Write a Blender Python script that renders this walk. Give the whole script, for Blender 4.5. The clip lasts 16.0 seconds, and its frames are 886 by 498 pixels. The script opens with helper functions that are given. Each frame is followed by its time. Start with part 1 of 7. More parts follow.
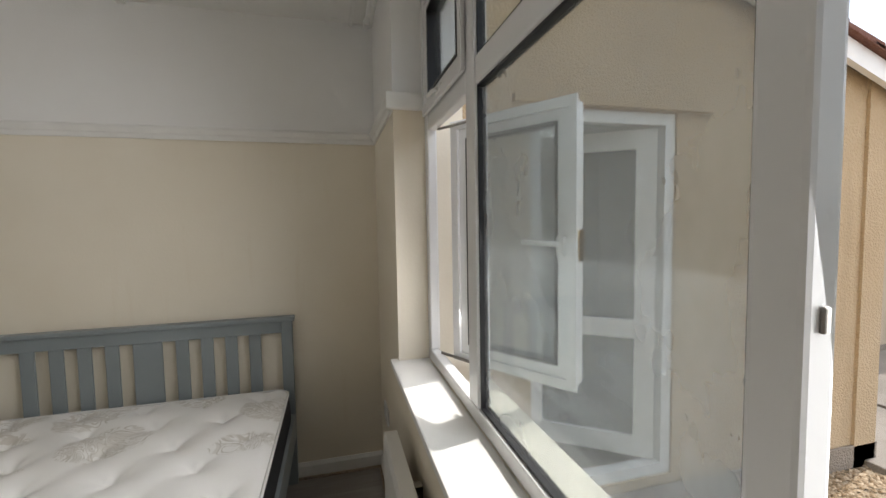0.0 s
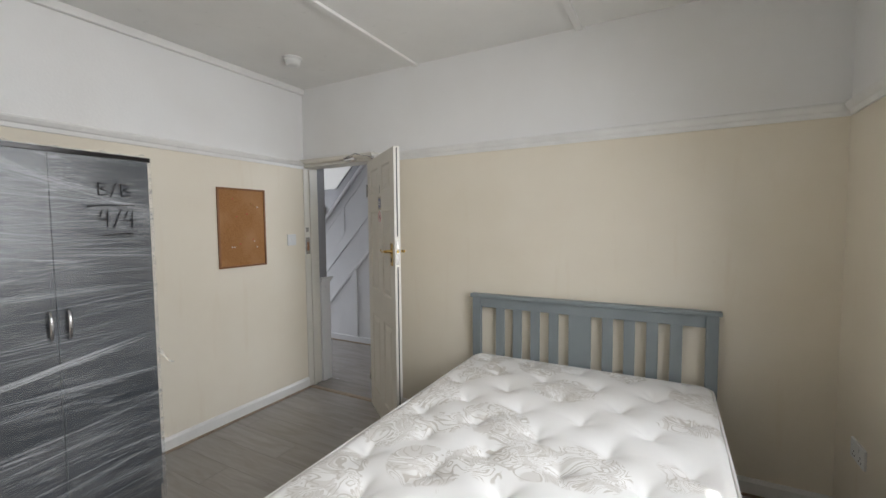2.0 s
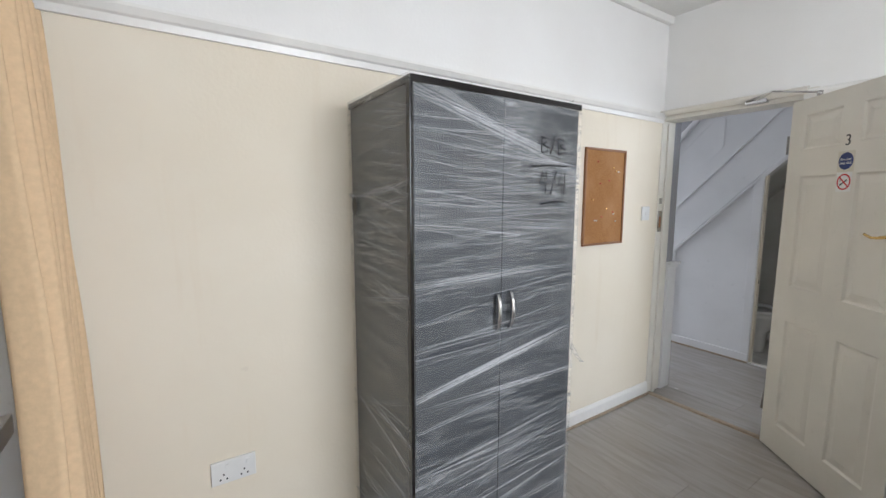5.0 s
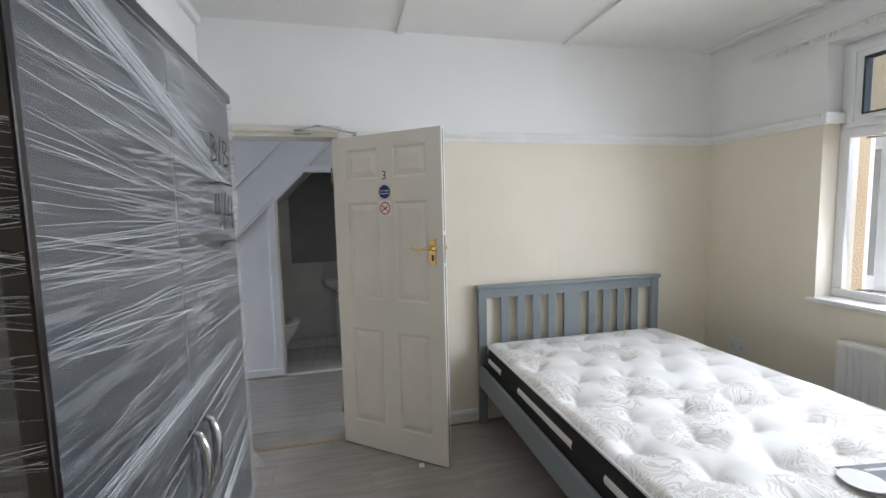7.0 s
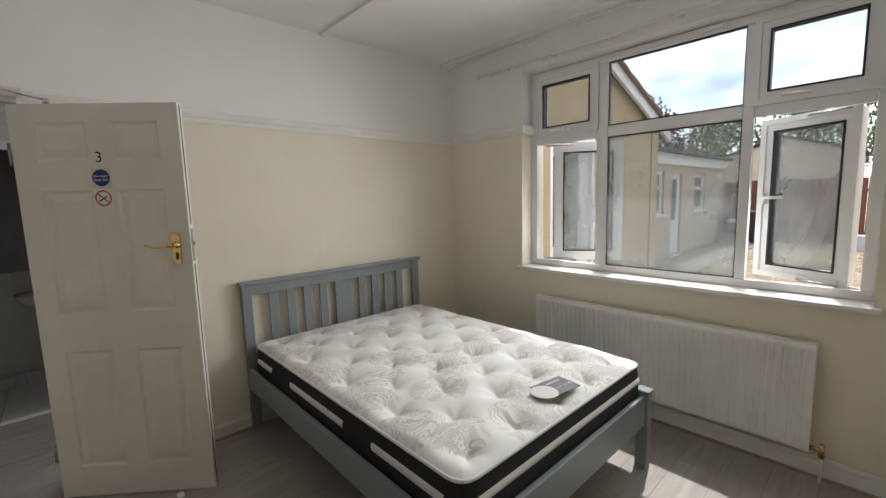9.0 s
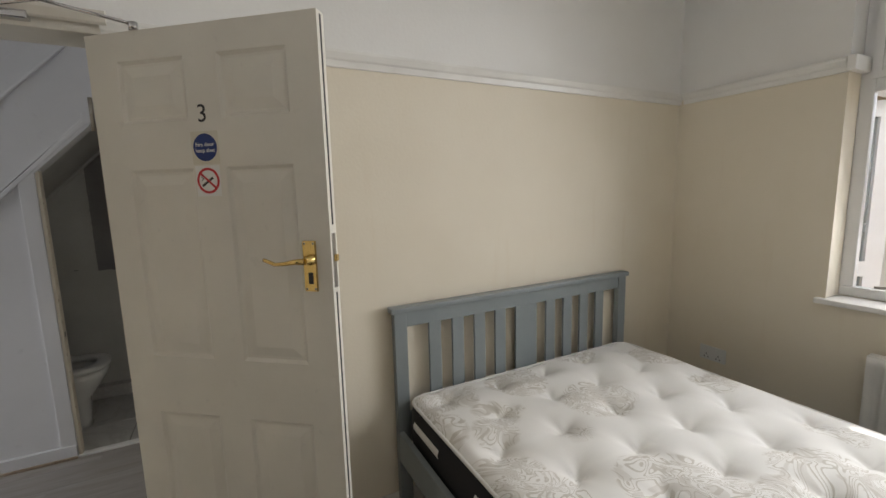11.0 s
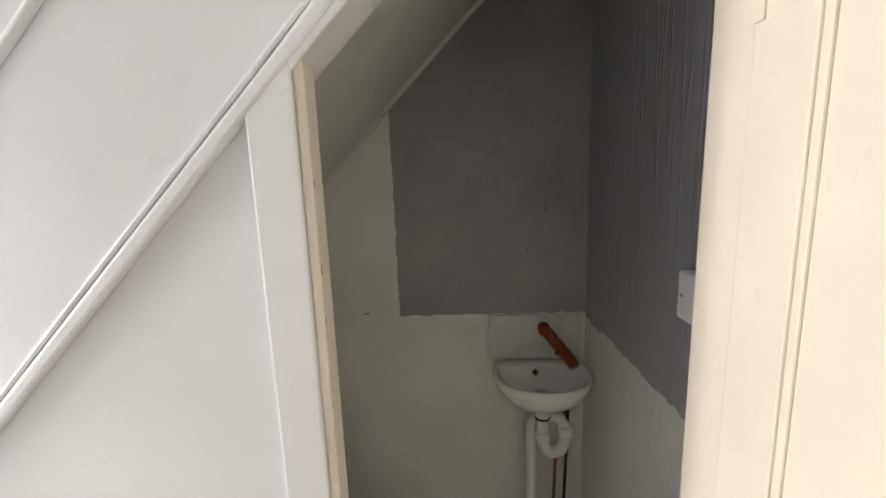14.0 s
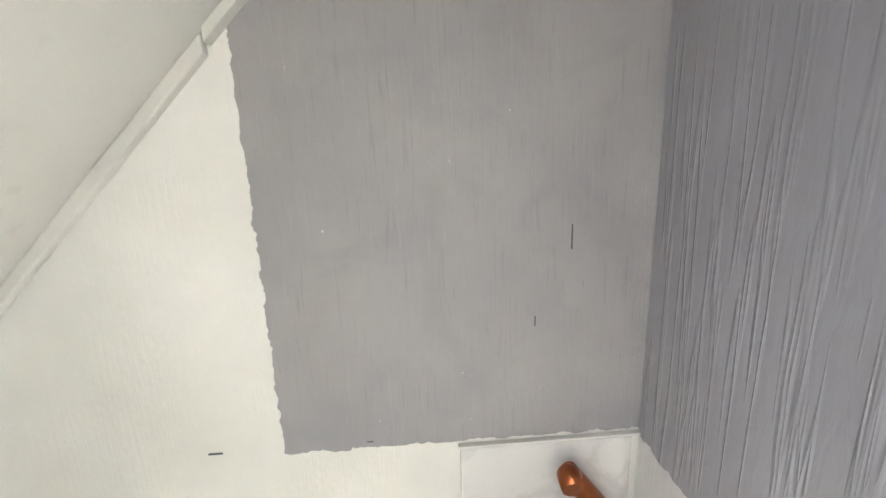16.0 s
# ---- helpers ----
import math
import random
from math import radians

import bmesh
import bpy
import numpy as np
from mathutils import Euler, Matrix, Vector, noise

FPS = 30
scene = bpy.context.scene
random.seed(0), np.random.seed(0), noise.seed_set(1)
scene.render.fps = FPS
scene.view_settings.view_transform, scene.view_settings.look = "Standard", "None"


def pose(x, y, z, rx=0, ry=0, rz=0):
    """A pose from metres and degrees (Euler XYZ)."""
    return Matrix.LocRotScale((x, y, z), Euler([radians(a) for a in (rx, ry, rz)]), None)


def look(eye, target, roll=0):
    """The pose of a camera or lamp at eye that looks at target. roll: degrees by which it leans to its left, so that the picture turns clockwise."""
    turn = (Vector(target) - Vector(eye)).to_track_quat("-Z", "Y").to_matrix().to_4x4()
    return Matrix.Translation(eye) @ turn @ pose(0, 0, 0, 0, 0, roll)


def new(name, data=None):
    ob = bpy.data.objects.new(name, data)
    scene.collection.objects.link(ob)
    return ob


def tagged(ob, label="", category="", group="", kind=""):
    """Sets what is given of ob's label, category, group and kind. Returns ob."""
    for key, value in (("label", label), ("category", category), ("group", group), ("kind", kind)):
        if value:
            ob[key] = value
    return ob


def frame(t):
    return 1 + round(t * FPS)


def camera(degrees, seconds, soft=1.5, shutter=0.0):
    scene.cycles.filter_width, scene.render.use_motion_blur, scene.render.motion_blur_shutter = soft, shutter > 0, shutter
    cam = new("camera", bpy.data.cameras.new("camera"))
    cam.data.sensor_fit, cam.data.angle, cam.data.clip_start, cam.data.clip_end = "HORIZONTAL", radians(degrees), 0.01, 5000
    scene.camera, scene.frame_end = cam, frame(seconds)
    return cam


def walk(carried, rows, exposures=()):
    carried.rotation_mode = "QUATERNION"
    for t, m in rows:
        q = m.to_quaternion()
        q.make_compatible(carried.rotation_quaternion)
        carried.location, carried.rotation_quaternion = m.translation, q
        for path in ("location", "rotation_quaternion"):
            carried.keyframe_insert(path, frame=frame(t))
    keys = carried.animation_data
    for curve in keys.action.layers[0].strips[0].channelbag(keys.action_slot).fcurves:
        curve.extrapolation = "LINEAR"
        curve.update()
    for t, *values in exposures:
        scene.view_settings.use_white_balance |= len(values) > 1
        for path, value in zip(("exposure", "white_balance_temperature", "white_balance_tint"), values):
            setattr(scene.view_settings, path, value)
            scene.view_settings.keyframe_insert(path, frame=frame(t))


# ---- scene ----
cam = camera(93.7, 16.0)
PATH = [
    (0, (-0.255, -2.545, 1.52), (0.251, -0.615, 1.39), -1.0),
    (0.5, (-0.293, -2.519, 1.516), (0.455, -0.668, 1.405), -1.3),
    (1, (-0.49, -2.581, 1.498), (-0.06, -0.629, 1.41), -1.3),
    (1.5, (-0.625, -2.661, 1.499), (-0.88, -0.68, 1.394), -1.0),
    (2, (-0.754, -2.707, 1.486), (-1.708, -0.953, 1.366), -0.5),
    (2.5, (-0.855, -2.82, 1.488), (-2.327, -1.476, 1.334), -0.4),
    (3, (-1.034, -2.945, 1.478), (-2.744, -1.93, 1.272), -0.1),
    (3.2, (-1.076, -2.983, 1.466), (-2.837, -2.06, 1.242), -0.2),
    (5.3, (-2.162, -2.914, 1.468), (-3.749, -1.725, 1.21), 0.3),
    (5.5, (-2.275, -2.802, 1.483), (-3.77, -1.497, 1.232), -0.2),
    (6, (-2.612, -2.706, 1.513), (-3.644, -1.005, 1.306), -0.4),
    (6.5, (-2.804, -2.708, 1.499), (-3.047, -0.73, 1.334), -0.7),
    (7, (-2.831, -2.773, 1.509), (-2.384, -0.832, 1.335), -1.4),
    (7.5, (-2.853, -2.824, 1.508), (-1.904, -1.076, 1.302), -1.3),
    (8, (-2.877, -2.866, 1.509), (-1.626, -1.321, 1.285), -1.4),
    (8.2, (-2.877, -2.882, 1.515), (-1.541, -1.412, 1.282), -1.4),
    (10.3, (-2.56, -2.308, 1.465), (-1.217, -0.848, 1.215), -1.8),
    (10.5, (-2.561, -2.126, 1.49), (-1.315, -0.583, 1.232), -1.6),
    (11, (-2.561, -1.703, 1.495), (-1.655, 0.059, 1.219), -1.5),
    (11.5, (-2.703, -1.283, 1.483), (-2.199, 0.628, 1.177), -1.3),
    (12, (-2.886, -0.857, 1.488), (-2.711, 1.108, 1.157), -1.3),
    (12.5, (-3.062, -0.461, 1.494), (-3.12, 1.509, 1.154), -1.6),
    (13, (-3.21, -0.075, 1.505), (-3.361, 1.889, 1.157), -1.6),
    (13.2, (-3.233, 0.069, 1.501), (-3.385, 2.032, 1.149), -1.8),
    (13.5, (-3.24, 0.305, 1.49), (-3.378, 2.271, 1.148), -1.8),
    (14, (-3.238, 0.695, 1.491), (-3.298, 2.664, 1.149), -2.0),
    (14.5, (-3.235, 1.037, 1.519), (-3.182, 3.006, 1.173), -2.0),
    (15, (-3.195, 1.344, 1.503), (-3.085, 3.306, 1.134), -1.9),
    (15.5, (-3.171, 1.515, 1.492), (-3.047, 3.471, 1.094), -2.0),
    (16, (-3.185, 1.497, 1.522), (-3.062, 3.444, 1.083), -2.0),
]
walk(cam, [(t, look(eye, target, roll)) for t, eye, target, roll in PATH], [
    (0.0, 0.38, 6300, 10), (0.5, 0.30, 6350, 10), (1.0, 0.40, 6350, 10), (1.5, 0.68, 6200, 10), (2.0, 0.90, 6000, 10), (2.5, 1.05, 5950, 10), (3.0, 1.30, 5850, 10), (5.5, 1.6, 5750, 10),
    (6.5, 1.80, 5650, 10), (7.0, 1.3, 5600, 10), (8.0, 0.86, 5950, 10), (10.5, 0.45, 6300, 10), (11.0, 0.80, 6300, 10), (11.5, 1.55, 5750, 10), (12.0, 1.95, 5650, 10),
    (12.5, 2.20, 5700, 10), (13.0, 1.85, 6600, 10), (13.5, 2.1, 6900, 10), (14.0, 2.6, 6650, 10), (14.5, 3.85, 6600, 10), (15.0, 4.6, 6350, 10), (15.5, 5.1, 6350, 10), (16.0, 5.2, 6050, 10)])

# ---- daylight ----
SUN = Vector((0.50, 0.13, 1.0)).normalized()
world = bpy.data.worlds.new("world")
scene.world = world
world.use_nodes = True
wn, wl = world.node_tree.nodes, world.node_tree.links
bg = wn["Background"]
sky = wn.new("ShaderNodeTexSky")
sky.sky_type, sky.sun_disc = "NISHITA", False
sky.sun_elevation = math.asin(SUN.z)
sky.sun_rotation = math.atan2(SUN.x, SUN.y)
sky.dust_density = 2.5
tc = wn.new("ShaderNodeTexCoord")
cl = wn.new("ShaderNodeTexNoise")
cl.inputs["Scale"].default_value, cl.inputs["Detail"].default_value = 3.2, 6.0
mp = wn.new("ShaderNodeMapping")
mp.inputs["Scale"].default_value = (1.0, 1.0, 2.6)
wl.new(tc.outputs["Generated"], mp.inputs["Vector"])
wl.new(mp.outputs["Vector"], cl.inputs["Vector"])
cr = wn.new("ShaderNodeValToRGB")
cr.color_ramp.elements[0].position, cr.color_ramp.elements[1].position = 0.34, 0.60
wl.new(cl.outputs["Fac"], cr.inputs["Fac"])
cm = wn.new("ShaderNodeMixRGB")
cm.inputs["Color2"].default_value = (13.0, 13.2, 13.8, 1)
wl.new(cr.outputs["Color"], cm.inputs["Fac"])
wl.new(sky.outputs["Color"], cm.inputs["Color1"])
wl.new(cm.outputs["Color"], bg.inputs["Color"])
bg.inputs["Strength"].default_value = 0.15
sun = new("sun", bpy.data.lights.new("sun", "SUN"))
sun.data.energy, sun.data.angle, sun.data.color = 3.0, radians(0.6), (1.0, 0.95, 0.87)
sun.matrix_world = look(SUN * 30, (0, 0, 0))


def sky_in_opening(name, at, towards, wide, high, watts, col, spread=180):
    """An area lamp that fills a window's opening and stands in for the sky's light."""
    lamp = new(name, bpy.data.lights.new(name, "AREA"))
    lamp.data.shape, lamp.data.size, lamp.data.size_y = "RECTANGLE", wide, high
    lamp.data.energy, lamp.data.color, lamp.data.spread = watts, col, radians(spread)
    lamp.matrix_world = look(at, Vector(at) + Vector(towards))


sky_in_opening("bedroom_window_skylight", (0.10, -1.81, 1.69), (-1, 0, -0.22), 1.8, 1.35, 16.0, (1.0, 0.965, 0.925), 130)
sky_in_opening("kitchen_window_skylight", (-1.21, 2.27, 1.78), (0, -1, 0), 1.38, 1.3, 20.0, (0.96, 0.98, 1.0))
# lamp in an unseen, assumed doorway; lights the hall from its west end
sky_in_opening("front_door_skylight", (-6.99, 0.83, 1.15), (1, 0, 0), 0.70, 1.85, 25.0, (1.0, 0.985, 0.97))


# ---- materials ----
class Nodes:
    """A small wrapper to write node materials briefly."""

    def __init__(self, name, rough=0.5, metal=0.0):
        self.m = bpy.data.materials.new(name)
        self.m.use_nodes = True
        self.n, self.l = self.m.node_tree.nodes, self.m.node_tree.links
        self.b = self.n["Principled BSDF"]
        self.b.inputs["Roughness"].default_value = rough
        self.b.inputs["Metallic"].default_value = metal
        self.geo = self.n.new("ShaderNodeNewGeometry")

    def link(self, a, b):
        self.l.new(a, b)

    def coords(self, scale=(1, 1, 1), rot=(0, 0, 0), local=False):
        m = self.n.new("ShaderNodeMapping")
        m.inputs["Scale"].default_value = scale
        m.inputs["Rotation"].default_value = [radians(a) for a in rot]
        if local:
            t = self.n.new("ShaderNodeTexCoord")
            self.link(t.outputs["Object"], m.inputs["Vector"])
        else:
            self.link(self.geo.outputs["Position"], m.inputs["Vector"])
        return m.outputs["Vector"]

    def noise(self, scale, detail=4, vec=None, rough=0.55, dist=0.0):
        t = self.n.new("ShaderNodeTexNoise")
        t.inputs["Scale"].default_value, t.inputs["Detail"].default_value = scale, detail
        t.inputs["Roughness"].default_value, t.inputs["Distortion"].default_value = rough, dist
        self.link(vec if vec is not None else self.coords(), t.inputs["Vector"])
        return t.outputs["Fac"]

    def voronoi(self, scale, vec=None, feature="F1", out="Distance"):
        t = self.n.new("ShaderNodeTexVoronoi")
        t.feature = feature
        t.inputs["Scale"].default_value = scale
        self.link(vec if vec is not None else self.coords(), t.inputs["Vector"])
        return t.outputs[out]

    def ramp(self, fac, a, b):
        """0 below a, 1 above b."""
        t = self.n.new("ShaderNodeMapRange")
        t.inputs["From Min"].default_value, t.inputs["From Max"].default_value = a, b
        self.link(fac, t.inputs["Value"])
        return t.outputs["Result"]

    def math(self, op, a, b):
        t = self.n.new("ShaderNodeMath")
        t.operation = op
        for i, v in enumerate((a, b)):
            if isinstance(v, (int, float)):
                t.inputs[i].default_value = v
            else:
                self.link(v, t.inputs[i])
        return t.outputs[0]

    def mix(self, fac, a, b):
        t = self.n.new("ShaderNodeMixRGB")
        for key, v in (("Fac", fac), ("Color1", a), ("Color2", b)):
            if isinstance(v, (int, float)):
                t.inputs[key].default_value = v
            elif isinstance(v, tuple):
                t.inputs[key].default_value = (*v, 1)
            else:
                self.link(v, t.inputs[key])
        return t.outputs["Color"]

    def z(self):
        t = self.n.new("ShaderNodeSeparateXYZ")
        self.link(self.geo.outputs["Position"], t.inputs[0])
        return t.outputs

    def rnd(self):
        return self.n.new("ShaderNodeObjectInfo").outputs["Random"]

    def island(self):
        return self.geo.outputs["Random Per Island"]

    def bump(self, height, strength=0.2, dist=0.01):
        t = self.n.new("ShaderNodeBump")
        t.inputs["Strength"].default_value, t.inputs["Distance"].default_value = strength, dist
        self.link(height, t.inputs["Height"])
        self.link(t.outputs["Normal"], self.b.inputs["Normal"])
        return self

    def color(self, c):
        if isinstance(c, tuple):
            self.b.inputs["Base Color"].default_value = (*c, 1)
        else:
            self.link(c, self.b.inputs["Base Color"])
        return self

    def rough(self, v):
        self.link(v, self.b.inputs["Roughness"])
        return self


def paint(name, col, rough=0.45, var=0.06, bump=0.12, scale=3.0, fine=90.0):
    """Brushed or rolled paint: faint large stains and a fine orange peel."""
    k = Nodes(name, rough)
    dark = tuple(c * (1 - var * 2) for c in col)
    big = k.noise(scale, 5)
    c = k.mix(k.ramp(big, 0.35, 0.7), dark, col)
    spot = k.ramp(k.noise(scale * 9, 3), 0.66, 0.74)
    k.color(k.mix(k.math("MULTIPLY", spot, 0.25), c, tuple(x * 0.8 for x in dark)))
    k.bump(k.noise(fine, 3), bump, 0.003)
    return k.m


def wall_paint():
    """Bedroom walls: white above the picture rail, cream below, over woodchip lining paper."""
    k = Nodes("bedroom_wall_paint", 0.62)
    z = k.z()["Z"]
    up = k.math("GREATER_THAN", z, 2.03)
    big = k.ramp(k.noise(1.3, 5), 0.3, 0.75)
    cream = k.mix(big, (0.76, 0.69, 0.56), (0.82, 0.76, 0.64))
    white = k.mix(big, (0.80, 0.79, 0.77), (0.86, 0.86, 0.85))
    streak = k.ramp(k.noise(2.0, 4, k.coords((6, 6, 0.7))), 0.60, 0.78)
    cream = k.mix(k.math("MULTIPLY", streak, 0.25), cream, (0.68, 0.57, 0.41))
    scuff = k.ramp(k.noise(14, 5), 0.70, 0.76)
    cream = k.mix(k.math("MULTIPLY", scuff, 0.12), cream, (0.45, 0.38, 0.30))
    k.color(k.mix(up, cream, white))
    k.bump(k.noise(70, 4), 0.18, 0.004)
    return k.m


def anaglypta():
    """Grey gloss over deeply ribbed wallpaper."""
    k = Nodes("grey_ribbed_wallpaper", 0.38)
    v = k.coords((15, 15, 1.3))
    rib = k.noise(2.2, 3, v, 0.5, 1.2)
    fine = k.noise(5.0, 3, k.coords((40, 40, 2.4)), 0.6, 0.4)
    big = k.ramp(k.noise(1.8, 4), 0.3, 0.7)
    c = k.mix(big, (0.235, 0.235, 0.25), (0.285, 0.285, 0.30))
    k.color(k.mix(k.ramp(fine, 0.62, 0.8), c, (0.33, 0.33, 0.345)))
    k.bump(k.math("ADD", rib, k.math("MULTIPLY", fine, 0.5)), 0.75, 0.006)
    return k.m


def wc_paint():
    """Back wall of the cloakroom: white with a brushed grey field, cut in unevenly by hand."""
    k = Nodes("cloakroom_wall_paint", 0.5)
    s = k.z()
    wob = k.math("MULTIPLY", k.math("SUBTRACT", k.noise(45, 5), 0.5), 0.022)
    inx = k.math("GREATER_THAN", k.math("ADD", s["X"], wob), -3.458)
    inz = k.math("GREATER_THAN", k.math("ADD", s["Z"], wob), 0.972)
    inside = k.math("MULTIPLY", inx, inz)
    big = k.ramp(k.noise(2.4, 5), 0.3, 0.72)
    grey = k.mix(big, (0.255, 0.255, 0.272), (0.345, 0.335, 0.328))
    cloud = k.ramp(k.noise(5.5, 4, None, 0.5, 0.8), 0.50, 0.62)
    grey = k.mix(k.math("MULTIPLY", cloud, 0.30), grey, (0.23, 0.23, 0.245))
    crack = k.ramp(k.noise(3.0, 5, k.coords((70, 70, 3.4)), 0.7, 0.3), 0.69, 0.74)
    grey = k.mix(k.math("MULTIPLY", crack, 0.55), grey, (0.11, 0.105, 0.11))
    brush = k.noise(4.0, 4, k.coords((45, 45, 2.2)), 0.6)
    grey = k.mix(k.math("MULTIPLY", k.ramp(brush, 0.59, 0.70), 0.30), grey, (0.17, 0.165, 0.18))
    grey = k.mix(k.math("MULTIPLY", k.ramp(brush, 0.40, 0.30), 0.30), grey, (0.36, 0.35, 0.36))
    white = k.mix(big, (0.61, 0.61, 0.57), (0.77, 0.77, 0.74))
    chip = k.ramp(k.noise(60, 2), 0.77, 0.79)
    grey = k.mix(k.math("MULTIPLY", chip, 0.7), grey, (0.62, 0.61, 0.58))
    k.color(k.mix(inside, white, grey))
    k.bump(k.math("ADD", brush, k.noise(80, 3)), 0.22, 0.004)
    return k.m


def wc_side_paint():
    """Side wall of the cloakroom: grey ribbed paper above a hand-cut line, white below."""
    k = Nodes("cloakroom_side_wall_paint", 0.36)
    s = k.z()
    wob = k.math("MULTIPLY", k.math("SUBTRACT", k.noise(40, 5), 0.5), 0.024)
    inz = k.math("GREATER_THAN", k.math("ADD", s["Z"], k.math("ADD", wob, k.math("MULTIPLY", k.math("SUBTRACT", k.noise(5, 2), 0.5), 0.05))), 0.957)
    big = k.ramp(k.noise(1.8, 4), 0.3, 0.7)
    grey = k.mix(big, (0.285, 0.285, 0.31), (0.335, 0.335, 0.36))
    white = k.mix(big, (0.66, 0.66, 0.64), (0.75, 0.75, 0.73))
    rib = k.noise(2.2, 3, k.coords((11, 11, 0.55)), 0.5, 0.25)
    rib = k.ramp(k.math("ABSOLUTE", k.math("SUBTRACT", rib, 0.5), 0), 0.045, 0.0)
    gate = k.ramp(k.noise(3.2, 2, k.coords((1, 1, 0.7))), 0.40, 0.58)
    rib = k.math("MULTIPLY", rib, k.math("ADD", k.math("MULTIPLY", gate, 0.8), 0.2))
    fine = k.noise(9.0, 3, k.coords((6, 6, 1.5)), 0.55, 0.6)
    k.color(k.mix(inz, white, grey))
    k.bump(k.math("ADD", k.math("MULTIPLY", rib, k.math("ADD", k.math("MULTIPLY", inz, 0.8), 0.2)), k.math("MULTIPLY", fine, 0.30)), 0.38, 0.007)
    return k.m


def laminate():
    k = Nodes("grey_oak_laminate", 0.34)
    r = k.rnd()
    v = k.coords((0.9, 7, 1))
    off = k.n.new("ShaderNodeVectorMath")
    off.operation = "ADD"
    k.link(v, off.inputs[0])
    comb = k.n.new("ShaderNodeCombineXYZ")
    k.link(k.math("MULTIPLY", r, 37.0), comb.inputs[0])
    k.link(k.math("MULTIPLY", r, 91.0), comb.inputs[1])
    k.link(comb.outputs[0], off.inputs[1])
    grain = k.noise(3.0, 6, off.outputs[0], 0.6, 0.8)
    c = k.mix(k.ramp(grain, 0.3, 0.7), (0.30, 0.275, 0.255), (0.40, 0.375, 0.355))
    c = k.mix(k.math("MULTIPLY", r, 0.35), c, (0.26, 0.24, 0.22))
    k.color(c)
    k.rough(k.math("ADD", k.math("MULTIPLY", k.noise(6, 4), 0.14), 0.17))
    k.bump(grain, 0.06, 0.002)
    return k.m


def damask():
    """Cream knitted mattress ticking with a silvery scroll pattern."""
    k = Nodes("damask_mattress_ticking", 0.72)
    v = k.coords((1, 1, 0.0))
    warp = k.n.new("ShaderNodeTexNoise")
    warp.inputs["Scale"].default_value, warp.inputs["Detail"].default_value = 5.0, 1.0
    k.link(v, warp.inputs["Vector"])
    add = k.n.new("ShaderNodeVectorMath")
    add.operation = "MULTIPLY_ADD"
    k.link(warp.outputs["Color"], add.inputs[0])
    add.inputs[1].default_value = (0.24, 0.24, 0)
    k.link(v, add.inputs[2])
    curl = k.noise(5.5, 1.0, add.outputs[0], 0.4, 2.2)
    rings = k.math("ABSOLUTE", k.math("SINE", k.math("MULTIPLY", curl, 36.0), 0), 0)
    scroll = k.ramp(rings, 0.50, 0.34)
    leaf = k.ramp(k.noise(13.0, 1, add.outputs[0], 0.4, 1.5), 0.52, 0.56)
    field = k.ramp(k.math("ADD", k.voronoi(3.6, v), k.math("MULTIPLY", k.noise(6.0, 2, v), 0.35)), 0.74, 0.70)
    hatch = k.math("MULTIPLY", k.math("MULTIPLY", k.math("MAXIMUM", scroll, k.math("MULTIPLY", leaf, 0.5)), field), 0.66)
    base = k.mix(k.ramp(k.noise(2.5, 3), 0.3, 0.7), (0.78, 0.765, 0.74), (0.84, 0.83, 0.81))
    k.color(k.mix(hatch, base, (0.47, 0.43, 0.37)))
    k.rough(k.math("SUBTRACT", 0.75, k.math("MULTIPLY", hatch, 0.25)))
    k.bump(k.math("ADD", k.math("MULTIPLY", hatch, 0.6), k.noise(220, 2)), 0.15, 0.002)
    return k.m


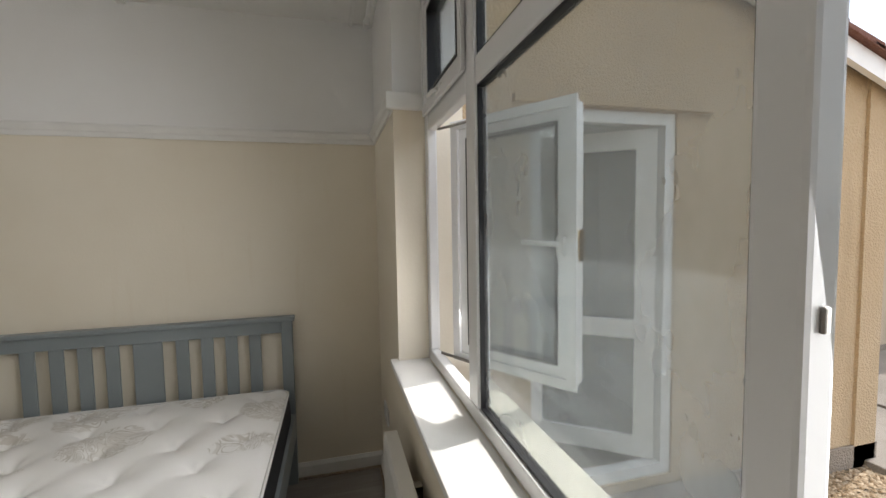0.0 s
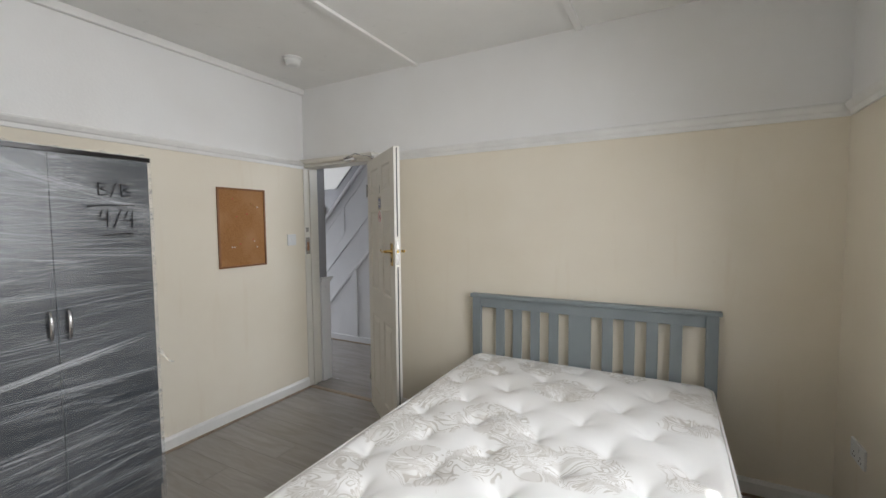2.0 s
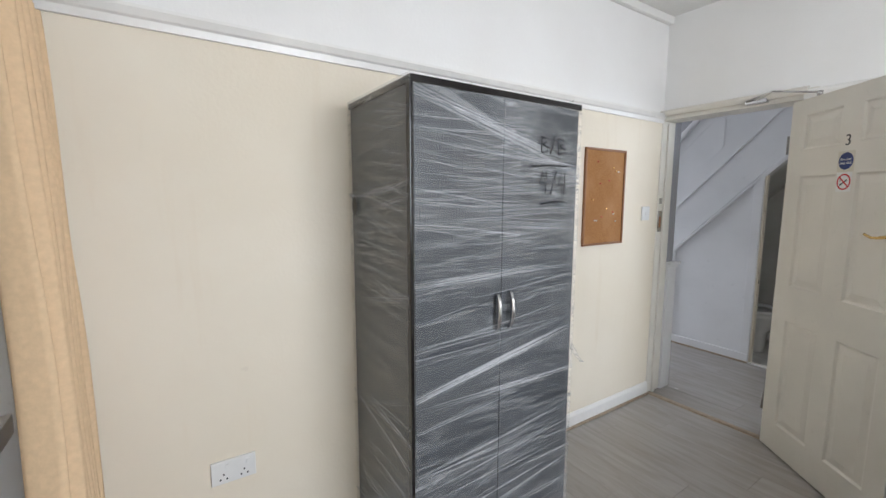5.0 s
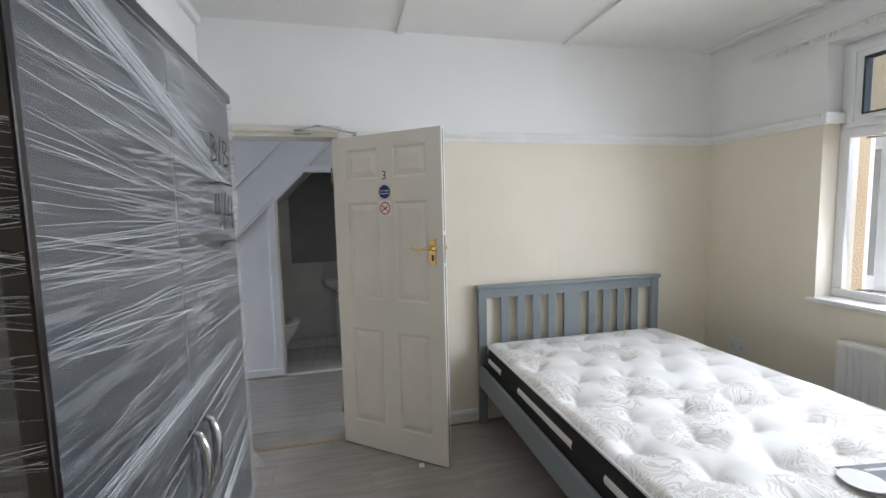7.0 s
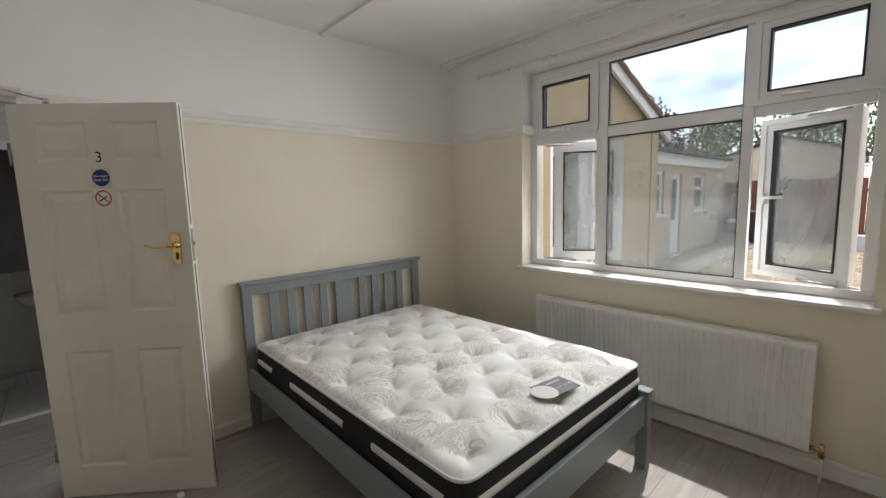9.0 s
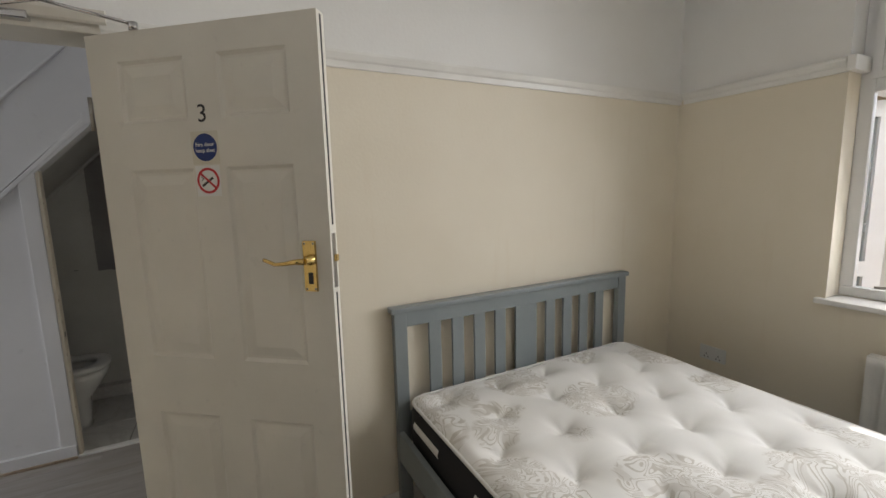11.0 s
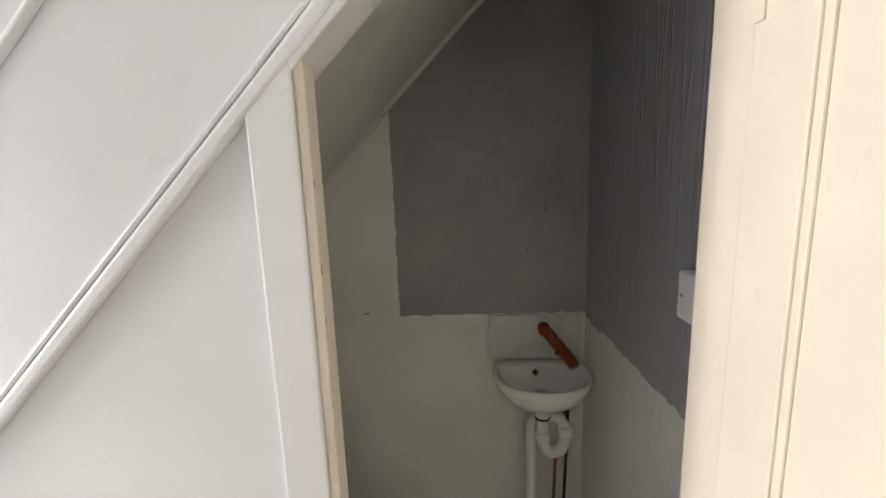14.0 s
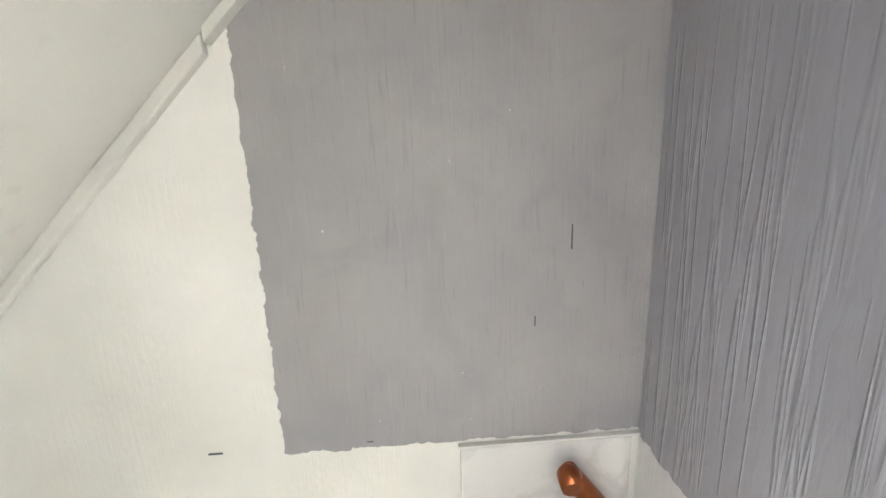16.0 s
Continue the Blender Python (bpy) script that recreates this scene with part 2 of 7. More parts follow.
def stretch_film():
    """Clear stretch wrap: a thin milky veil with taut pleats, their glints painted as pale lines."""
    k = Nodes("clear_stretch_film", 0.22)

    s = k.z()

    def pleat_glint(stretch, slope, freq, width, dist):
        """Painted glints of thin creases, stretched along the face and rising by the slope."""
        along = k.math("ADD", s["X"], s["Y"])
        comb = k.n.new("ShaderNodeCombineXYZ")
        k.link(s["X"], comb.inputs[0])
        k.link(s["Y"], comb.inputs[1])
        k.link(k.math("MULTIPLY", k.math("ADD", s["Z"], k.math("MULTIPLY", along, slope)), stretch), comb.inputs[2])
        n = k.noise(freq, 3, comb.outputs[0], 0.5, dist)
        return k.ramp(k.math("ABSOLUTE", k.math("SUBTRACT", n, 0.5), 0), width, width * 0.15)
    a = pleat_glint(18, 0.025, 1.6, 0.028, 0.15)
    b = pleat_glint(22, -0.09, 1.6, 0.020, 0.1)
    c = pleat_glint(34, 0.07, 1.6, 0.032, 0.2)
    d = pleat_glint(60, -0.02, 1.6, 0.05, 0.2)
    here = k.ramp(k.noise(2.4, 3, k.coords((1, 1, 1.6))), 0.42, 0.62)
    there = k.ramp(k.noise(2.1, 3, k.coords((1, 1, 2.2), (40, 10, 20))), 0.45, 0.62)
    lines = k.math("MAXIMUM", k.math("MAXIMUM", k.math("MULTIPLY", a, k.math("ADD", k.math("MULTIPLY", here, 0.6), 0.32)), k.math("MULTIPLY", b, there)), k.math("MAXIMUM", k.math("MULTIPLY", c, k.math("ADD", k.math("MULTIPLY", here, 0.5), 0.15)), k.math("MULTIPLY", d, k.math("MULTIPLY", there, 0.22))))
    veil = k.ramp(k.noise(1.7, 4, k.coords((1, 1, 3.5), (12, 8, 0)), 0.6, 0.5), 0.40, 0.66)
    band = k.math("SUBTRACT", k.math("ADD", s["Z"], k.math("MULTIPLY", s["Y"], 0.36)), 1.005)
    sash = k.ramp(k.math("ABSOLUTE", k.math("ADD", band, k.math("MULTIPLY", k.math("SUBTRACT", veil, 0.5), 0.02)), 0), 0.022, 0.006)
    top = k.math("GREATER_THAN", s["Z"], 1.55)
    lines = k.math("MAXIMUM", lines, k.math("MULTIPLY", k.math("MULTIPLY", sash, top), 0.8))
    k.color((0.86, 0.88, 0.90))
    k.bump(k.math("ADD", k.math("MULTIPLY", k.math("MULTIPLY", b, there), 0.3), k.noise(2.5, 0, k.coords((1, 1, 5)), 0.3, 0.3)), 0.12, 0.006)
    clear = k.n.new("ShaderNodeBsdfTransparent")
    gloss = k.n.new("ShaderNodeBsdfGlossy")
    gloss.inputs["Roughness"].default_value = 0.20
    bnode = [x for x in k.n if x.type == "BUMP"][0]
    k.link(bnode.outputs["Normal"], gloss.inputs["Normal"])
    lw = k.n.new("ShaderNodeLayerWeight")
    m1 = k.n.new("ShaderNodeMixShader")
    k.link(k.math("ADD", k.math("MULTIPLY", k.math("POWER", lw.outputs["Facing"], 3.0), 0.30), 0.03), m1.inputs[0])
    k.link(clear.outputs[0], m1.inputs[1])
    k.link(gloss.outputs[0], m1.inputs[2])
    m2 = k.n.new("ShaderNodeMixShader")
    # the pleats' highlights go in as pale colour along these lines
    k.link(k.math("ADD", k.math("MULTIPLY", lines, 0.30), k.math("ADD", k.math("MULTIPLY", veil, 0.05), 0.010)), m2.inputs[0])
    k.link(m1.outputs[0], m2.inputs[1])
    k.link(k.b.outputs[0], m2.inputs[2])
    k.link(m2.outputs[0], k.n["Material Output"].inputs["Surface"])
    return k.m


def film_crease():
    """Gathered stretch film: several layers, half clear and shiny."""
    k = Nodes("gathered_stretch_film", 0.25)
    k.color((0.84, 0.86, 0.88))
    clear = k.n.new("ShaderNodeBsdfTransparent")
    mixed = k.n.new("ShaderNodeMixShader")
    k.link(k.math("ADD", k.math("MULTIPLY", k.island(), 0.42), 0.12), mixed.inputs[0])
    k.link(clear.outputs[0], mixed.inputs[1])
    k.link(k.b.outputs[0], mixed.inputs[2])
    k.link(mixed.outputs[0], k.n["Material Output"].inputs["Surface"])
    return k.m


def pane_glass(name, haze=0.03, dirt=0.12):
    """Window glass: clear with a reflection, and a little dust and dried mist."""
    k = Nodes(name, 0.6)
    clear = k.n.new("ShaderNodeBsdfTransparent")
    clear.inputs[0].default_value = (0.74, 0.77, 0.77, 1)
    gloss = k.n.new("ShaderNodeBsdfGlossy")
    gloss.inputs["Roughness"].default_value = 0.01
    lw = k.n.new("ShaderNodeLayerWeight")
    m1 = k.n.new("ShaderNodeMixShader")
    k.link(k.math("ADD", k.math("MULTIPLY", k.math("POWER", lw.outputs["Facing"], 4.0), 0.45), 0.03), m1.inputs[0])
    k.link(clear.outputs[0], m1.inputs[1])
    k.link(gloss.outputs[0], m1.inputs[2])
    k.color((0.75, 0.78, 0.80))
    m2 = k.n.new("ShaderNodeMixShader")
    cloud = k.ramp(k.noise(2.2, 5, k.coords((1, 1, 0.6)), 0.6, 0.4), 0.30, 0.85)
    k.link(k.math("ADD", k.math("MULTIPLY", cloud, dirt), haze), m2.inputs[0])
    k.link(m1.outputs[0], m2.inputs[1])
    k.link(k.b.outputs[0], m2.inputs[2])
    k.link(m2.outputs[0], k.n["Material Output"].inputs["Surface"])
    return k.m


def render_wall(name, a, b, pebble=0.5):
    """Rough masonry render with pebbledash relief and weather stains."""
    k = Nodes(name, 0.85)
    big = k.ramp(k.noise(0.9, 6), 0.3, 0.7)
    c = k.mix(big, a, b)
    drip = k.ramp(k.noise(1.6, 5, k.coords((3, 3, 0.4))), 0.55, 0.8)
    c = k.mix(k.math("MULTIPLY", drip, 0.35), c, tuple(x * 0.55 for x in a))
    k.color(c)
    k.bump(k.math("ADD", k.voronoi(70), k.noise(35, 4)), pebble, 0.012)
    return k.m


def stone_mat(name, a, b, rough=0.8):
    k = Nodes(name, rough)
    k.color(k.mix(k.island(), a, b))
    k.bump(k.noise(60, 3), 0.2, 0.004)
    return k.m


def wood(name, a, b, scale=(14, 14, 1.2), rough=0.45):
    k = Nodes(name, rough)
    g = k.noise(3.0, 5, k.coords(scale), 0.6, 0.7)
    c = k.mix(k.ramp(g, 0.3, 0.7), a, b)
    k.color(k.mix(k.math("MULTIPLY", k.rnd(), 0.4), c, a))
    k.bump(g, 0.12, 0.003)
    return k.m


def speckle(name, col, rough, metal=0.0, var=0.15, scale=30.0, bump=0.05):
    k = Nodes(name, rough, metal)
    k.color(k.mix(k.ramp(k.noise(scale, 4), 0.35, 0.7), tuple(c * (1 - var) for c in col), col))
    k.bump(k.noise(scale * 3, 3), bump, 0.002)
    return k.m


def leaf_mat(name, a, b):
    k = Nodes(name, 0.55)
    k.color(k.mix(k.island(), a, b))
    return k.m


def tile_mat():
    k = Nodes("marbled_floor_tile", 0.22)
    v = k.noise(1.6, 6, k.coords((1, 1, 1), (0, 0, 35)), 0.6, 2.2)
    vein = k.ramp(k.math("ABSOLUTE", k.math("SUBTRACT", v, 0.5), 0), 0.0, 0.05)
    k.color(k.mix(vein, (0.58, 0.57, 0.555), (0.66, 0.655, 0.64)))
    return k.m


def cork_mat():
    k = Nodes("cork", 0.9)
    c = k.mix(k.ramp(k.noise(120, 4), 0.3, 0.7), (0.26, 0.115, 0.035), (0.40, 0.20, 0.07))
    k.color(k.mix(k.ramp(k.noise(5, 4), 0.4, 0.75), c, (0.42, 0.23, 0.10)))
    k.bump(k.noise(150, 3), 0.3, 0.003)
    return k.m


WALL = wall_paint()
CEIL = paint("ceiling_paint", (0.84, 0.83, 0.80), 0.7, 0.04, 0.15, 1.6)
TRIM = paint("white_gloss_trim", (0.84, 0.83, 0.80), 0.28, 0.05, 0.10, 4.0, 40)
DOORP = paint("off_white_door_paint", (0.76, 0.73, 0.66), 0.36, 0.05, 0.10, 3.0, 50)
CREAMG = paint("cream_gloss_paint", (0.76, 0.70, 0.58), 0.30, 0.05, 0.12, 3.0, 40)
HALLW = paint("white_panel_gloss", (0.76, 0.76, 0.77), 0.30, 0.04, 0.10, 2.0, 40)
UPVC = paint("white_upvc", (0.80, 0.80, 0.80), 0.25, 0.03, 0.02, 3.0, 60)
GREYRIB = anaglypta()
WCB = wc_paint()
WCS = wc_side_paint()
WCW = paint("cloakroom_white", (0.72, 0.72, 0.68), 0.55, 0.08, 0.15, 2.0)
LAM = laminate()
DAMASK = damask()
FILM = stretch_film()
CREASE = film_crease()
GLASS = pane_glass("window_glass")
GLASSM = pane_glass("misted_window_glass", 0.13, 0.24)
SEAL = speckle("black_rubber_seal", (0.015, 0.015, 0.017), 0.5)
BEDP = paint("grey_bed_paint", (0.235, 0.265, 0.275), 0.38, 0.05, 0.08, 4.0, 60)
BLACKF = speckle("black_knit_fabric", (0.014, 0.014, 0.018), 0.8, var=0.3, scale=200)
WHITEF = speckle("white_knit_fabric", (0.74, 0.73, 0.71), 0.8, var=0.06, scale=200)
WARD = speckle("dark_grey_melamine", (0.050, 0.057, 0.066), 0.36, var=0.08, scale=3, bump=0.0)
WARDE = speckle("black_gloss_edging", (0.012, 0.010, 0.010), 0.18, var=0.2, scale=8)
CHROME = speckle("brushed_chrome", (0.62, 0.62, 0.63), 0.22, 1.0, 0.08)
BRASS = speckle("polished_brass", (0.72, 0.52, 0.20), 0.20, 1.0, 0.12)
STEEL = speckle("worn_steel", (0.40, 0.38, 0.35), 0.35, 1.0, 0.25)
COPPER = speckle("brushed_copper", (0.42, 0.135, 0.055), 0.32, 1.0, 0.2, 60)
BLACKM = speckle("black_painted_metal", (0.018, 0.018, 0.02), 0.4)
CERAM = speckle("white_ceramic", (0.76, 0.76, 0.74), 0.10, 0, 0.04, 4, 0.0)
PLAST = speckle("white_plastic", (0.76, 0.76, 0.74), 0.32, 0, 0.05, 12)
GREYPL = speckle("grey_plastic", (0.42, 0.43, 0.44), 0.4)
CORK = cork_mat()
OAKF = wood("stained_oak_frame", (0.20, 0.085, 0.03), (0.32, 0.15, 0.06))
CURT = speckle("peach_curtain_cloth", (0.78, 0.58, 0.36), 0.85, 0, 0.10, 60, 0.2)
RAWWOOD = wood("bare_worn_wood", (0.26, 0.19, 0.13), (0.42, 0.34, 0.26))
TILE = tile_mat()
SPLASH = tile_mat()
GROUT = speckle("grey_grout", (0.22, 0.21, 0.20), 0.9)
BLUE = speckle("blue_sign", (0.004, 0.028, 0.17), 0.3, 0, 0.05)
RED = speckle("red_sign", (0.55, 0.02, 0.03), 0.35, 0, 0.05)
INK = speckle("black_ink", (0.012, 0.012, 0.014), 0.45)
SIGNW = speckle("white_print", (0.78, 0.78, 0.76), 0.4, 0, 0.03)
STICK = speckle("clear_sticker", (0.70, 0.66, 0.56), 0.25, 0, 0.04)
LABELG = speckle("dark_grey_label", (0.07, 0.075, 0.09), 0.5)
BEECH = wood("beech_effect_board", (0.55, 0.33, 0.13), (0.66, 0.43, 0.20), (2, 2, 14))
WORKT = speckle("black_worktop", (0.030, 0.032, 0.045), 0.24, 0, 0.2, 60)
KTILE = speckle("pale_wall_tile", (0.62, 0.59, 0.52), 0.2, 0, 0.05, 5)
KPAINT = paint("pale_yellow_wall_paint", (0.76, 0.71, 0.56), 0.6)
BUFF = render_wall("buff_render", (0.46, 0.34, 0.20), (0.54, 0.42, 0.27))
CREAMR = render_wall("cream_render", (0.44, 0.36, 0.26), (0.52, 0.44, 0.33), 0.3)
PLINTH = render_wall("grey_plinth_render", (0.20, 0.17, 0.14), (0.30, 0.26, 0.21))
PEBBLE = render_wall("brown_pebbledash", (0.17, 0.13, 0.10), (0.26, 0.205, 0.165), 0.9)
CONC = render_wall("old_concrete", (0.17, 0.15, 0.125), (0.27, 0.24, 0.205), 0.4)
GRAVEL = stone_mat("gravel_stones", (0.22, 0.15, 0.08), (0.48, 0.38, 0.26))
GROUND = render_wall("gravel_bed", (0.25, 0.19, 0.12), (0.36, 0.29, 0.20), 0.9)
ROOFT = render_wall("brown_roof_tile", (0.16, 0.07, 0.05), (0.26, 0.12, 0.08), 0.4)
FELT = speckle("dark_roofing_felt", (0.035, 0.035, 0.038), 0.85, 0, 0.3, 12)
FENCE = wood("red_brown_fence_boards", (0.10, 0.030, 0.018), (0.17, 0.055, 0.03), (2, 8, 1.5), 0.75)
LEAF = leaf_mat("green_leaves", (0.035, 0.075, 0.015), (0.11, 0.17, 0.04))
PLUM = leaf_mat("plum_leaves", (0.020, 0.012, 0.018), (0.05, 0.03, 0.04))
BARK = wood("bark", (0.06, 0.04, 0.025), (0.12, 0.09, 0.06))
ORANGE = speckle("orange_glass", (0.70, 0.18, 0.02), 0.25)
GREEN = speckle("green_glass", (0.08, 0.40, 0.08), 0.25)
BLOND = speckle("dark_window_glass", (0.10, 0.12, 0.13), 0.06)
CLAD = paint("white_cladding", (0.80, 0.80, 0.80), 0.4, 0.03)


# ---- mesh helpers ----
def box(bm, x0, x1, y0, y1, z0, z1, m=None):
    vs = [bm.verts.new((x, y, z)) for x in (x0, x1) for y in (y0, y1) for z in (z0, z1)]
    if m is not None:
        for v in vs:
            v.co = m @ v.co
    for f in ((0, 1, 3, 2), (4, 6, 7, 5), (0, 4, 5, 1), (2, 3, 7, 6), (0, 2, 6, 4), (1, 5, 7, 3)):
        bm.faces.new([vs[i] for i in f])
    return vs


def bevel(bm, w=0.004, seg=2, angle=50):
    es = [e for e in bm.edges if len(e.link_faces) == 2 and e.calc_face_angle(0) > radians(angle)]
    bmesh.ops.bevel(bm, geom=es, offset=w, segments=seg, affect="EDGES", profile=0.6, clamp_overlap=True)
    return bm


def bbox(x0, x1, y0, y1, z0, z1, w=0.004, m=None, seg=2):
    """One box with rounded edges."""
    bm = bmesh.new()
    box(bm, min(x0, x1), max(x0, x1), min(y0, y1), max(y0, y1), min(z0, z1), max(z0, z1), m)
    bmesh.ops.recalc_face_normals(bm, faces=bm.faces)
    if w:
        bevel(bm, w, seg)
    return bm


def tube(bm, pts, r, seg=12, cap=True):
    """A tube along the points; r is one radius or one for each point."""
    pts = [Vector(p) for p in pts]
    rs = r if isinstance(r, (list, tuple)) else [r] * len(pts)
    rings = []
    side = None
    for i, p in enumerate(pts):
        d = (pts[min(i + 1, len(pts) - 1)] - pts[max(i - 1, 0)]).normalized()
        if side is None:
            side = d.orthogonal().normalized()
        side = (side - d * side.dot(d)).normalized()
        up = d.cross(side)
        rings.append([bm.verts.new(p + (side * math.cos(a) + up * math.sin(a)) * rs[i]) for a in (2 * math.pi * j / seg for j in range(seg))])
    for a, b in zip(rings, rings[1:]):
        for j in range(seg):
            f = bm.faces.new((a[j], a[(j + 1) % seg], b[(j + 1) % seg], b[j]))
            f.smooth = True
    if cap:
        bm.faces.new(list(reversed(rings[0])))
        bm.faces.new(rings[-1])
    return bm


def lathe(bm, prof, at=(0, 0, 0), seg=24, m=None):
    """A turned body from (radius, height) pairs."""
    rings = [[bm.verts.new(Vector((r * math.cos(2 * math.pi * j / seg), r * math.sin(2 * math.pi * j / seg), h))) for j in range(seg)] for r, h in prof]
    for ring in rings:
        for v in ring:
            v.co = (m @ v.co if m is not None else v.co) + Vector(at)
    for a, b in zip(rings, rings[1:]):
        for j in range(seg):
            f = bm.faces.new((a[j], a[(j + 1) % seg], b[(j + 1) % seg], b[j]))
            f.smooth = True
    bm.faces.new(list(reversed(rings[0])))
    bm.faces.new(rings[-1])
    return bm


def prism(poly, axis, a, b, w=0.0):
    """A polygon of (u, v) pairs, drawn out along the axis from a to b."""
    bm = bmesh.new()

    def at(u, v, k):
        return {"x": (k, u, v), "y": (u, k, v), "z": (u, v, k)}[axis]
    lo = [bm.verts.new(at(u, v, a)) for u, v in poly]
    hi = [bm.verts.new(at(u, v, b)) for u, v in poly]
    bm.faces.new(lo)
    bm.faces.new(hi)
    n = len(poly)
    for i in range(n):
        bm.faces.new((lo[i], lo[(i + 1) % n], hi[(i + 1) % n], hi[i]))
    bmesh.ops.recalc_face_normals(bm, faces=bm.faces)
    if w:
        bevel(bm, w, 2)
    return bm


def pierced(axis, a, b, us, vs, holes):
    """A wall from a to b along its axis, over the spans us and vs, with rectangular holes (u0, u1, v0, v1)."""
    bm = bmesh.new()
    U = sorted({*us, *(h[0] for h in holes), *(h[1] for h in holes)})
    V = sorted({*vs, *(h[2] for h in holes), *(h[3] for h in holes)})
    U = [u for u in U if us[0] <= u <= us[1]]
    V = [v for v in V if vs[0] <= v <= vs[1]]

    def solid(i, j):
        if not (0 <= i < len(U) - 1 and 0 <= j < len(V) - 1):
            return False
        cu, cv = (U[i] + U[i + 1]) / 2, (V[j] + V[j + 1]) / 2
        return not any(h[0] < cu < h[1] and h[2] < cv < h[3] for h in holes)
    cache = {}

    def vert(k, u, v):
        key = (k, round(u, 5), round(v, 5))
        if key not in cache:
            cache[key] = bm.verts.new((k, u, v) if axis == "x" else (u, k, v) if axis == "y" else (u, v, k))
        return cache[key]
    for i in range(len(U) - 1):
        for j in range(len(V) - 1):
            if not solid(i, j):
                continue
            u0, u1, v0, v1 = U[i], U[i + 1], V[j], V[j + 1]
            for k in (a, b):
                bm.faces.new([vert(k, *p) for p in ((u0, v0), (u1, v0), (u1, v1), (u0, v1))])
            for di, dj, p, q in ((-1, 0, (u0, v0), (u0, v1)), (1, 0, (u1, v0), (u1, v1)), (0, -1, (u0, v0), (u1, v0)), (0, 1, (u0, v1), (u1, v1))):
                if not solid(i + di, j + dj):
                    bm.faces.new((vert(a, *p), vert(a, *q), vert(b, *q), vert(b, *p)))
    bmesh.ops.recalc_face_normals(bm, faces=bm.faces)
    return bm


def mesh(name, bm, mat, smooth=None):
    me = bpy.data.meshes.new(name)
    bmesh.ops.recalc_face_normals(bm, faces=bm.faces) if smooth is None else None
    bm.to_mesh(me)
    bm.free()
    for m in mat if isinstance(mat, (list, tuple)) else (mat,):
        me.materials.append(m)
    return me


def part(name, bm, mat, parent, label=""):
    """Links bm as one mesh under a thing or under a part."""
    ob = new(name, mesh(name, bm, mat))
    ob.parent = parent
    if parent.type == "EMPTY":
        ob.matrix_parent_inverse = Matrix.Translation(-parent.location)
    return tagged(ob, label)


def thing(name, at, label, category, group="", kind=""):
    ob = new(name)
    ob.location = at
    ob.empty_display_size = 0.1
    return tagged(ob, label, category, group, kind)


def solo(name, bm, mat, label, category, group="", kind=""):
    """A thing of one mesh."""
    return tagged(new(name, mesh(name, bm, mat)), label, category, group, kind)


def struct(name, bm, mat, label="", category="wall"):
    return tagged(new(name, mesh(name, bm, mat)), label, category, "", "structure")


def lettering(name, text, size, mat, m, parent, label=""):
    """Built-in font as flat mesh, 0.4 mm thick, in the plane of m."""
    cu = bpy.data.curves.new(name, "FONT")
    cu.body, cu.size, cu.extrude, cu.align_x, cu.align_y = text, size, 0.0004, "CENTER", "CENTER"
    cu.resolution_u = 4
    tmp = bpy.data.objects.new(name, cu)
    me = bpy.data.meshes.new_from_object(tmp)
    bpy.data.objects.remove(tmp)
    bpy.data.curves.remove(cu)
    bm = bmesh.new()
    bm.from_mesh(me)
    bpy.data.meshes.remove(me)
    bm.transform(m)
    return part(name, bm, mat, parent, label)


def ring(r0, r1, h, m, seg=40):
    bm = bmesh.new()
    lathe_ring = [[bm.verts.new(m @ Vector((r * math.cos(2 * math.pi * j / seg), r * math.sin(2 * math.pi * j / seg), z))) for j in range(seg)] for r, z in ((r0, 0), (r0, h), (r1, h), (r1, 0))]
    for i in range(4):
        a, b = lathe_ring[i], lathe_ring[(i + 1) % 4]
        for j in range(seg):
            bm.faces.new((a[j], a[(j + 1) % seg], b[(j + 1) % seg], b[j]))
    return bm


def disc(r, h, m, seg=40):
    bm = bmesh.new()
    return lathe(bm, ((r, 0), (r, h)), (0, 0, 0), seg, None) and tf(bm, m)


def tf(bm, m):
    bm.transform(m)
    return bm


# ---- bedroom shell ----
W, S, H = -3.64, -3.35, 2.68
struct("wall_north", pierced("y", 0.0, 0.15, (W - 0.2, 0.3), (0, H), [(-3.655, -2.815, -1, 2.005)]), WALL, "cream wall with white frieze above the picture rail")
struct("wall_north_hall_side", pierced("y", 0.15, 0.25, (-7.2, 0.3), (0, 2.7), [(-3.64, -2.815, -1, 2.03)]), GREYRIB, "grey ribbed wallpaper on the hall side")
struct("wall_west", pierced("x", W - 0.2, W, (S - 0.6, 0.0), (0, H), []), WALL, "cream wall with white frieze above the picture rail")
struct("wall_east", pierced("x", 0.0, 0.3, (S - 0.6, 0.0), (-0.3, H), [(-2.82, -0.80, 0.925, 2.46)]), WALL, "cream wall round the wide window opening")
struct("wall_east_upper_storey", pierced("x", 0.003, 0.3, (S - 3, 0.0), (H + 0.1, 5.4), []), BUFF, "rendered outer wall above the window")
struct("wall_south", pierced("y", S - 0.15, S, (W, 0.0), (0, H), [(W, -2.66, -1, 2.0)]), WALL, "cream wall with an open alcove")
struct("wall_alcove_back", pierced("y", S - 0.6, S - 0.5, (W, 0.0), (0, H), []), WALL, "cream alcove back wall")
struct("wall_alcove_side", bbox(-2.66, -2.60, S - 0.5, S - 0.15, 0, H, 0), WALL, "cream alcove side wall")
struct("ceiling", bbox(W - 0.2, 0.3, S - 0.6, 0.15, H, H + 0.12, 0), CEIL, "off-white boarded ceiling", "ceiling")
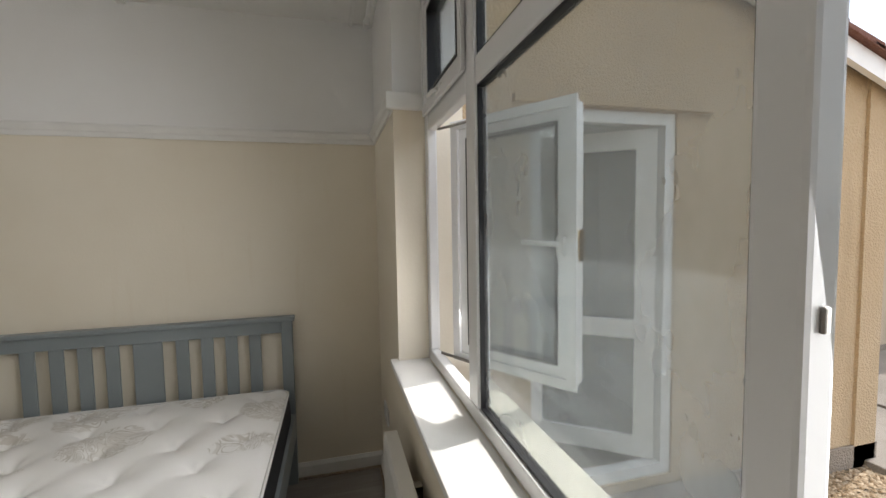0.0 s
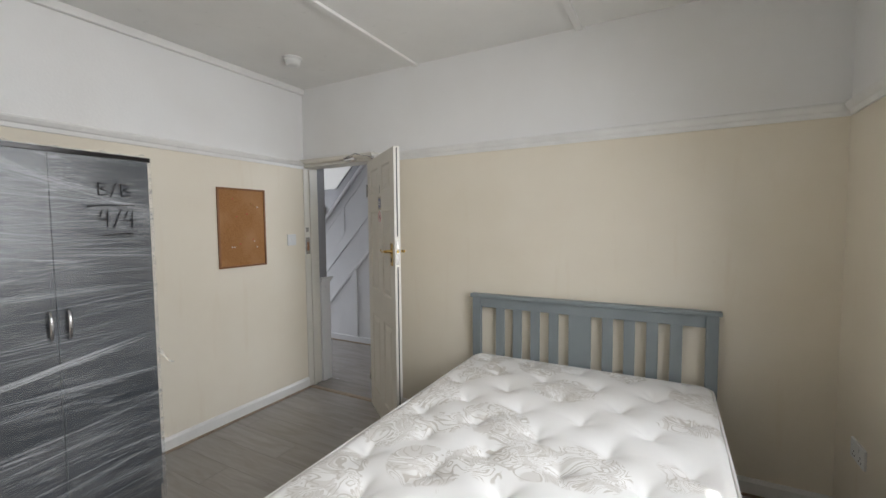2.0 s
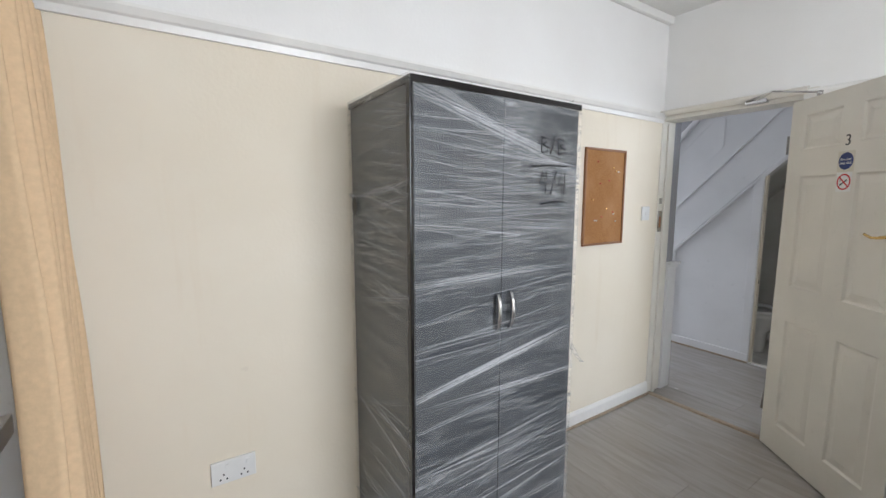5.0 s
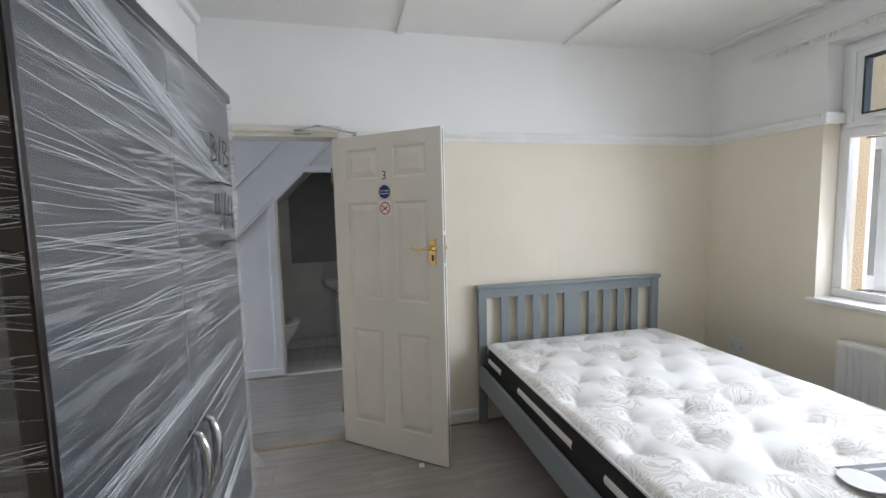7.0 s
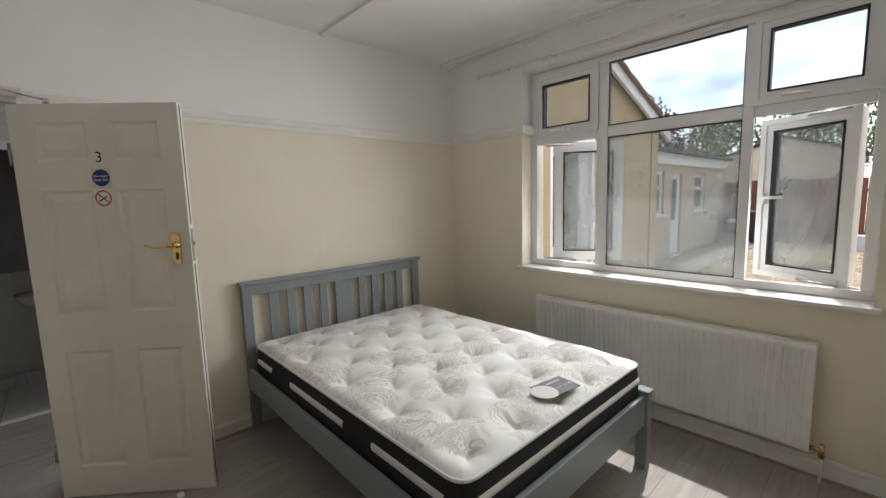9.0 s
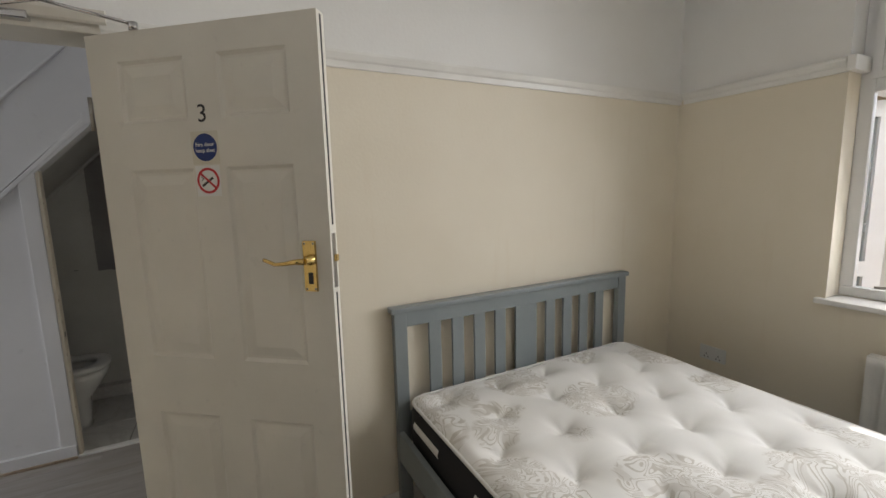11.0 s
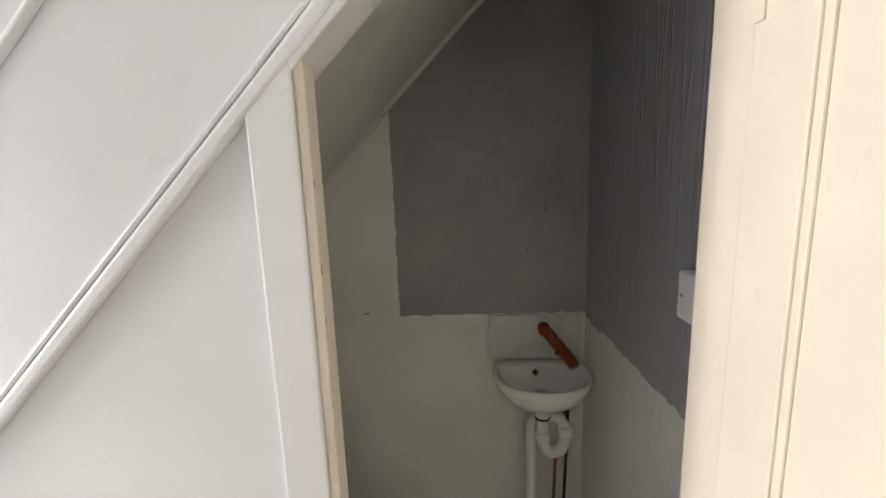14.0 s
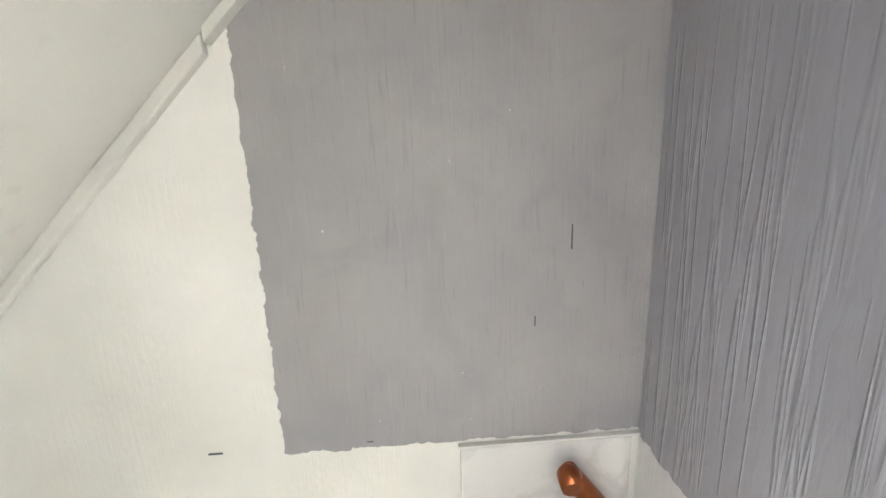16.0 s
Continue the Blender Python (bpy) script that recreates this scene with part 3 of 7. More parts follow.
struct("subfloor", bbox(-7.3, 0.3, S - 0.7, 2.4, -0.12, -0.012, 0), GROUT, "screed under the laminate", "floor")


def trim(name, bm, mat=TRIM, label="white painted wooden moulding"):
    return struct(name, bm, mat, label, "trim")


def rail_profile(sign=1):
    """Section of the picture rail: depth from the wall, height."""
    return [(0, 1.985), (0.012 * sign, 1.985), (0.016 * sign, 2.008), (0.024 * sign, 2.014), (0.034 * sign, 2.034), (0.034 * sign, 2.044), (0.010 * sign, 2.052), (0, 2.052)]


trim("picture_rail_west", prism([(W + d, z) for d, z in rail_profile()], "y", S, -0.012))
trim("picture_rail_north", prism([(-d, z) for d, z in rail_profile()], "x", -2.86, -0.0))
trim("picture_rail_east", prism([(-d, z) for d, z in rail_profile()], "y", -0.80, -0.034))
trim("picture_rail_east_return", bbox(-0.034, 0.125, -0.836, -0.802, 1.985, 2.052, 0.006))
trim("picture_rail_east_far", prism([(-d, z) for d, z in rail_profile()], "y", S, -2.825))


def skirt(name, axis, k, sgn, a, b, h=0.095):
    t = 0.016 * sgn
    trim(name, prism([(k, 0.0), (k + t, 0.0), (k + t, h - 0.02), (k + t * 0.55, h - 0.006), (k + t * 0.4, h), (k, h)], axis, a, b), TRIM, "white skirting board")
    trim(name + "_bead", bbox(*((min(k + t, k + t + 0.014 * sgn), max(k + t, k + t + 0.014 * sgn), a, b) if axis == "y" else (a, b, min(k + t, k + t + 0.014 * sgn), max(k + t, k + t + 0.014 * sgn))), 0.0, 0.014, 0.004), RAWWOOD, "grey-brown floor beading")


skirt("skirting_west", "y", W, 1, S, -0.012)
skirt("skirting_north", "x", 0.0, -1, -2.84, 0.0)
skirt("skirting_east", "y", 0.0, -1, S, -0.03)
for i, bx in enumerate((-1.265, -2.445)):
    trim("ceiling_batten_%d" % (i + 1), bbox(bx - 0.022, bx + 0.022, S, -0.0, H - 0.018, H, 0.005), CEIL, "flat batten over a ceiling joint")
trim("ceiling_bead_west", bbox(W, W + 0.035, S, 0, H - 0.050, H, 0.010), CEIL, "bead round the ceiling")
trim("ceiling_bead_east", bbox(-0.03, 0, S, 0, H - 0.022, H, 0.006), CEIL, "bead round the ceiling")
trim("ceiling_bead_east_outer", bbox(-0.13, -0.11, S, 0, H - 0.018, H, 0.005), CEIL, "bead round the ceiling")

# door lining and head of the bedroom door
dl = thing("door_frame", (-3.27, 0.07, 0), "off-white painted door lining with a worn brass keep", "door frame", "", "structure")
part("jamb", bbox(-3.665, -3.632, -0.012, 0.152, 0.0, 2.0, 0.004), DOORP, dl)
part("jamb", bbox(-2.862, -2.80, -0.012, 0.152, 0.0, 2.0, 0.004), DOORP, dl)
part("head", bbox(-3.665, -2.80, -0.014, 0.152, 2.0, 2.058, 0.004), DOORP, dl)
part("head_moulding", prism([(-d - 0.014, z + 0.016) for d, z in rail_profile()][2:], "x", -3.64, -2.84), DOORP, dl)
part("door_stop", bbox(-3.632, -3.618, 0.045, 0.075, 0.0, 1.985, 0.003), DOORP, dl)
part("door_stop", bbox(-2.884, -2.862, 0.045, 0.075, 0.0, 1.985, 0.003), DOORP, dl)
kp = part("keep_plate", bbox(-3.633, -3.629, -0.004, 0.042, 1.225, 1.375, 0.001), STEEL, dl, "worn steel strike plate")
part("keep_lip", tube(bmesh.new(), [(-3.630, -0.006, 1.245), (-3.630, -0.006, 1.355)], 0.005, 10), CHROME, kp, "rounded chrome lip")
for z in (1.238, 1.362):
    part("screw", tf(lathe(bmesh.new(), ((0.0045, 0), (0.003, 0.0015)), (0, 0, 0), 10), pose(-3.629, 0.018, z, 0, 90, 0)), BRASS, kp)
part("keep_hole", bbox(-3.6295, -3.6275, 0.006, 0.028, 1.255, 1.335, 0), OAKF, kp)
part("keep_plate", bbox(-3.633, -3.629, 0.0, 0.03, 1.425, 1.465, 0.001), STEEL, dl, "small steel strike plate")
struct("threshold_strip", prism([(-0.01, -0.002), (0.0, 0.006), (0.03, 0.008), (0.04, -0.002)], "x", -3.63, -2.89), RAWWOOD, "worn wooden threshold strip", "threshold")
dd = thing("hall_dado", (-3.7, 0.26, 0), "white panelled dado with a moulded cap on the hall wall", "panelling", "", "structure")
part("dado_board", bbox(-7.0, -3.628, 0.25, 0.268, 0, 0.97, 0.003), HALLW, dd)
part("dado_end", bbox(-3.64, -3.615, 0.152, 0.266, 0, 0.965, 0.003), HALLW, dd)
part("dado_cap", bbox(-7.0, -3.595, 0.148, 0.292, 0.968, 0.99, 0.006), HALLW, dd)
part("dado_bead", bbox(-7.0, -3.606, 0.1525, 0.28, 0.945, 0.967, 0.006), HALLW, dd)
part("panel_bead", ring(0.0, 0.012, 0.006, pose(-3.614, 0.21, 0.9, 0, 90, 0), 12), HALLW, dd)

# ---- window ----
WX0, WX1 = 0.13, 0.170


def frame_bars(parent, bars, x0, x1, mat=UPVC, name="bar"):
    for y0, y1, z0, z1 in bars:
        bm = bbox(x0, x1, y0, y1, z0, z1, 0.007)
        part(name, bm, mat, parent)


win = thing("window_1", (0.16, -1.81, 0.93), "wide white plastic window with two casements swung open", "window", "", "structure")
frame_bars(win, [(-2.82, -0.80, 0.93, 0.978), (-2.82, -0.80, 2.40, 2.455)], WX0, WX1, name="frame_rail")
frame_bars(win, [(-0.855, -0.80, 0.978, 2.40), (-2.82, -2.765, 0.978, 2.40), (-1.442, -1.362, 0.978, 2.40), (-2.286, -2.232, 0.978, 2.40)], WX0, WX1, name="mullion")
frame_bars(win, [(-1.362, -0.855, 1.895, 1.97), (-2.232, -1.442, 1.895, 1.97), (-2.765, -2.286, 1.895, 1.97)], WX0 + 0.002, WX1 - 0.002, name="transom")


def glazed(parent, y0, y1, z0, z1, x, glass=GLASS):
    """A fixed pane with its black gasket."""
    g = part("pane", bbox(x - 0.003, x + 0.003, y0, y1, z0, z1, 0), glass, parent)
    g.visible_shadow = False
    for a in ((y0, y0 + 0.005, z0, z1), (y1 - 0.005, y1, z0, z1), (y0, y1, z0, z0 + 0.008), (y0, y1, z1 - 0.008, z1)):
        part("gasket", bbox(x - 0.016, x + 0.008, *a, 0.0), SEAL, parent)


glazed(win, -2.232, -1.442, 0.978, 1.895, 0.155, GLASSM)
glazed(win, -2.232, -1.442, 1.97, 2.40, 0.155)


def sash(parent, m, w, h, handle=True, glass=GLASS, side=1):
    """An opening light in its own plane: u along y from the hinge, v up; then moved by m."""
    s = part("sash_frame", tf(pierced("x", -0.03, 0.03, (0, w), (0, h), [(0.062, w - 0.062, 0.062, h - 0.062)]), m), UPVC, parent)
    lip = pierced("x", -0.042, -0.03, (-0.012, w + 0.012), (-0.012, h + 0.012), [(0.02, w - 0.02, 0.02, h - 0.02)])
    part("sash_lip", tf(lip, m), UPVC, s)
    g = part("pane", tf(bbox(-0.004, 0.004, 0.058, w - 0.058, 0.058, h - 0.058, 0), m), glass, s)
    g.visible_shadow = False
    part("gasket", tf(pierced("x", -0.034, 0.02, (0.056, w - 0.056), (0.056, h - 0.056), [(0.066, w - 0.066, 0.066, h - 0.066)]), m), SEAL, s)
    if handle:
        bm = bmesh.new()
        box(bm, -0.066, -0.042, w - 0.045, w - 0.02, h / 2 - 0.03, h / 2 + 0.03)
        tube(bm, [(-0.066, w - 0.032, h / 2 + 0.005), (-0.078, w - 0.06, h / 2 + 0.008), (-0.08, w - 0.16, h / 2 + 0.012)], 0.009, 8)
        part("handle", tf(bm, m), PLAST, s, "white lever handle")
        bm = bmesh.new()
        box(bm, -0.02, 0.012, w, w + 0.012, h / 2 - 0.05, h / 2 + 0.05)
        part("lock_keep", tf(bm, m), BRASS, s, "small brass lock keep")
    return s


def top_light(y0, y1, z0, z1):
    s = sash(win, pose(0.155, y0, z0), y1 - y0, z1 - z0, False)
    bm = bmesh.new()
    ym = (y0 + y1) / 2
    box(bm, 0.112, 0.126, ym - 0.03, ym + 0.03, z0 + 0.005, z0 + 0.03)
    tube(bm, [(0.11, ym, z0 + 0.02), (0.102, ym + 0.05, z0 + 0.024), (0.102, ym + 0.12, z0 + 0.026)], 0.007, 8)
    part("handle", bm, PLAST, s, "white lever handle")


top_light(-1.365, -0.855, 1.965, 2.405)
top_light(-2.768, -2.283, 1.965, 2.405)
sash(win, Matrix.Translation((0.235, -0.965, 0.985)) @ Matrix.Rotation(radians(32.3), 4, "Z") @ Matrix.Scale(-1, 4, (0, 1, 0)), 0.49, 0.905, True, GLASSM)
sash(win, Matrix.Translation((0.205, -2.722, 0.985)) @ Matrix.Rotation(radians(-26.6), 4, "Z"), 0.465, 0.905, True, GLASSM)
for y in (-1.1, -2.5):
    for z in (0.984, 1.888):
        sgn = 1 if y > -2 else -1
        part("friction_stay", tube(bmesh.new(), [(0.16, y + 0.18 * sgn, z), (0.24, y + 0.02 * sgn, z), (0.31, y - 0.02 * sgn, z)], 0.006, 6), STEEL, win, "rusty steel friction stay")
part("lock_keep", bbox(0.146, 0.154, -2.291, -2.286, 1.418, 1.442, 0.002), STEEL, win, "small brass lock keep")
part("trickle_vent", bbox(0.112, 0.13, -2.12, -1.58, 2.418, 2.442, 0.004), PLAST, win, "white slotted trickle vent")
sl = struct("window_sill", bbox(-0.035, 0.132, -2.85, -0.765, 0.902, 0.928, 0.006), TRIM, "white gloss painted window sill", "sill")
for n, (a, b) in {"reveal_lining_north": (-0.802, -0.799), "reveal_lining_south": (-2.822, -2.819)}.items():
    trim(n, bbox(-0.002, 0.13, a, b, 0.93, 2.458, 0), WALL, "cream and white painted reveal")
trim("window_head_lining", bbox(-0.004, 0.13, -2.82, -0.80, 2.455, 2.462, 0), TRIM, "white painted reveal head")
ck = thing("curtain_track", (-0.05, -1.6, 2.5), "old white plastic curtain track above the window", "curtain track")
part("track", bbox(-0.075, -0.055, -3.1, -0.39, 2.49, 2.512, 0.004), PLAST, ck)
part("track_end", bbox(-0.08, -0.05, -0.42, -0.385, 2.482, 2.518, 0.004), PLAST, ck)
for i in range(6):
    y = -0.68 - i * 0.42
    part("bracket", bbox(-0.056, 0.0, y - 0.012, y + 0.012, 2.492, 2.53, 0.003), PLAST, ck)
for i in range(14):
    y = -0.55 - i * 0.022 - (i // 5) * 0.13
    part("glider", bbox(-0.07, -0.06, y - 0.004, y + 0.004, 2.465, 2.49, 0.001), PLAST, ck)



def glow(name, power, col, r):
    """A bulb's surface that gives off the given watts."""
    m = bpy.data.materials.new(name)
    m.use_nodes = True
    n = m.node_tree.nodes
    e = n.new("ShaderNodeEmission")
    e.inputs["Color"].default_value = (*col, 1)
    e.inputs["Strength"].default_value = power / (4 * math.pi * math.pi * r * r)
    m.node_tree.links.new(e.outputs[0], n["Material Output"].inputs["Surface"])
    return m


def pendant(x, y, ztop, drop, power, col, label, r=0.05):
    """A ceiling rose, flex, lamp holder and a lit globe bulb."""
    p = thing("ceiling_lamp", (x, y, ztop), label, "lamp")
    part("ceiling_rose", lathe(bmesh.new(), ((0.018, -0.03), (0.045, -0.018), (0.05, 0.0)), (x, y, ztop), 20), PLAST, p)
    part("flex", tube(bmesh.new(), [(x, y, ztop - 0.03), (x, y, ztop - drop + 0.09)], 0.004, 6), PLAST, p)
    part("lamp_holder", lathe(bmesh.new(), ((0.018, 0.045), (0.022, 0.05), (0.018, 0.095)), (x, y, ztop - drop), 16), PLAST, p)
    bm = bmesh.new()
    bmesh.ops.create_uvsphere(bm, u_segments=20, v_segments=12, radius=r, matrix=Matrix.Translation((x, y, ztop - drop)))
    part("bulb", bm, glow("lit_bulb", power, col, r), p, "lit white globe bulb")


# unseen pendant, added to fill in the bedroom's light
pendant(-1.75, -1.75, H, 0.30, 2.0, (1.0, 0.975, 0.945), "unseen fill lamp, built as a plain pendant with a globe bulb", 0.06)

# ---- bedroom things ----
# the room door: u from the hinge, v up, w out of the face towards the room
HINGE = Vector((-2.900, -0.027, 0.008))
DU = Vector((0.7788, -0.6272, 0.0))
DN = Vector((-0.6272, -0.7788, 0.0))
LEAF_M = Matrix.Translation(HINGE) @ Matrix(((DU.x, DN.x, 0, 0), (DU.y, DN.y, 0, 0), (0, 0, 1, 0), (0, 0, 0, 1)))


def panelled(w, h, t, panels, m, depth=0.008, slope=0.03):
    """A moulded door: stiles and rails at full thickness, sunk and raised fields on both faces."""
    bm = bmesh.new()
    for s in (1, -1):
        y = t / 2 * s
        U = sorted({0, w, *(p[0] for p in panels), *(p[1] for p in panels)})
        V = sorted({0, h, *(p[2] for p in panels), *(p[3] for p in panels)})
        cache = {}

        def vert(u, v, d=0.0):
            key = (round(u, 5), round(v, 5), d)
            if key not in cache:
                cache[key] = bm.verts.new((u, y - d * s, v))
            return cache[key]
        for i in range(len(U) - 1):
            for j in range(len(V) - 1):
                cu, cv = (U[i] + U[i + 1]) / 2, (V[j] + V[j + 1]) / 2
                if not any(p[0] < cu < p[1] and p[2] < cv < p[3] for p in panels):
                    bm.faces.new([vert(*p) for p in ((U[i], V[j]), (U[i + 1], V[j]), (U[i + 1], V[j + 1]), (U[i], V[j + 1]))])
        for u0, u1, v0, v1 in panels:
            steps = ((0, 0.0), (0.010, depth), (0.018, depth), (0.018 + slope, depth * 0.15))
            loops = [[vert(u0 + g, v0 + g, d), vert(u1 - g, v0 + g, d), vert(u1 - g, v1 - g, d), vert(u0 + g, v1 - g, d)] for g, d in steps]
            for k, (a, b) in enumerate(zip(loops, loops[1:])):
                for q in range(4):
                    bm.faces.new((a[q], a[(q + 1) % 4], b[(q + 1) % 4], b[q]))
            bm.faces.new(loops[-1])
    for a, b in (((0, 0), (w, 0)), ((w, 0), (w, h)), ((w, h), (0, h)), ((0, h), (0, 0))):
        bm.faces.new([bm.verts.new((p[0], y, p[1])) for p, y in ((a, -t / 2), (b, -t / 2), (b, t / 2), (a, t / 2))])
    bmesh.ops.remove_doubles(bm, verts=bm.verts, dist=0.0001)
    bmesh.ops.recalc_face_normals(bm, faces=bm.faces)
    bm.transform(m)
    return bm


PANELS = [(u0, u1, v0, v1) for u0, u1 in ((0.105, 0.335), (0.445, 0.665)) for v0, v1 in ((0.165, 0.780), (0.975, 1.575), (1.715, 1.895))]
door = thing("door_1", HINGE, "off-white moulded six-panel door standing open beside the bed", "door")
T = 0.040
MID = LEAF_M @ Matrix.Translation((0, -T / 2, 0))
leafp = part("leaf", panelled(0.762, 1.978, T, PANELS, MID), DOORP, door)


def on_door(u, v, d=0.0):
    """A plane on the door's face: x along the leaf, y up, z out of it."""
    return LEAF_M @ Matrix.Translation((u, d, v)) @ Matrix(((1, 0, 0, 0), (0, 0, 1, 0), (0, 1, 0, 0), (0, 0, 0, 1)))


for side in (0, 1):
    B = LEAF_M if side == 0 else LEAF_M @ Matrix.Translation((0, -T, 0)) @ Matrix.Scale(-1, 4, (0, 1, 0))
    pl = part("handle_plate", tf(bbox(0.675, 0.717, 0.0, 0.006, 1.205, 1.355, 0.003), B), BRASS, leafp, "polished brass backplate with a lever")
    bm = bmesh.new()
    tube(bm, [(0.70, 0.0, 1.30), (0.70, 0.012, 1.30), (0.70, 0.016, 1.30), (0.70, 0.042, 1.30)], [0.016, 0.016, 0.010, 0.010], 14)
    tube(bm, [(0.70, 0.042, 1.30), (0.675, 0.048, 1.30), (0.64, 0.046, 1.294), (0.61, 0.046, 1.292), (0.585, 0.047, 1.302), (0.575, 0.047, 1.306)], [0.010, 0.008, 0.0062, 0.0055, 0.0055, 0.005], 10)
    part("lever", tf(bm, B), BRASS, pl)
    part("keyhole", tf(bbox(0.690, 0.704, 0.0058, 0.0085, 1.228, 1.262, 0.003), B), INK, pl)
    for u in (0.682, 0.710):
        for v in (1.213, 1.347):
            part("screw", tf(lathe(bmesh.new(), ((0.004, 0), (0.003, 0.0015)), (0, 0, 0), 8), B @ pose(u, 0.006, v, -90)), STEEL, pl)
part("latch_plate", tf(bbox(0.7615, 0.7635, -0.031, -0.009, 1.215, 1.375, 0.001), LEAF_M), STEEL, leafp, "steel latch face plate")
part("latch_bolt", tf(bbox(0.762, 0.774, -0.026, -0.014, 1.293, 1.313, 0.003), LEAF_M), BRASS, leafp)
part("hinge", tf(tube(bmesh.new(), [(-0.006, 0.004, 1.70), (-0.006, 0.004, 1.80)], 0.006, 8), LEAF_M), STEEL, leafp)
part("hinge", tf(tube(bmesh.new(), [(-0.006, 0.004, 0.20), (-0.006, 0.004, 0.30)], 0.006, 8), LEAF_M), STEEL, leafp)
part("intumescent_strip", tf(bbox(0.7615, 0.7630, -0.024, -0.016, 0.02, 1.20, 0), LEAF_M), SEAL, leafp)
part("intumescent_strip", tf(bbox(0.7615, 0.7630, -0.024, -0.016, 1.40, 1.97, 0), LEAF_M), SEAL, leafp)
lettering("room_number", "3", 0.072, INK, on_door(0.382, 1.728, 0.0006), leafp, "black room number 3")
fs = part("fire_door_sign", disc(0.040, 0.0012, on_door(0.382, 1.633)), BLUE, leafp, "round blue sign reading Fire door keep shut")
part("sign_backing", tf(bbox(0.336, 0.428, 0.0, 0.0006, 1.584, 1.680, 0), LEAF_M), STICK, fs)
lettering("sign_words", "Fire door", 0.0165, SIGNW, on_door(0.382, 1.641, 0.0018), fs)
lettering("sign_words", "keep shut", 0.0165, SIGNW, on_door(0.382, 1.624, 0.0018), fs)
ns = part("no_smoking_sign", tf(bbox(0.341, 0.423, 0.0, 0.0008, 1.490, 1.580, 0), LEAF_M), SIGNW, leafp, "no smoking sign with a red ring")
part("red_ring", ring(0.031, 0.038, 0.0014, on_door(0.382, 1.536)), RED, ns)
part("red_bar", tf(bbox(-0.034, 0.034, -0.003, 0.003, 0, 0.0016, 0), on_door(0.382, 1.536) @ pose(0, 0, 0, 0, 0, -42)), RED, ns)
part("cigarette", tf(bbox(-0.026, 0.020, -0.0035, 0.0035, 0, 0.0011, 0), on_door(0.382, 1.534) @ pose(0, 0, 0, 0, 0, 32)), INK, ns)
part("smoke_curl", tf(tube(bmesh.new(), [(-0.022, 0.000, 0.0008), (-0.016, 0.006, 0.0008), (-0.022, 0.012, 0.0008), (-0.014, 0.016, 0.0008)], 0.0012, 5), on_door(0.382, 1.536)), INK, ns)
part("wedge", bbox(-2.47, -2.44, -0.46, -0.42, 0.0, 0.012, 0.003), SIGNW, door, "folded white paper wedge")

dc = thing("door_closer", (-3.06, -0.04, 2.02), "small chromed arm door closer on the door head", "door closer")
part("closer_plate", bbox(-3.13, -3.02, -0.045, -0.012, 2.012, 2.036, 0.004), CHROME, dc)
arm0 = HINGE + DU * 0.18 + Vector((0, 0, 1.985))
part("closer_arm", tube(bmesh.new(), [(-3.12, -0.05, 2.03), (-2.99, -0.08, 2.055), (-2.98, -0.08, 2.055)], 0.006, 8), CHROME, dc)
part("closer_arm", tube(bmesh.new(), [(-2.985, -0.08, 2.058), (arm0.x, arm0.y, 2.003)], 0.005, 8), CHROME, dc)
part("closer_shoe", tube(bmesh.new(), [(arm0.x, arm0.y, 1.986), (arm0.x, arm0.y, 2.008)], 0.012, 10), CHROME, dc)

# cork board
cb = thing("cork_board", (W, -0.632, 1.17), "cork pin board in a thin stained wooden frame", "pin board")
part("cork_sheet", bbox(W + 0.001, W + 0.008, -0.825, -0.438, 1.182, 1.758, 0), CORK, cb)
for y0, y1, z0, z1 in ((-0.835, -0.43, 1.17, 1.184), (-0.835, -0.43, 1.756, 1.77), (-0.835, -0.821, 1.184, 1.756), (-0.444, -0.43, 1.184, 1.756)):
    part("frame_bar", bbox(W + 0.0005, W + 0.016, y0, y1, z0, z1, 0.003), OAKF, cb)
random.seed(4)
for i in range(14):
    y, z = random.uniform(-0.78, -0.48), random.uniform(1.28, 1.72)
    part("pin", lathe(bmesh.new(), ((0.001, 0), (0.004, 0.004), (0.004, 0.008), (0.002, 0.010)), (0, 0, 0), 8, pose(W + 0.008, y, z, 0, 90, 0).to_3x3()) and tf(lathe(bmesh.new(), ((0.001, 0), (0.004, 0.004), (0.0035, 0.009)), (0, 0, 0), 8), pose(W + 0.008, y, z, 0, 90, 0)), (SIGNW, RED, BRASS)[i % 3], cb)


def socket(name, x, sgn, y0, y1, z0, z1, label, gangs=2):
    s = thing(name, (x, (y0 + y1) / 2, z0), label, "socket")
    pl = part("face_plate", bbox(x, x + 0.010 * sgn, y0, y1, z0, z1, 0.003), PLAST, s)
    for g in range(gangs):
        yc = y0 + (y1 - y0) * (0.27 + 0.46 * g if gangs == 2 else 0.5)
        xf = x + 0.0105 * sgn
        part("rocker", bbox(x + 0.009 * sgn, xf + 0.003 * sgn, yc + 0.008, yc + 0.018, z1 - 0.032, z1 - 0.014, 0.001), PLAST, pl)
        for dy, dz in ((0, 0.036), (-0.011, 0.018), (0.011, 0.018)):
            part("pin_hole", bbox(x + 0.009 * sgn, xf, yc + dy - 0.003, yc + dy + 0.003, z0 + dz - 0.003, z0 + dz + 0.004, 0), INK, pl)
    return s


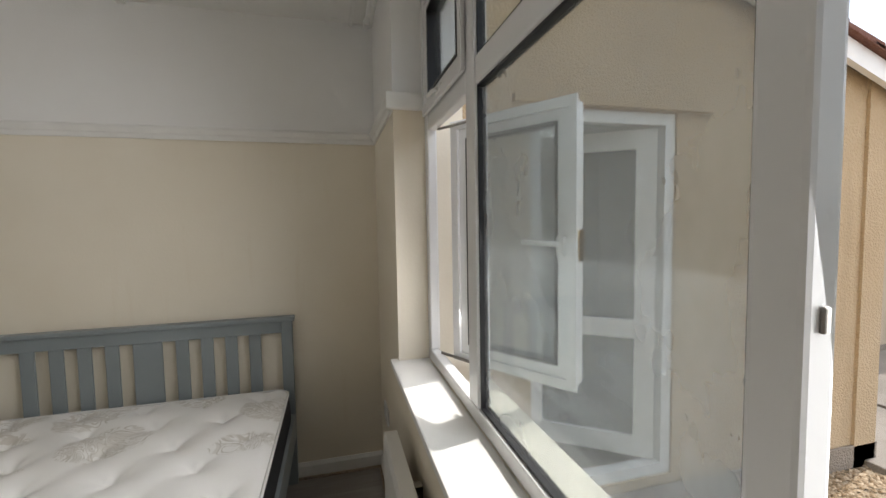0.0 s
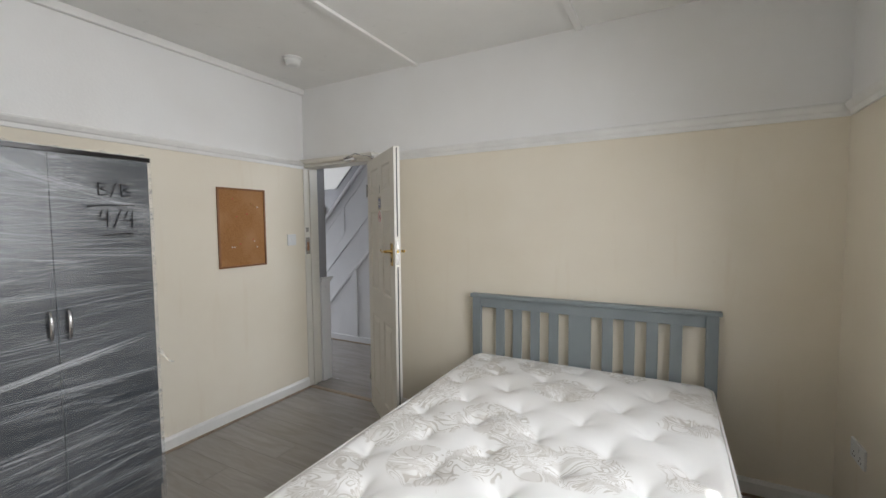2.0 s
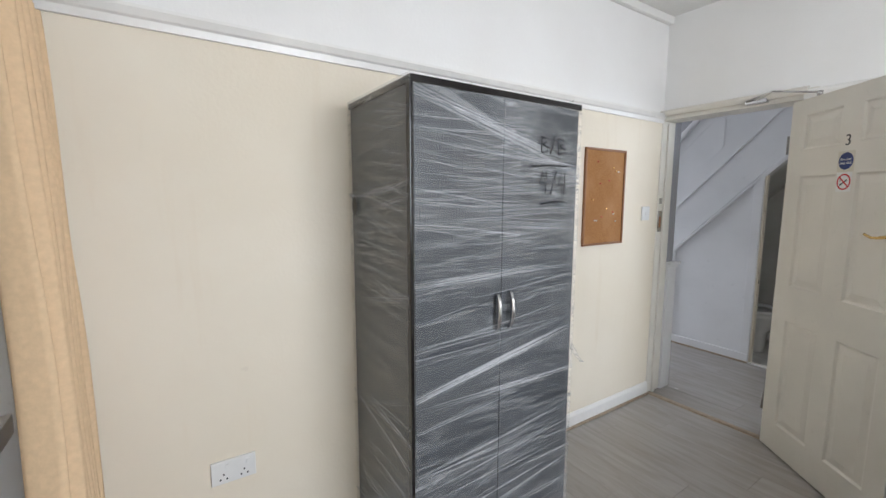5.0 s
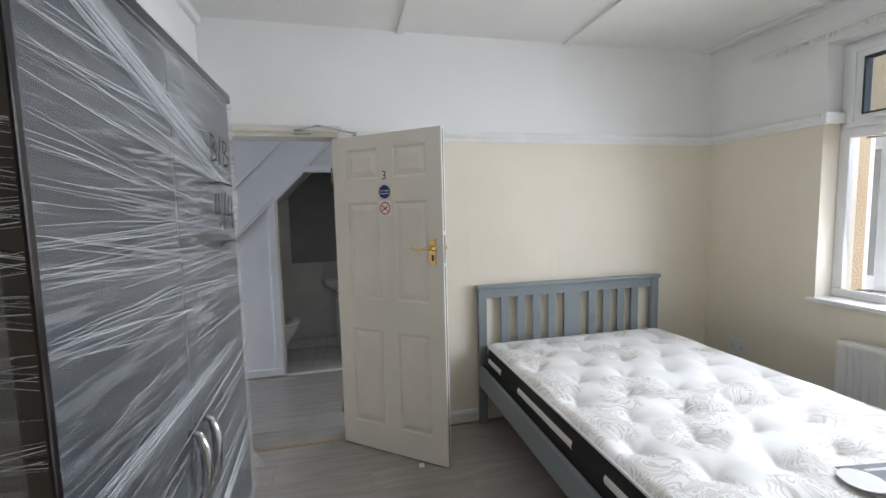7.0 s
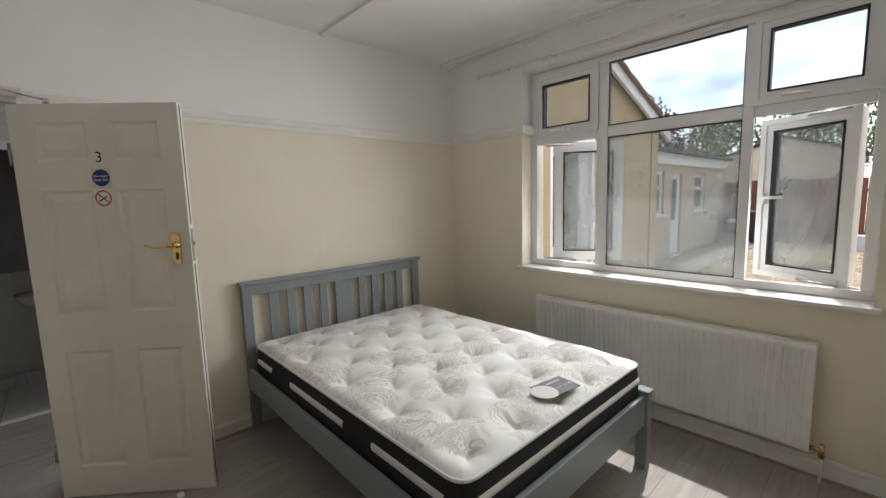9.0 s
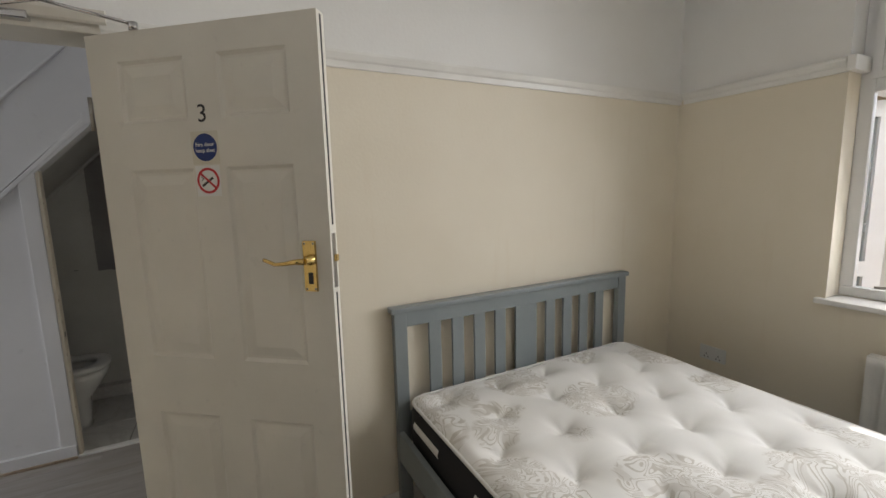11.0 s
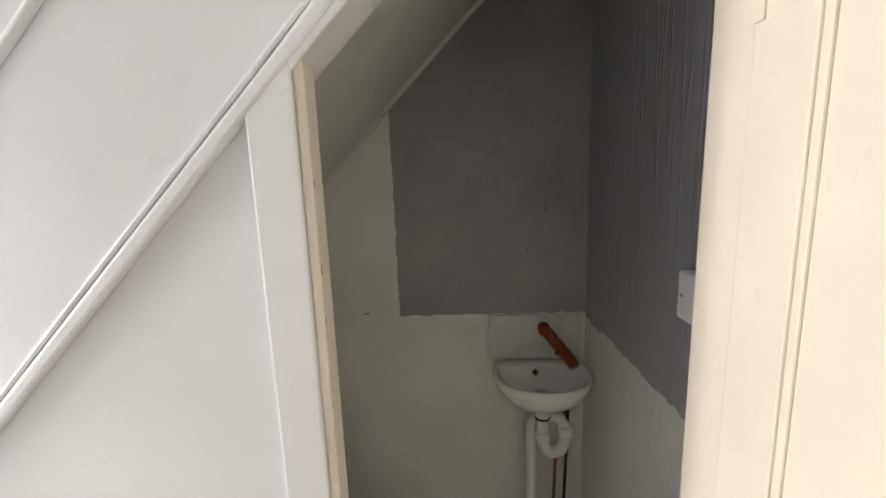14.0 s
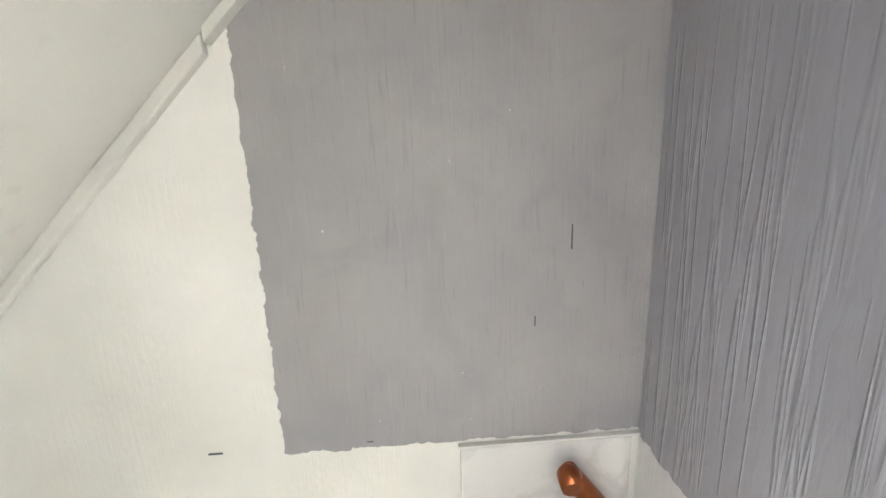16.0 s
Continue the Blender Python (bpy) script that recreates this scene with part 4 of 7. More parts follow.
socket("double_socket", W + 0.0, 1, -2.872, -2.72, 0.405, 0.495, "white plastic double wall socket above the skirting")
socket("double_socket", 0.0, -1, -0.372, -0.222, 0.425, 0.512, "white plastic double wall socket beside the bed")
sw = thing("light_switch", (W, -0.162, 1.31), "old white plastic light switch by the door", "light switch")
part("face_plate", bbox(W, W + 0.010, -0.207, -0.117, 1.312, 1.408, 0.003), PLAST, sw)
part("rocker", bbox(W + 0.009, W + 0.014, -0.168, -0.156, 1.348, 1.372, 0.001), PLAST, sw)
sd = thing("smoke_alarm", (-3.15, -0.535, H), "round white smoke alarm on the ceiling", "smoke alarm")
part("base", lathe(bmesh.new(), ((0.066, -0.012), (0.068, 0.0)), (-3.15, -0.535, H), 28), PLAST, sd)
part("cover", lathe(bmesh.new(), ((0.030, -0.052), (0.040, -0.050), (0.052, -0.036), (0.058, -0.020), (0.058, -0.012)), (-3.15, -0.535, H), 28), PLAST, sd)

# ---- bed ----
bed = thing("bed_frame", (-1.233, -1.0, 0), "grey painted slatted wooden double bed frame", "bed")
X0, X1 = -1.966, -0.500
for x in (X0 + 0.004, X1 - 0.064):
    part("headboard_post", bbox(x, x + 0.06, -0.058, -0.022, 0.0, 0.972, 0.004), BEDP, bed)
part("headboard_cap", bbox(X0 - 0.01, X1 + 0.01, -0.068, -0.012, 0.972, 0.998, 0.006), BEDP, bed)
part("headboard_rail", bbox(X0 + 0.064, X1 - 0.064, -0.052, -0.028, 0.905, 0.972, 0.003), BEDP, bed)
part("headboard_lower_rail", bbox(X0 + 0.064, X1 - 0.064, -0.052, -0.028, 0.36, 0.50, 0.003), BEDP, bed)
inner0, inner1 = X0 + 0.064, X1 - 0.064
mid = (inner0 + inner1) / 2
slats = [(mid - 0.068, mid + 0.068)]
for i in range(4):
    for sgn in (-1, 1):
        c = mid + sgn * (0.163 + i * 0.1215)
        slats.append((c - 0.031, c + 0.031))
for a, b in slats:
    part("headboard_slat", bbox(a, b, -0.047, -0.033, 0.50, 0.905, 0.003), BEDP, bed)
for x in (X0 + 0.004, X1 - 0.030):
    part("side_rail", bbox(x, x + 0.026, -1.965, -0.058, 0.285, 0.425, 0.004), BEDP, bed)
for x in (X0 + 0.004, X1 - 0.062):
    fp = part("foot_post", bbox(x, x + 0.058, -2.030, -1.968, 0.0, 0.425, 0.004), BEDP, bed)
    part("post_cap", bbox(x - 0.006, x + 0.064, -2.036, -1.962, 0.425, 0.440, 0.004), BEDP, fp)
part("foot_rail", bbox(X0 + 0.062, X1 - 0.062, -2.016, -1.990, 0.245, 0.415, 0.004), BEDP, bed)
for i in range(9):
    y = -0.16 - i * 0.215
    part("bed_slat", bbox(X0 + 0.032, X1 - 0.032, y - 0.035, y + 0.035, 0.318, 0.334, 0.002), RAWWOOD, bed)

# mattress: deep tufts on a staggered grid
MX0, MX1, MY0, MY1 = -1.915, -0.530, -1.975, -0.070
TUFTS = []
for r in range(9):
    y = MY1 - 0.11 - r * 0.212
    n = 5 if r % 2 == 0 else 4
    for c in range(n):
        TUFTS.append((MX0 + 0.13 + (c if n == 5 else c + 0.5) * 0.281, y))


def mattress_top(x, y):
    h = 0.598
    for tx, ty in TUFTS:
        d2 = (x - tx) ** 2 + (y - ty) ** 2
        if d2 < 0.05:
            d = math.sqrt(d2)
            fold = 1 + 0.14 * math.cos(4 * math.atan2(y - ty, x - tx) + 7 * tx + 5 * ty) * min(1.0, d / 0.03)
            h -= (0.046 * math.exp(-d / 0.048) + 0.010 * math.exp(-d2 / 0.012)) * fold
    h += 0.006 * noise.noise((x * 5, y * 5, 0.3))
    e = min(x - MX0, MX1 - x, y - MY0, MY1 - y)
    return h + 0.020 * (1 - max(0.0, 1 - e / 0.22) ** 2) - 0.020 * max(0.0, 1 - e / 0.05) ** 2


mat_t = thing("mattress", ((MX0 + MX1) / 2, (MY0 + MY1) / 2, 0.335), "bare tufted cream mattress with black and white sides", "mattress")
bm = bmesh.new()
NX, NY = 140, 190
rc = 0.07


def inset(x, y):
    """Rounds the mattress's corners in plan."""
    cx, cy = min(max(x, MX0 + rc), MX1 - rc), min(max(y, MY0 + rc), MY1 - rc)
    d = Vector((x - cx, y - cy))
    k = max(abs(d.x), abs(d.y))
    return (cx + d.x / d.length * k, cy + d.y / d.length * k) if d.length > 1e-6 and d.x and d.y else (x, y)


grid = []
for i in range(NX + 1):
    row = []
    for j in range(NY + 1):
        x, y = MX0 + (MX1 - MX0) * i / NX, MY0 + (MY1 - MY0) * j / NY
        px_, py_ = inset(x, y)
        row.append(bm.verts.new((px_, py_, mattress_top(x, y))))
    grid.append(row)
for i in range(NX):
    for j in range(NY):
        bm.faces.new((grid[i][j], grid[i + 1][j], grid[i + 1][j + 1], grid[i][j + 1])).smooth = True
part("top_panel", bm, DAMASK, mat_t, "cream damask tufted top")
edge = [(MX0 + (MX1 - MX0) * i / 40, MY0) for i in range(40)] + [(MX1, MY0 + (MY1 - MY0) * i / 50) for i in range(50)] + [(MX1 - (MX1 - MX0) * i / 40, MY1) for i in range(40)] + [(MX0, MY1 - (MY1 - MY0) * i / 50) for i in range(50)]
edge = [inset(*p) for p in edge]
loop = edge + edge[:1]
part("piping", tube(bmesh.new(), [(x, y, 0.577) for x, y in loop], 0.007, 8, False), WHITEF, mat_t, "white piped edge")
part("piping", tube(bmesh.new(), [(x, y, 0.345) for x, y in loop], 0.006, 8, False), WHITEF, mat_t, "white piped edge")


def side_band(z0, z1, pts, out, closed):
    """A strip of the border, bulging a little between its seams."""
    bm = bmesh.new()
    cx, cy = (MX0 + MX1) / 2, (MY0 + MY1) / 2
    rows = []
    for k in range(7):
        t = k / 6
        o = out + 0.010 * math.sin(math.pi * t)
        rows.append([bm.verts.new((x + (0 if abs(x - cx) < abs(MX1 - cx) - rc else math.copysign(o, x - cx)), y + (0 if abs(y - cy) < abs(MY1 - cy) - rc else math.copysign(o, y - cy)), z0 + (z1 - z0) * t)) for x, y in pts])
    n = len(pts)
    for a, b in zip(rows, rows[1:]):
        for j in range(n if closed else n - 1):
            bm.faces.new((a[j], a[(j + 1) % n], b[(j + 1) % n], b[j])).smooth = True
    return bm


part("border", side_band(0.345, 0.577, edge, 0.0, True), BLACKF, mat_t, "black knitted border")
west = [(MX0, MY0 + 0.08 + (MY1 - MY0 - 0.16) * i / 60) for i in range(61)]
foot = [inset(MX0 + (MX1 - MX0) * i / 60, MY0) for i in range(61)]
for a, b in ((0, 15), (23, 43), (52, 60)):
    part("white_band", side_band(0.466, 0.516, west[a:b + 1], 0.0045, False), WHITEF, mat_t, "white border strip")
part("white_band", side_band(0.470, 0.516, foot[2:-2], 0.0045, False), WHITEF, mat_t, "white border strip")
for tx, ty in TUFTS:
    part("tuft", tf(ring(0.003, 0.008, 0.003, pose(tx, ty, mattress_top(tx, ty) + 0.002, 20, 0, 0), 10), Matrix.Identity(4)), WHITEF, mat_t)
LABM = pose(-1.155, -1.845, 0.6165, 0, 0, -8)
lb = part("label", tf(bbox(-0.11, 0.09, -0.065, 0.065, 0, 0.003, 0.001), LABM), LABELG, mat_t, "dark grey stitched label with illegible print")
part("label_disc", tf(lathe(bmesh.new(), ((0.062, 0), (0.062, 0.003)), (0, 0, 0), 28), LABM @ pose(-0.095, -0.01, 0.0015)), WHITEF, lb)
part("label_print", tf(bbox(-0.035, 0.055, 0.028, 0.040, 0, 0.0042, 0), LABM), GREYPL, lb)
for i in range(7):
    part("label_print", tf(bbox(-0.02 + i * 0.014, -0.012 + i * 0.014, -0.03 + (i % 3) * 0.004, -0.012 - (i % 2) * 0.003, 0, 0.0042, 0), LABM), GREYPL, lb)

# ---- radiator ----
rad = thing("radiator", (-0.07, -1.82, 0.15), "long white ribbed panel radiator under the window", "radiator")
RY0, RY1 = -2.640, -1.000
bm = bmesh.new()
prof = []
n = 44
step = (RY1 - RY0 - 0.05) / n
for i in range(n):
    y = RY0 + 0.025 + i * step
    for f, d in ((0.0, 0.0), (0.18, 0.0), (0.32, 0.011), (0.78, 0.011), (0.92, 0.0)):
        prof.append((y + f * step, d))
prof = [(RY0, 0.0)] + prof + [(RY1, 0.0)]
zs = ((0.165, -0.004), (0.185, 0.0), (0.195, 1.0), (0.675, 1.0), (0.69, 0.0), (0.716, -0.003), (0.722, -0.012))
rows = [[bm.verts.new((-0.098 + (d * (k if k > 0 else 0)) - (k if k < 0 else 0), y, z)) for y, d in prof] for z, k in zs]
for a, b in zip(rows, rows[1:]):
    for j in range(len(prof) - 1):
        bm.faces.new((a[j], a[j + 1], b[j + 1], b[j])).smooth = True
part("front_panel", bm, TRIM, rad)
part("back_panel", bbox(-0.052, -0.044, RY0, RY1, 0.165, 0.722, 0.003), TRIM, rad)
part("top_grille", bbox(-0.094, -0.044, RY0, RY1, 0.715, 0.726, 0.004), TRIM, rad)
part("side_panel", bbox(-0.097, -0.044, RY0 - 0.003, RY0, 0.165, 0.724, 0.001), TRIM, rad)
part("side_panel", bbox(-0.097, -0.044, RY1, RY1 + 0.003, 0.165, 0.724, 0.001), TRIM, rad)
bm = tube(bmesh.new(), [(-0.07, RY0, 0.18), (-0.07, RY0 - 0.05, 0.18)], 0.012, 10)
tube(bm, [(-0.07, RY0 - 0.05, 0.14), (-0.07, RY0 - 0.05, 0.21)], 0.013, 10)
part("valve", bm, BRASS, rad, "tarnished brass valve")
part("pipe", tube(bmesh.new(), [(-0.07, RY0 - 0.05, 0.0), (-0.07, RY0 - 0.05, 0.15)], 0.0075, 10), TRIM, rad)
for y in (-1.25, -2.4):
    part("bracket", bbox(-0.045, 0.0, y - 0.015, y + 0.015, 0.25, 0.66, 0.002), STEEL, rad)
tr = struct("pipe_boxing", bbox(-0.032, -0.016, S, -0.9, 0.098, 0.118, 0.004), TRIM, "painted pipe run above the skirting", "trim")

# ---- wardrobe in stretch wrap ----
wd = thing("wardrobe", (-3.38, -1.92, 0), "dark grey two-door wardrobe still wrapped in clear film", "wardrobe")
FX, WY0, WY1 = -3.130, -2.300, -1.527
part("carcass", bbox(-3.635, FX - 0.02, WY0, WY1, 0.10, 1.815, 0.002), WARD, wd)
part("plinth", bbox(-3.60, FX - 0.02, WY0 + 0.004, WY1 - 0.004, 0.0, 0.10, 0.002), WARD, wd)
part("top_board", bbox(-3.638, FX + 0.006, WY0 - 0.008, WY1 + 0.008, 1.815, 1.838, 0.003), WARDE, wd)
part("edge_strip", bbox(FX - 0.012, FX + 0.013, WY0 - 0.0150, WY0 - 0.0030, 0.06, 1.815, 0.003), WARDE, wd, "black gloss edge")
for a, b, hy in ((WY0 + 0.008, -1.928, -1.955), (-1.924, WY1 - 0.002, -1.890)):
    dr = part("door", bbox(FX - 0.018, FX, a, b, 0.10, 1.813, 0.002), WARD, wd)
    part("handle", tube(bmesh.new(), [(FX, hy, 1.118), (FX + 0.018, hy, 1.112), (FX + 0.026, hy, 1.085), (FX + 0.028, hy, 1.045), (FX + 0.024, hy, 1.005), (FX + 0.014, hy, 0.985), (FX, hy, 0.980)], [0.006, 0.007, 0.009, 0.0095, 0.008, 0.006, 0.005], 10), CHROME, dr, "curved chrome bow handle")
for x in (-3.58, FX - 0.04):
    for y in (WY0 + 0.03, WY1 - 0.03):
        part("foot", bbox(x, x + 0.03, y - 0.015, y + 0.015, 0.0, 0.012, 0.002), BLACKM, wd)


def strokes(lines, r=0.0028):
    """Marker strokes on the wardrobe door: polylines of (y, z)."""
    bm = bmesh.new()
    for ln in lines:
        tube(bm, [(FX + 0.016, y, z) for y, z in ln], r, 5)
    for v in bm.verts:
        v.co.x = FX + 0.016 + (v.co.x - FX - 0.016) * 0.25
    return bm


def letter_b(y, z, w, h):
    return [[(y, z), (y, z + h)], [(y - 0.004, z + h), (y + w * 0.7, z + h * 0.95), (y + w * 0.8, z + h * 0.75), (y + w * 0.2, z + h * 0.52)], [(y + w * 0.2, z + h * 0.52), (y + w, z + h * 0.36), (y + w * 0.9, z + h * 0.1), (y, z)]]


def figure_4(y, z, w, h):
    return [[(y + w * 0.35, z + h), (y, z + h * 0.38), (y + w, z + h * 0.42)], [(y + w * 0.75, z + h), (y + w * 0.7, z - h * 0.05)]]


wr = part("marker_writing", strokes([[(-1.80, 1.583), (-1.70, 1.592), (-1.605, 1.590)]]), INK, wd, "black marker writing on the door")
part("marker_letters", strokes(letter_b(-1.752, 1.636, 0.036, 0.058) + [[(-1.705, 1.630), (-1.678, 1.700)]] + letter_b(-1.660, 1.634, 0.040, 0.060)), INK, wr, "letters B/B")
part("marker_letters", strokes(figure_4(-1.758, 1.490, 0.048, 0.075) + [[(-1.698, 1.482), (-1.665, 1.570)]] + figure_4(-1.655, 1.486, 0.050, 0.078)), INK, wr, "figures 4/4")
part("marker_stroke", strokes([[(-1.745, 1.444), (-1.68, 1.453), (-1.615, 1.452)]]), INK, wr)


def film_shell(face):
    """One side of the wrap, pleated outwards."""
    bm = bmesh.new()
    nu, nv = 60, 150
    rows = []
    for i in range(nu + 1):
        col = []
        for j in range(nv + 1):
            u, v = i / nu, j / nv
            z = 0.012 + v * 1.832
            if face == "front":
                p = Vector((0, WY0 - 0.012 + u * (WY1 - WY0 + 0.024), z))
                q = noise.noise((p.y * 2.0, z * 16 + p.y * 3.5, 1.0)) + 0.6 * noise.noise((p.y * 3.0, z * 26 - p.y * 9, 5.0))
                p.x = FX + 0.0045 + 0.0018 * max(0, q)
            elif face == "side":
                p = Vector((-3.637 + u * (FX + 3.637 + 0.005), 0, z))
                q = noise.noise((p.x * 2.0, z * 16 - p.x * 3.5, 2.0)) + 0.6 * noise.noise((p.x * 3.0, z * 24 + p.x * 8, 6.0))
                p.y = WY0 - 0.011 - 0.003 * max(0, q)
            else:
                p = Vector((-3.637 + u * (FX + 3.637 + 0.005), 0, z))
                q = noise.noise((p.x * 2.0, z * 16, 3.0))
                p.y = WY1 + 0.011 + 0.006 * max(0, q)
            col.append(bm.verts.new(p))
        rows.append(col)
    for i in range(nu):
        for j in range(nv):
            bm.faces.new((rows[i][j], rows[i + 1][j], rows[i + 1][j + 1], rows[i][j + 1])).smooth = True
    return bm


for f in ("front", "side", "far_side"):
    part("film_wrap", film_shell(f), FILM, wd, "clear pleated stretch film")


def creases(face, seed):
    """Taut gathers of the film: bundles of fine strands that fan out from the corners of the case."""
    random.seed(seed)
    bm = bmesh.new()
    wide = (WY1 - WY0) if face == "front" else (FX + 3.632)

    def at(u, z, lift):
        if face == "front":
            return (FX + 0.0105 + lift, WY0 - 0.004 + u * (wide + 0.008), z)
        return (-3.62 + u * wide, WY0 - 0.0195 - lift, z)

    runs = [(random.uniform(0.12, 1.80), None) for _ in range(34)] + [(random.uniform(1.32, 1.62), None) for _ in range(14)]
    runs += [(1.80, -0.20), (1.79, -0.22), (0.80, 0.13), (0.79, 0.15), (1.18, 0.03)] if face == "front" else [(1.52, 0.05), (0.80, 0.22), (1.14, 0.10)]
    for z0, fixed in runs:
        left = random.random() < (0.6 if face == "front" else 0.35)
        rise = random.uniform(-0.12, 0.05) if z0 > 1.25 else random.uniform(-0.03, 0.11)
        if face == "side":
            rise = random.uniform(-0.12, 0.08)
        reach = random.uniform(0.35, 1.0)
        open_ = random.uniform(0.01, 0.09)
        if fixed is not None:
            rise, left, reach, open_ = (fixed, True, 1.0, 0.03) if face == "front" else (fixed, False, 1.0, 0.03)
        for q in range(random.randint(4, 9) if fixed is None else 16):
            za = z0 + random.uniform(-0.012, 0.012)
            u0 = random.uniform(0.0, 0.35) if random.random() < 0.45 else 0.0
            u1 = min(1.0, u0 + reach * random.uniform(0.5, 1.0))
            slope = (rise if left else -rise) + random.uniform(-0.5, 0.5) * open_
            zb, zc = za + slope * u0, za + slope * u1
            if not (0.03 < zb < 1.82 and 0.03 < zc < 1.82):
                continue
            r = random.uniform(0.0004, 0.0011)
            us = (u0, u0 + (u1 - u0) * 0.35, u0 + (u1 - u0) * 0.7, u1)
            pts = [at(u if left else 1 - u, za + slope * u + random.uniform(-0.0025, 0.0025), random.uniform(0, 0.001)) for u in us]
            tube(bm, pts, [r * 0.4, r, r * 0.9, r * 0.3], 4, False)
    return bm


tear = bmesh.new()
bmesh.ops.create_circle(tear, cap_ends=True, segments=18, radius=0.034, matrix=pose(-3.560, WY0 - 0.0215, 1.435, 90, 0, 0) @ Matrix.Diagonal((0.75, 1.15, 1, 1)))
for v in tear.verts:
    v.co += Vector((0.007, 0, 0.007)) * noise.noise(v.co * 60)
part("film_tear", tear, WARDE, wd, "dark bare patch where the film is torn")
part("torn_edge", tube(bmesh.new(), [(-3.587, WY0 - 0.024, 1.468), (-3.570, WY0 - 0.028, 1.478), (-3.550, WY0 - 0.027, 1.470), (-3.537, WY0 - 0.024, 1.474)], [0.002, 0.007, 0.005, 0.002], 6), CREASE, wd)
part("film_crease", creases("front", 21), CREASE, wd, "taut pale creases of gathered film")
part("film_crease", creases("side", 22), CREASE, wd, "taut pale creases of gathered film")
bm = bmesh.new()
random.seed(7)
for k in range(9):
    y = WY0 + 0.05 + k * 0.085
    tube(bm, [(FX - 0.06, y, 1.840), (FX - 0.03 + random.uniform(-.03, .03), y + 0.03, 1.848 + random.uniform(0, .008)), (FX - 0.05, y + 0.07, 1.841)], 0.004, 5)
part("film_ruffle", bm, FILM, wd)
part("film_tail", tube(bmesh.new(), [(FX - 0.01, WY1 + 0.016, 0.83), (FX + 0.01, WY1 + 0.03, 0.79), (FX + 0.02, WY1 + 0.05, 0.76), (FX + 0.015, WY1 + 0.075, 0.75)], [0.012, 0.008, 0.005, 0.002], 6), FILM, wd)

# ---- alcove ----
trim("alcove_lintel", bbox(W, -2.62, S - 0.15, S + 0.018, 1.985, 2.045, 0.004), TRIM)
trim("alcove_post", bbox(W, W + 0.05, S - 0.06, S + 0.01, 0.0, 1.985, 0.004), TRIM)
struct("alcove_ceiling_board", bbox(W, -2.66, S - 0.5, S - 0.15, 2.02, 2.04, 0), WCW, "painted alcove top board", "ceiling")
sh = thing("alcove_shelf", (-3.15, S - 0.25, 0.83), "white painted deep shelf board in the alcove", "shelf")
part("shelf_board", bbox(W, -2.66, S - 0.5, S - 0.01, 0.832, 0.855, 0.003), TRIM, sh)
part("shelf_lip", bbox(W + 0.05, -2.66, S - 0.012, S + 0.004, 0.80, 0.858, 0.003), TRIM, sh)
part("scrap", bbox(-3.25, -3.19, S - 0.12, S - 0.10, 0.855, 0.858, 0), SIGNW, sh)
for z in (1.74, 1.43, 1.15):
    solo("shelf_batten", prism([(S - 0.5, z), (S - 0.07, z), (S - 0.055, z + 0.022), (S - 0.055, z + 0.04), (S - 0.5, z + 0.04)], "x", W, W + 0.02), TRIM, "white shelf batten fixed to the alcove side", "batten", "alcove battens")
hr = thing("hanging_rail", (-3.15, S - 0.19, 1.95), "steel hanging rail with a black end socket", "clothes rail")
part("rail", tube(bmesh.new(), [(W, S - 0.19, 1.955), (-2.66, S - 0.19, 1.955)], 0.0125, 14), STEEL, hr)
part("end_socket", tube(bmesh.new(), [(W, S - 0.19, 1.955), (W + 0.022, S - 0.19, 1.955)], 0.03, 18), BLACKM, hr)
cr_ = thing("curtain_pole", (-3.1, -3.22, 2.0), "black bent metal curtain pole across the alcove", "curtain pole")
part("pole", tube(bmesh.new(), [(-2.61, S, 2.0), (-2.612, -3.29, 2.0), (-2.625, -3.245, 2.0), (-2.67, -3.212, 2.0), (-2.75, -3.20, 2.0), (-3.2, -3.212, 2.0), (W, -3.228, 2.0)], 0.013, 12), BLACKM, cr_)
for i in range(9):
    part("curtain_ring", tf(ring(0.017, 0.020, 0.003, pose(-3.34 - i * 0.026, -3.219, 1.993, 0, 86 + i % 3 * 4, 0), 14), Matrix.Identity(4)), STEEL, cr_)
bm = bmesh.new()
rows = []
for k in range(41):
    v = k / 40
    z = 0.03 + (1.972 - 0.03) * v
    row = []
    for i in range(97):
        u = i / 96
        spread = 0.30 + 0.16 * (1 - v)
        x = -3.61 + u * spread
        a = 0.030 + 0.030 * (1 - v) ** 0.7
        y = -3.225 + a * math.sin(u * 2 * math.pi * 6 + 0.6 * math.sin(v * 3)) + 0.012 * noise.noise((u * 9, v * 3, 0)) + 0.04 * (1 - v) * u
        row.append(bm.verts.new((x, y, z)))
    rows.append(row)
for a, b in zip(rows, rows[1:]):
    for j in range(96):
        bm.faces.new((a[j], a[j + 1], b[j + 1], b[j])).smooth = True
cu_ = thing("curtain", (-3.48, -3.22, 0.03), "peach cloth curtain bunched against the wall", "curtain")
drape = part("drape", bm, CURT, cu_)
so = drape.modifiers.new("thick", "SOLIDIFY")
so.thickness = 0.003
hk = thing("wall_hook", (-2.295, S, 1.74), "small white plastic wall hook", "hook")
part("hook_plate", bbox(-2.31, -2.28, S, S + 0.005, 1.72, 1.765, 0.002), PLAST, hk)
part("hook_arm", tube(bmesh.new(), [(-2.295, S, 1.735), (-2.295, S + 0.02, 1.728), (-2.295, S + 0.025, 1.745)], 0.004, 6), PLAST, hk)

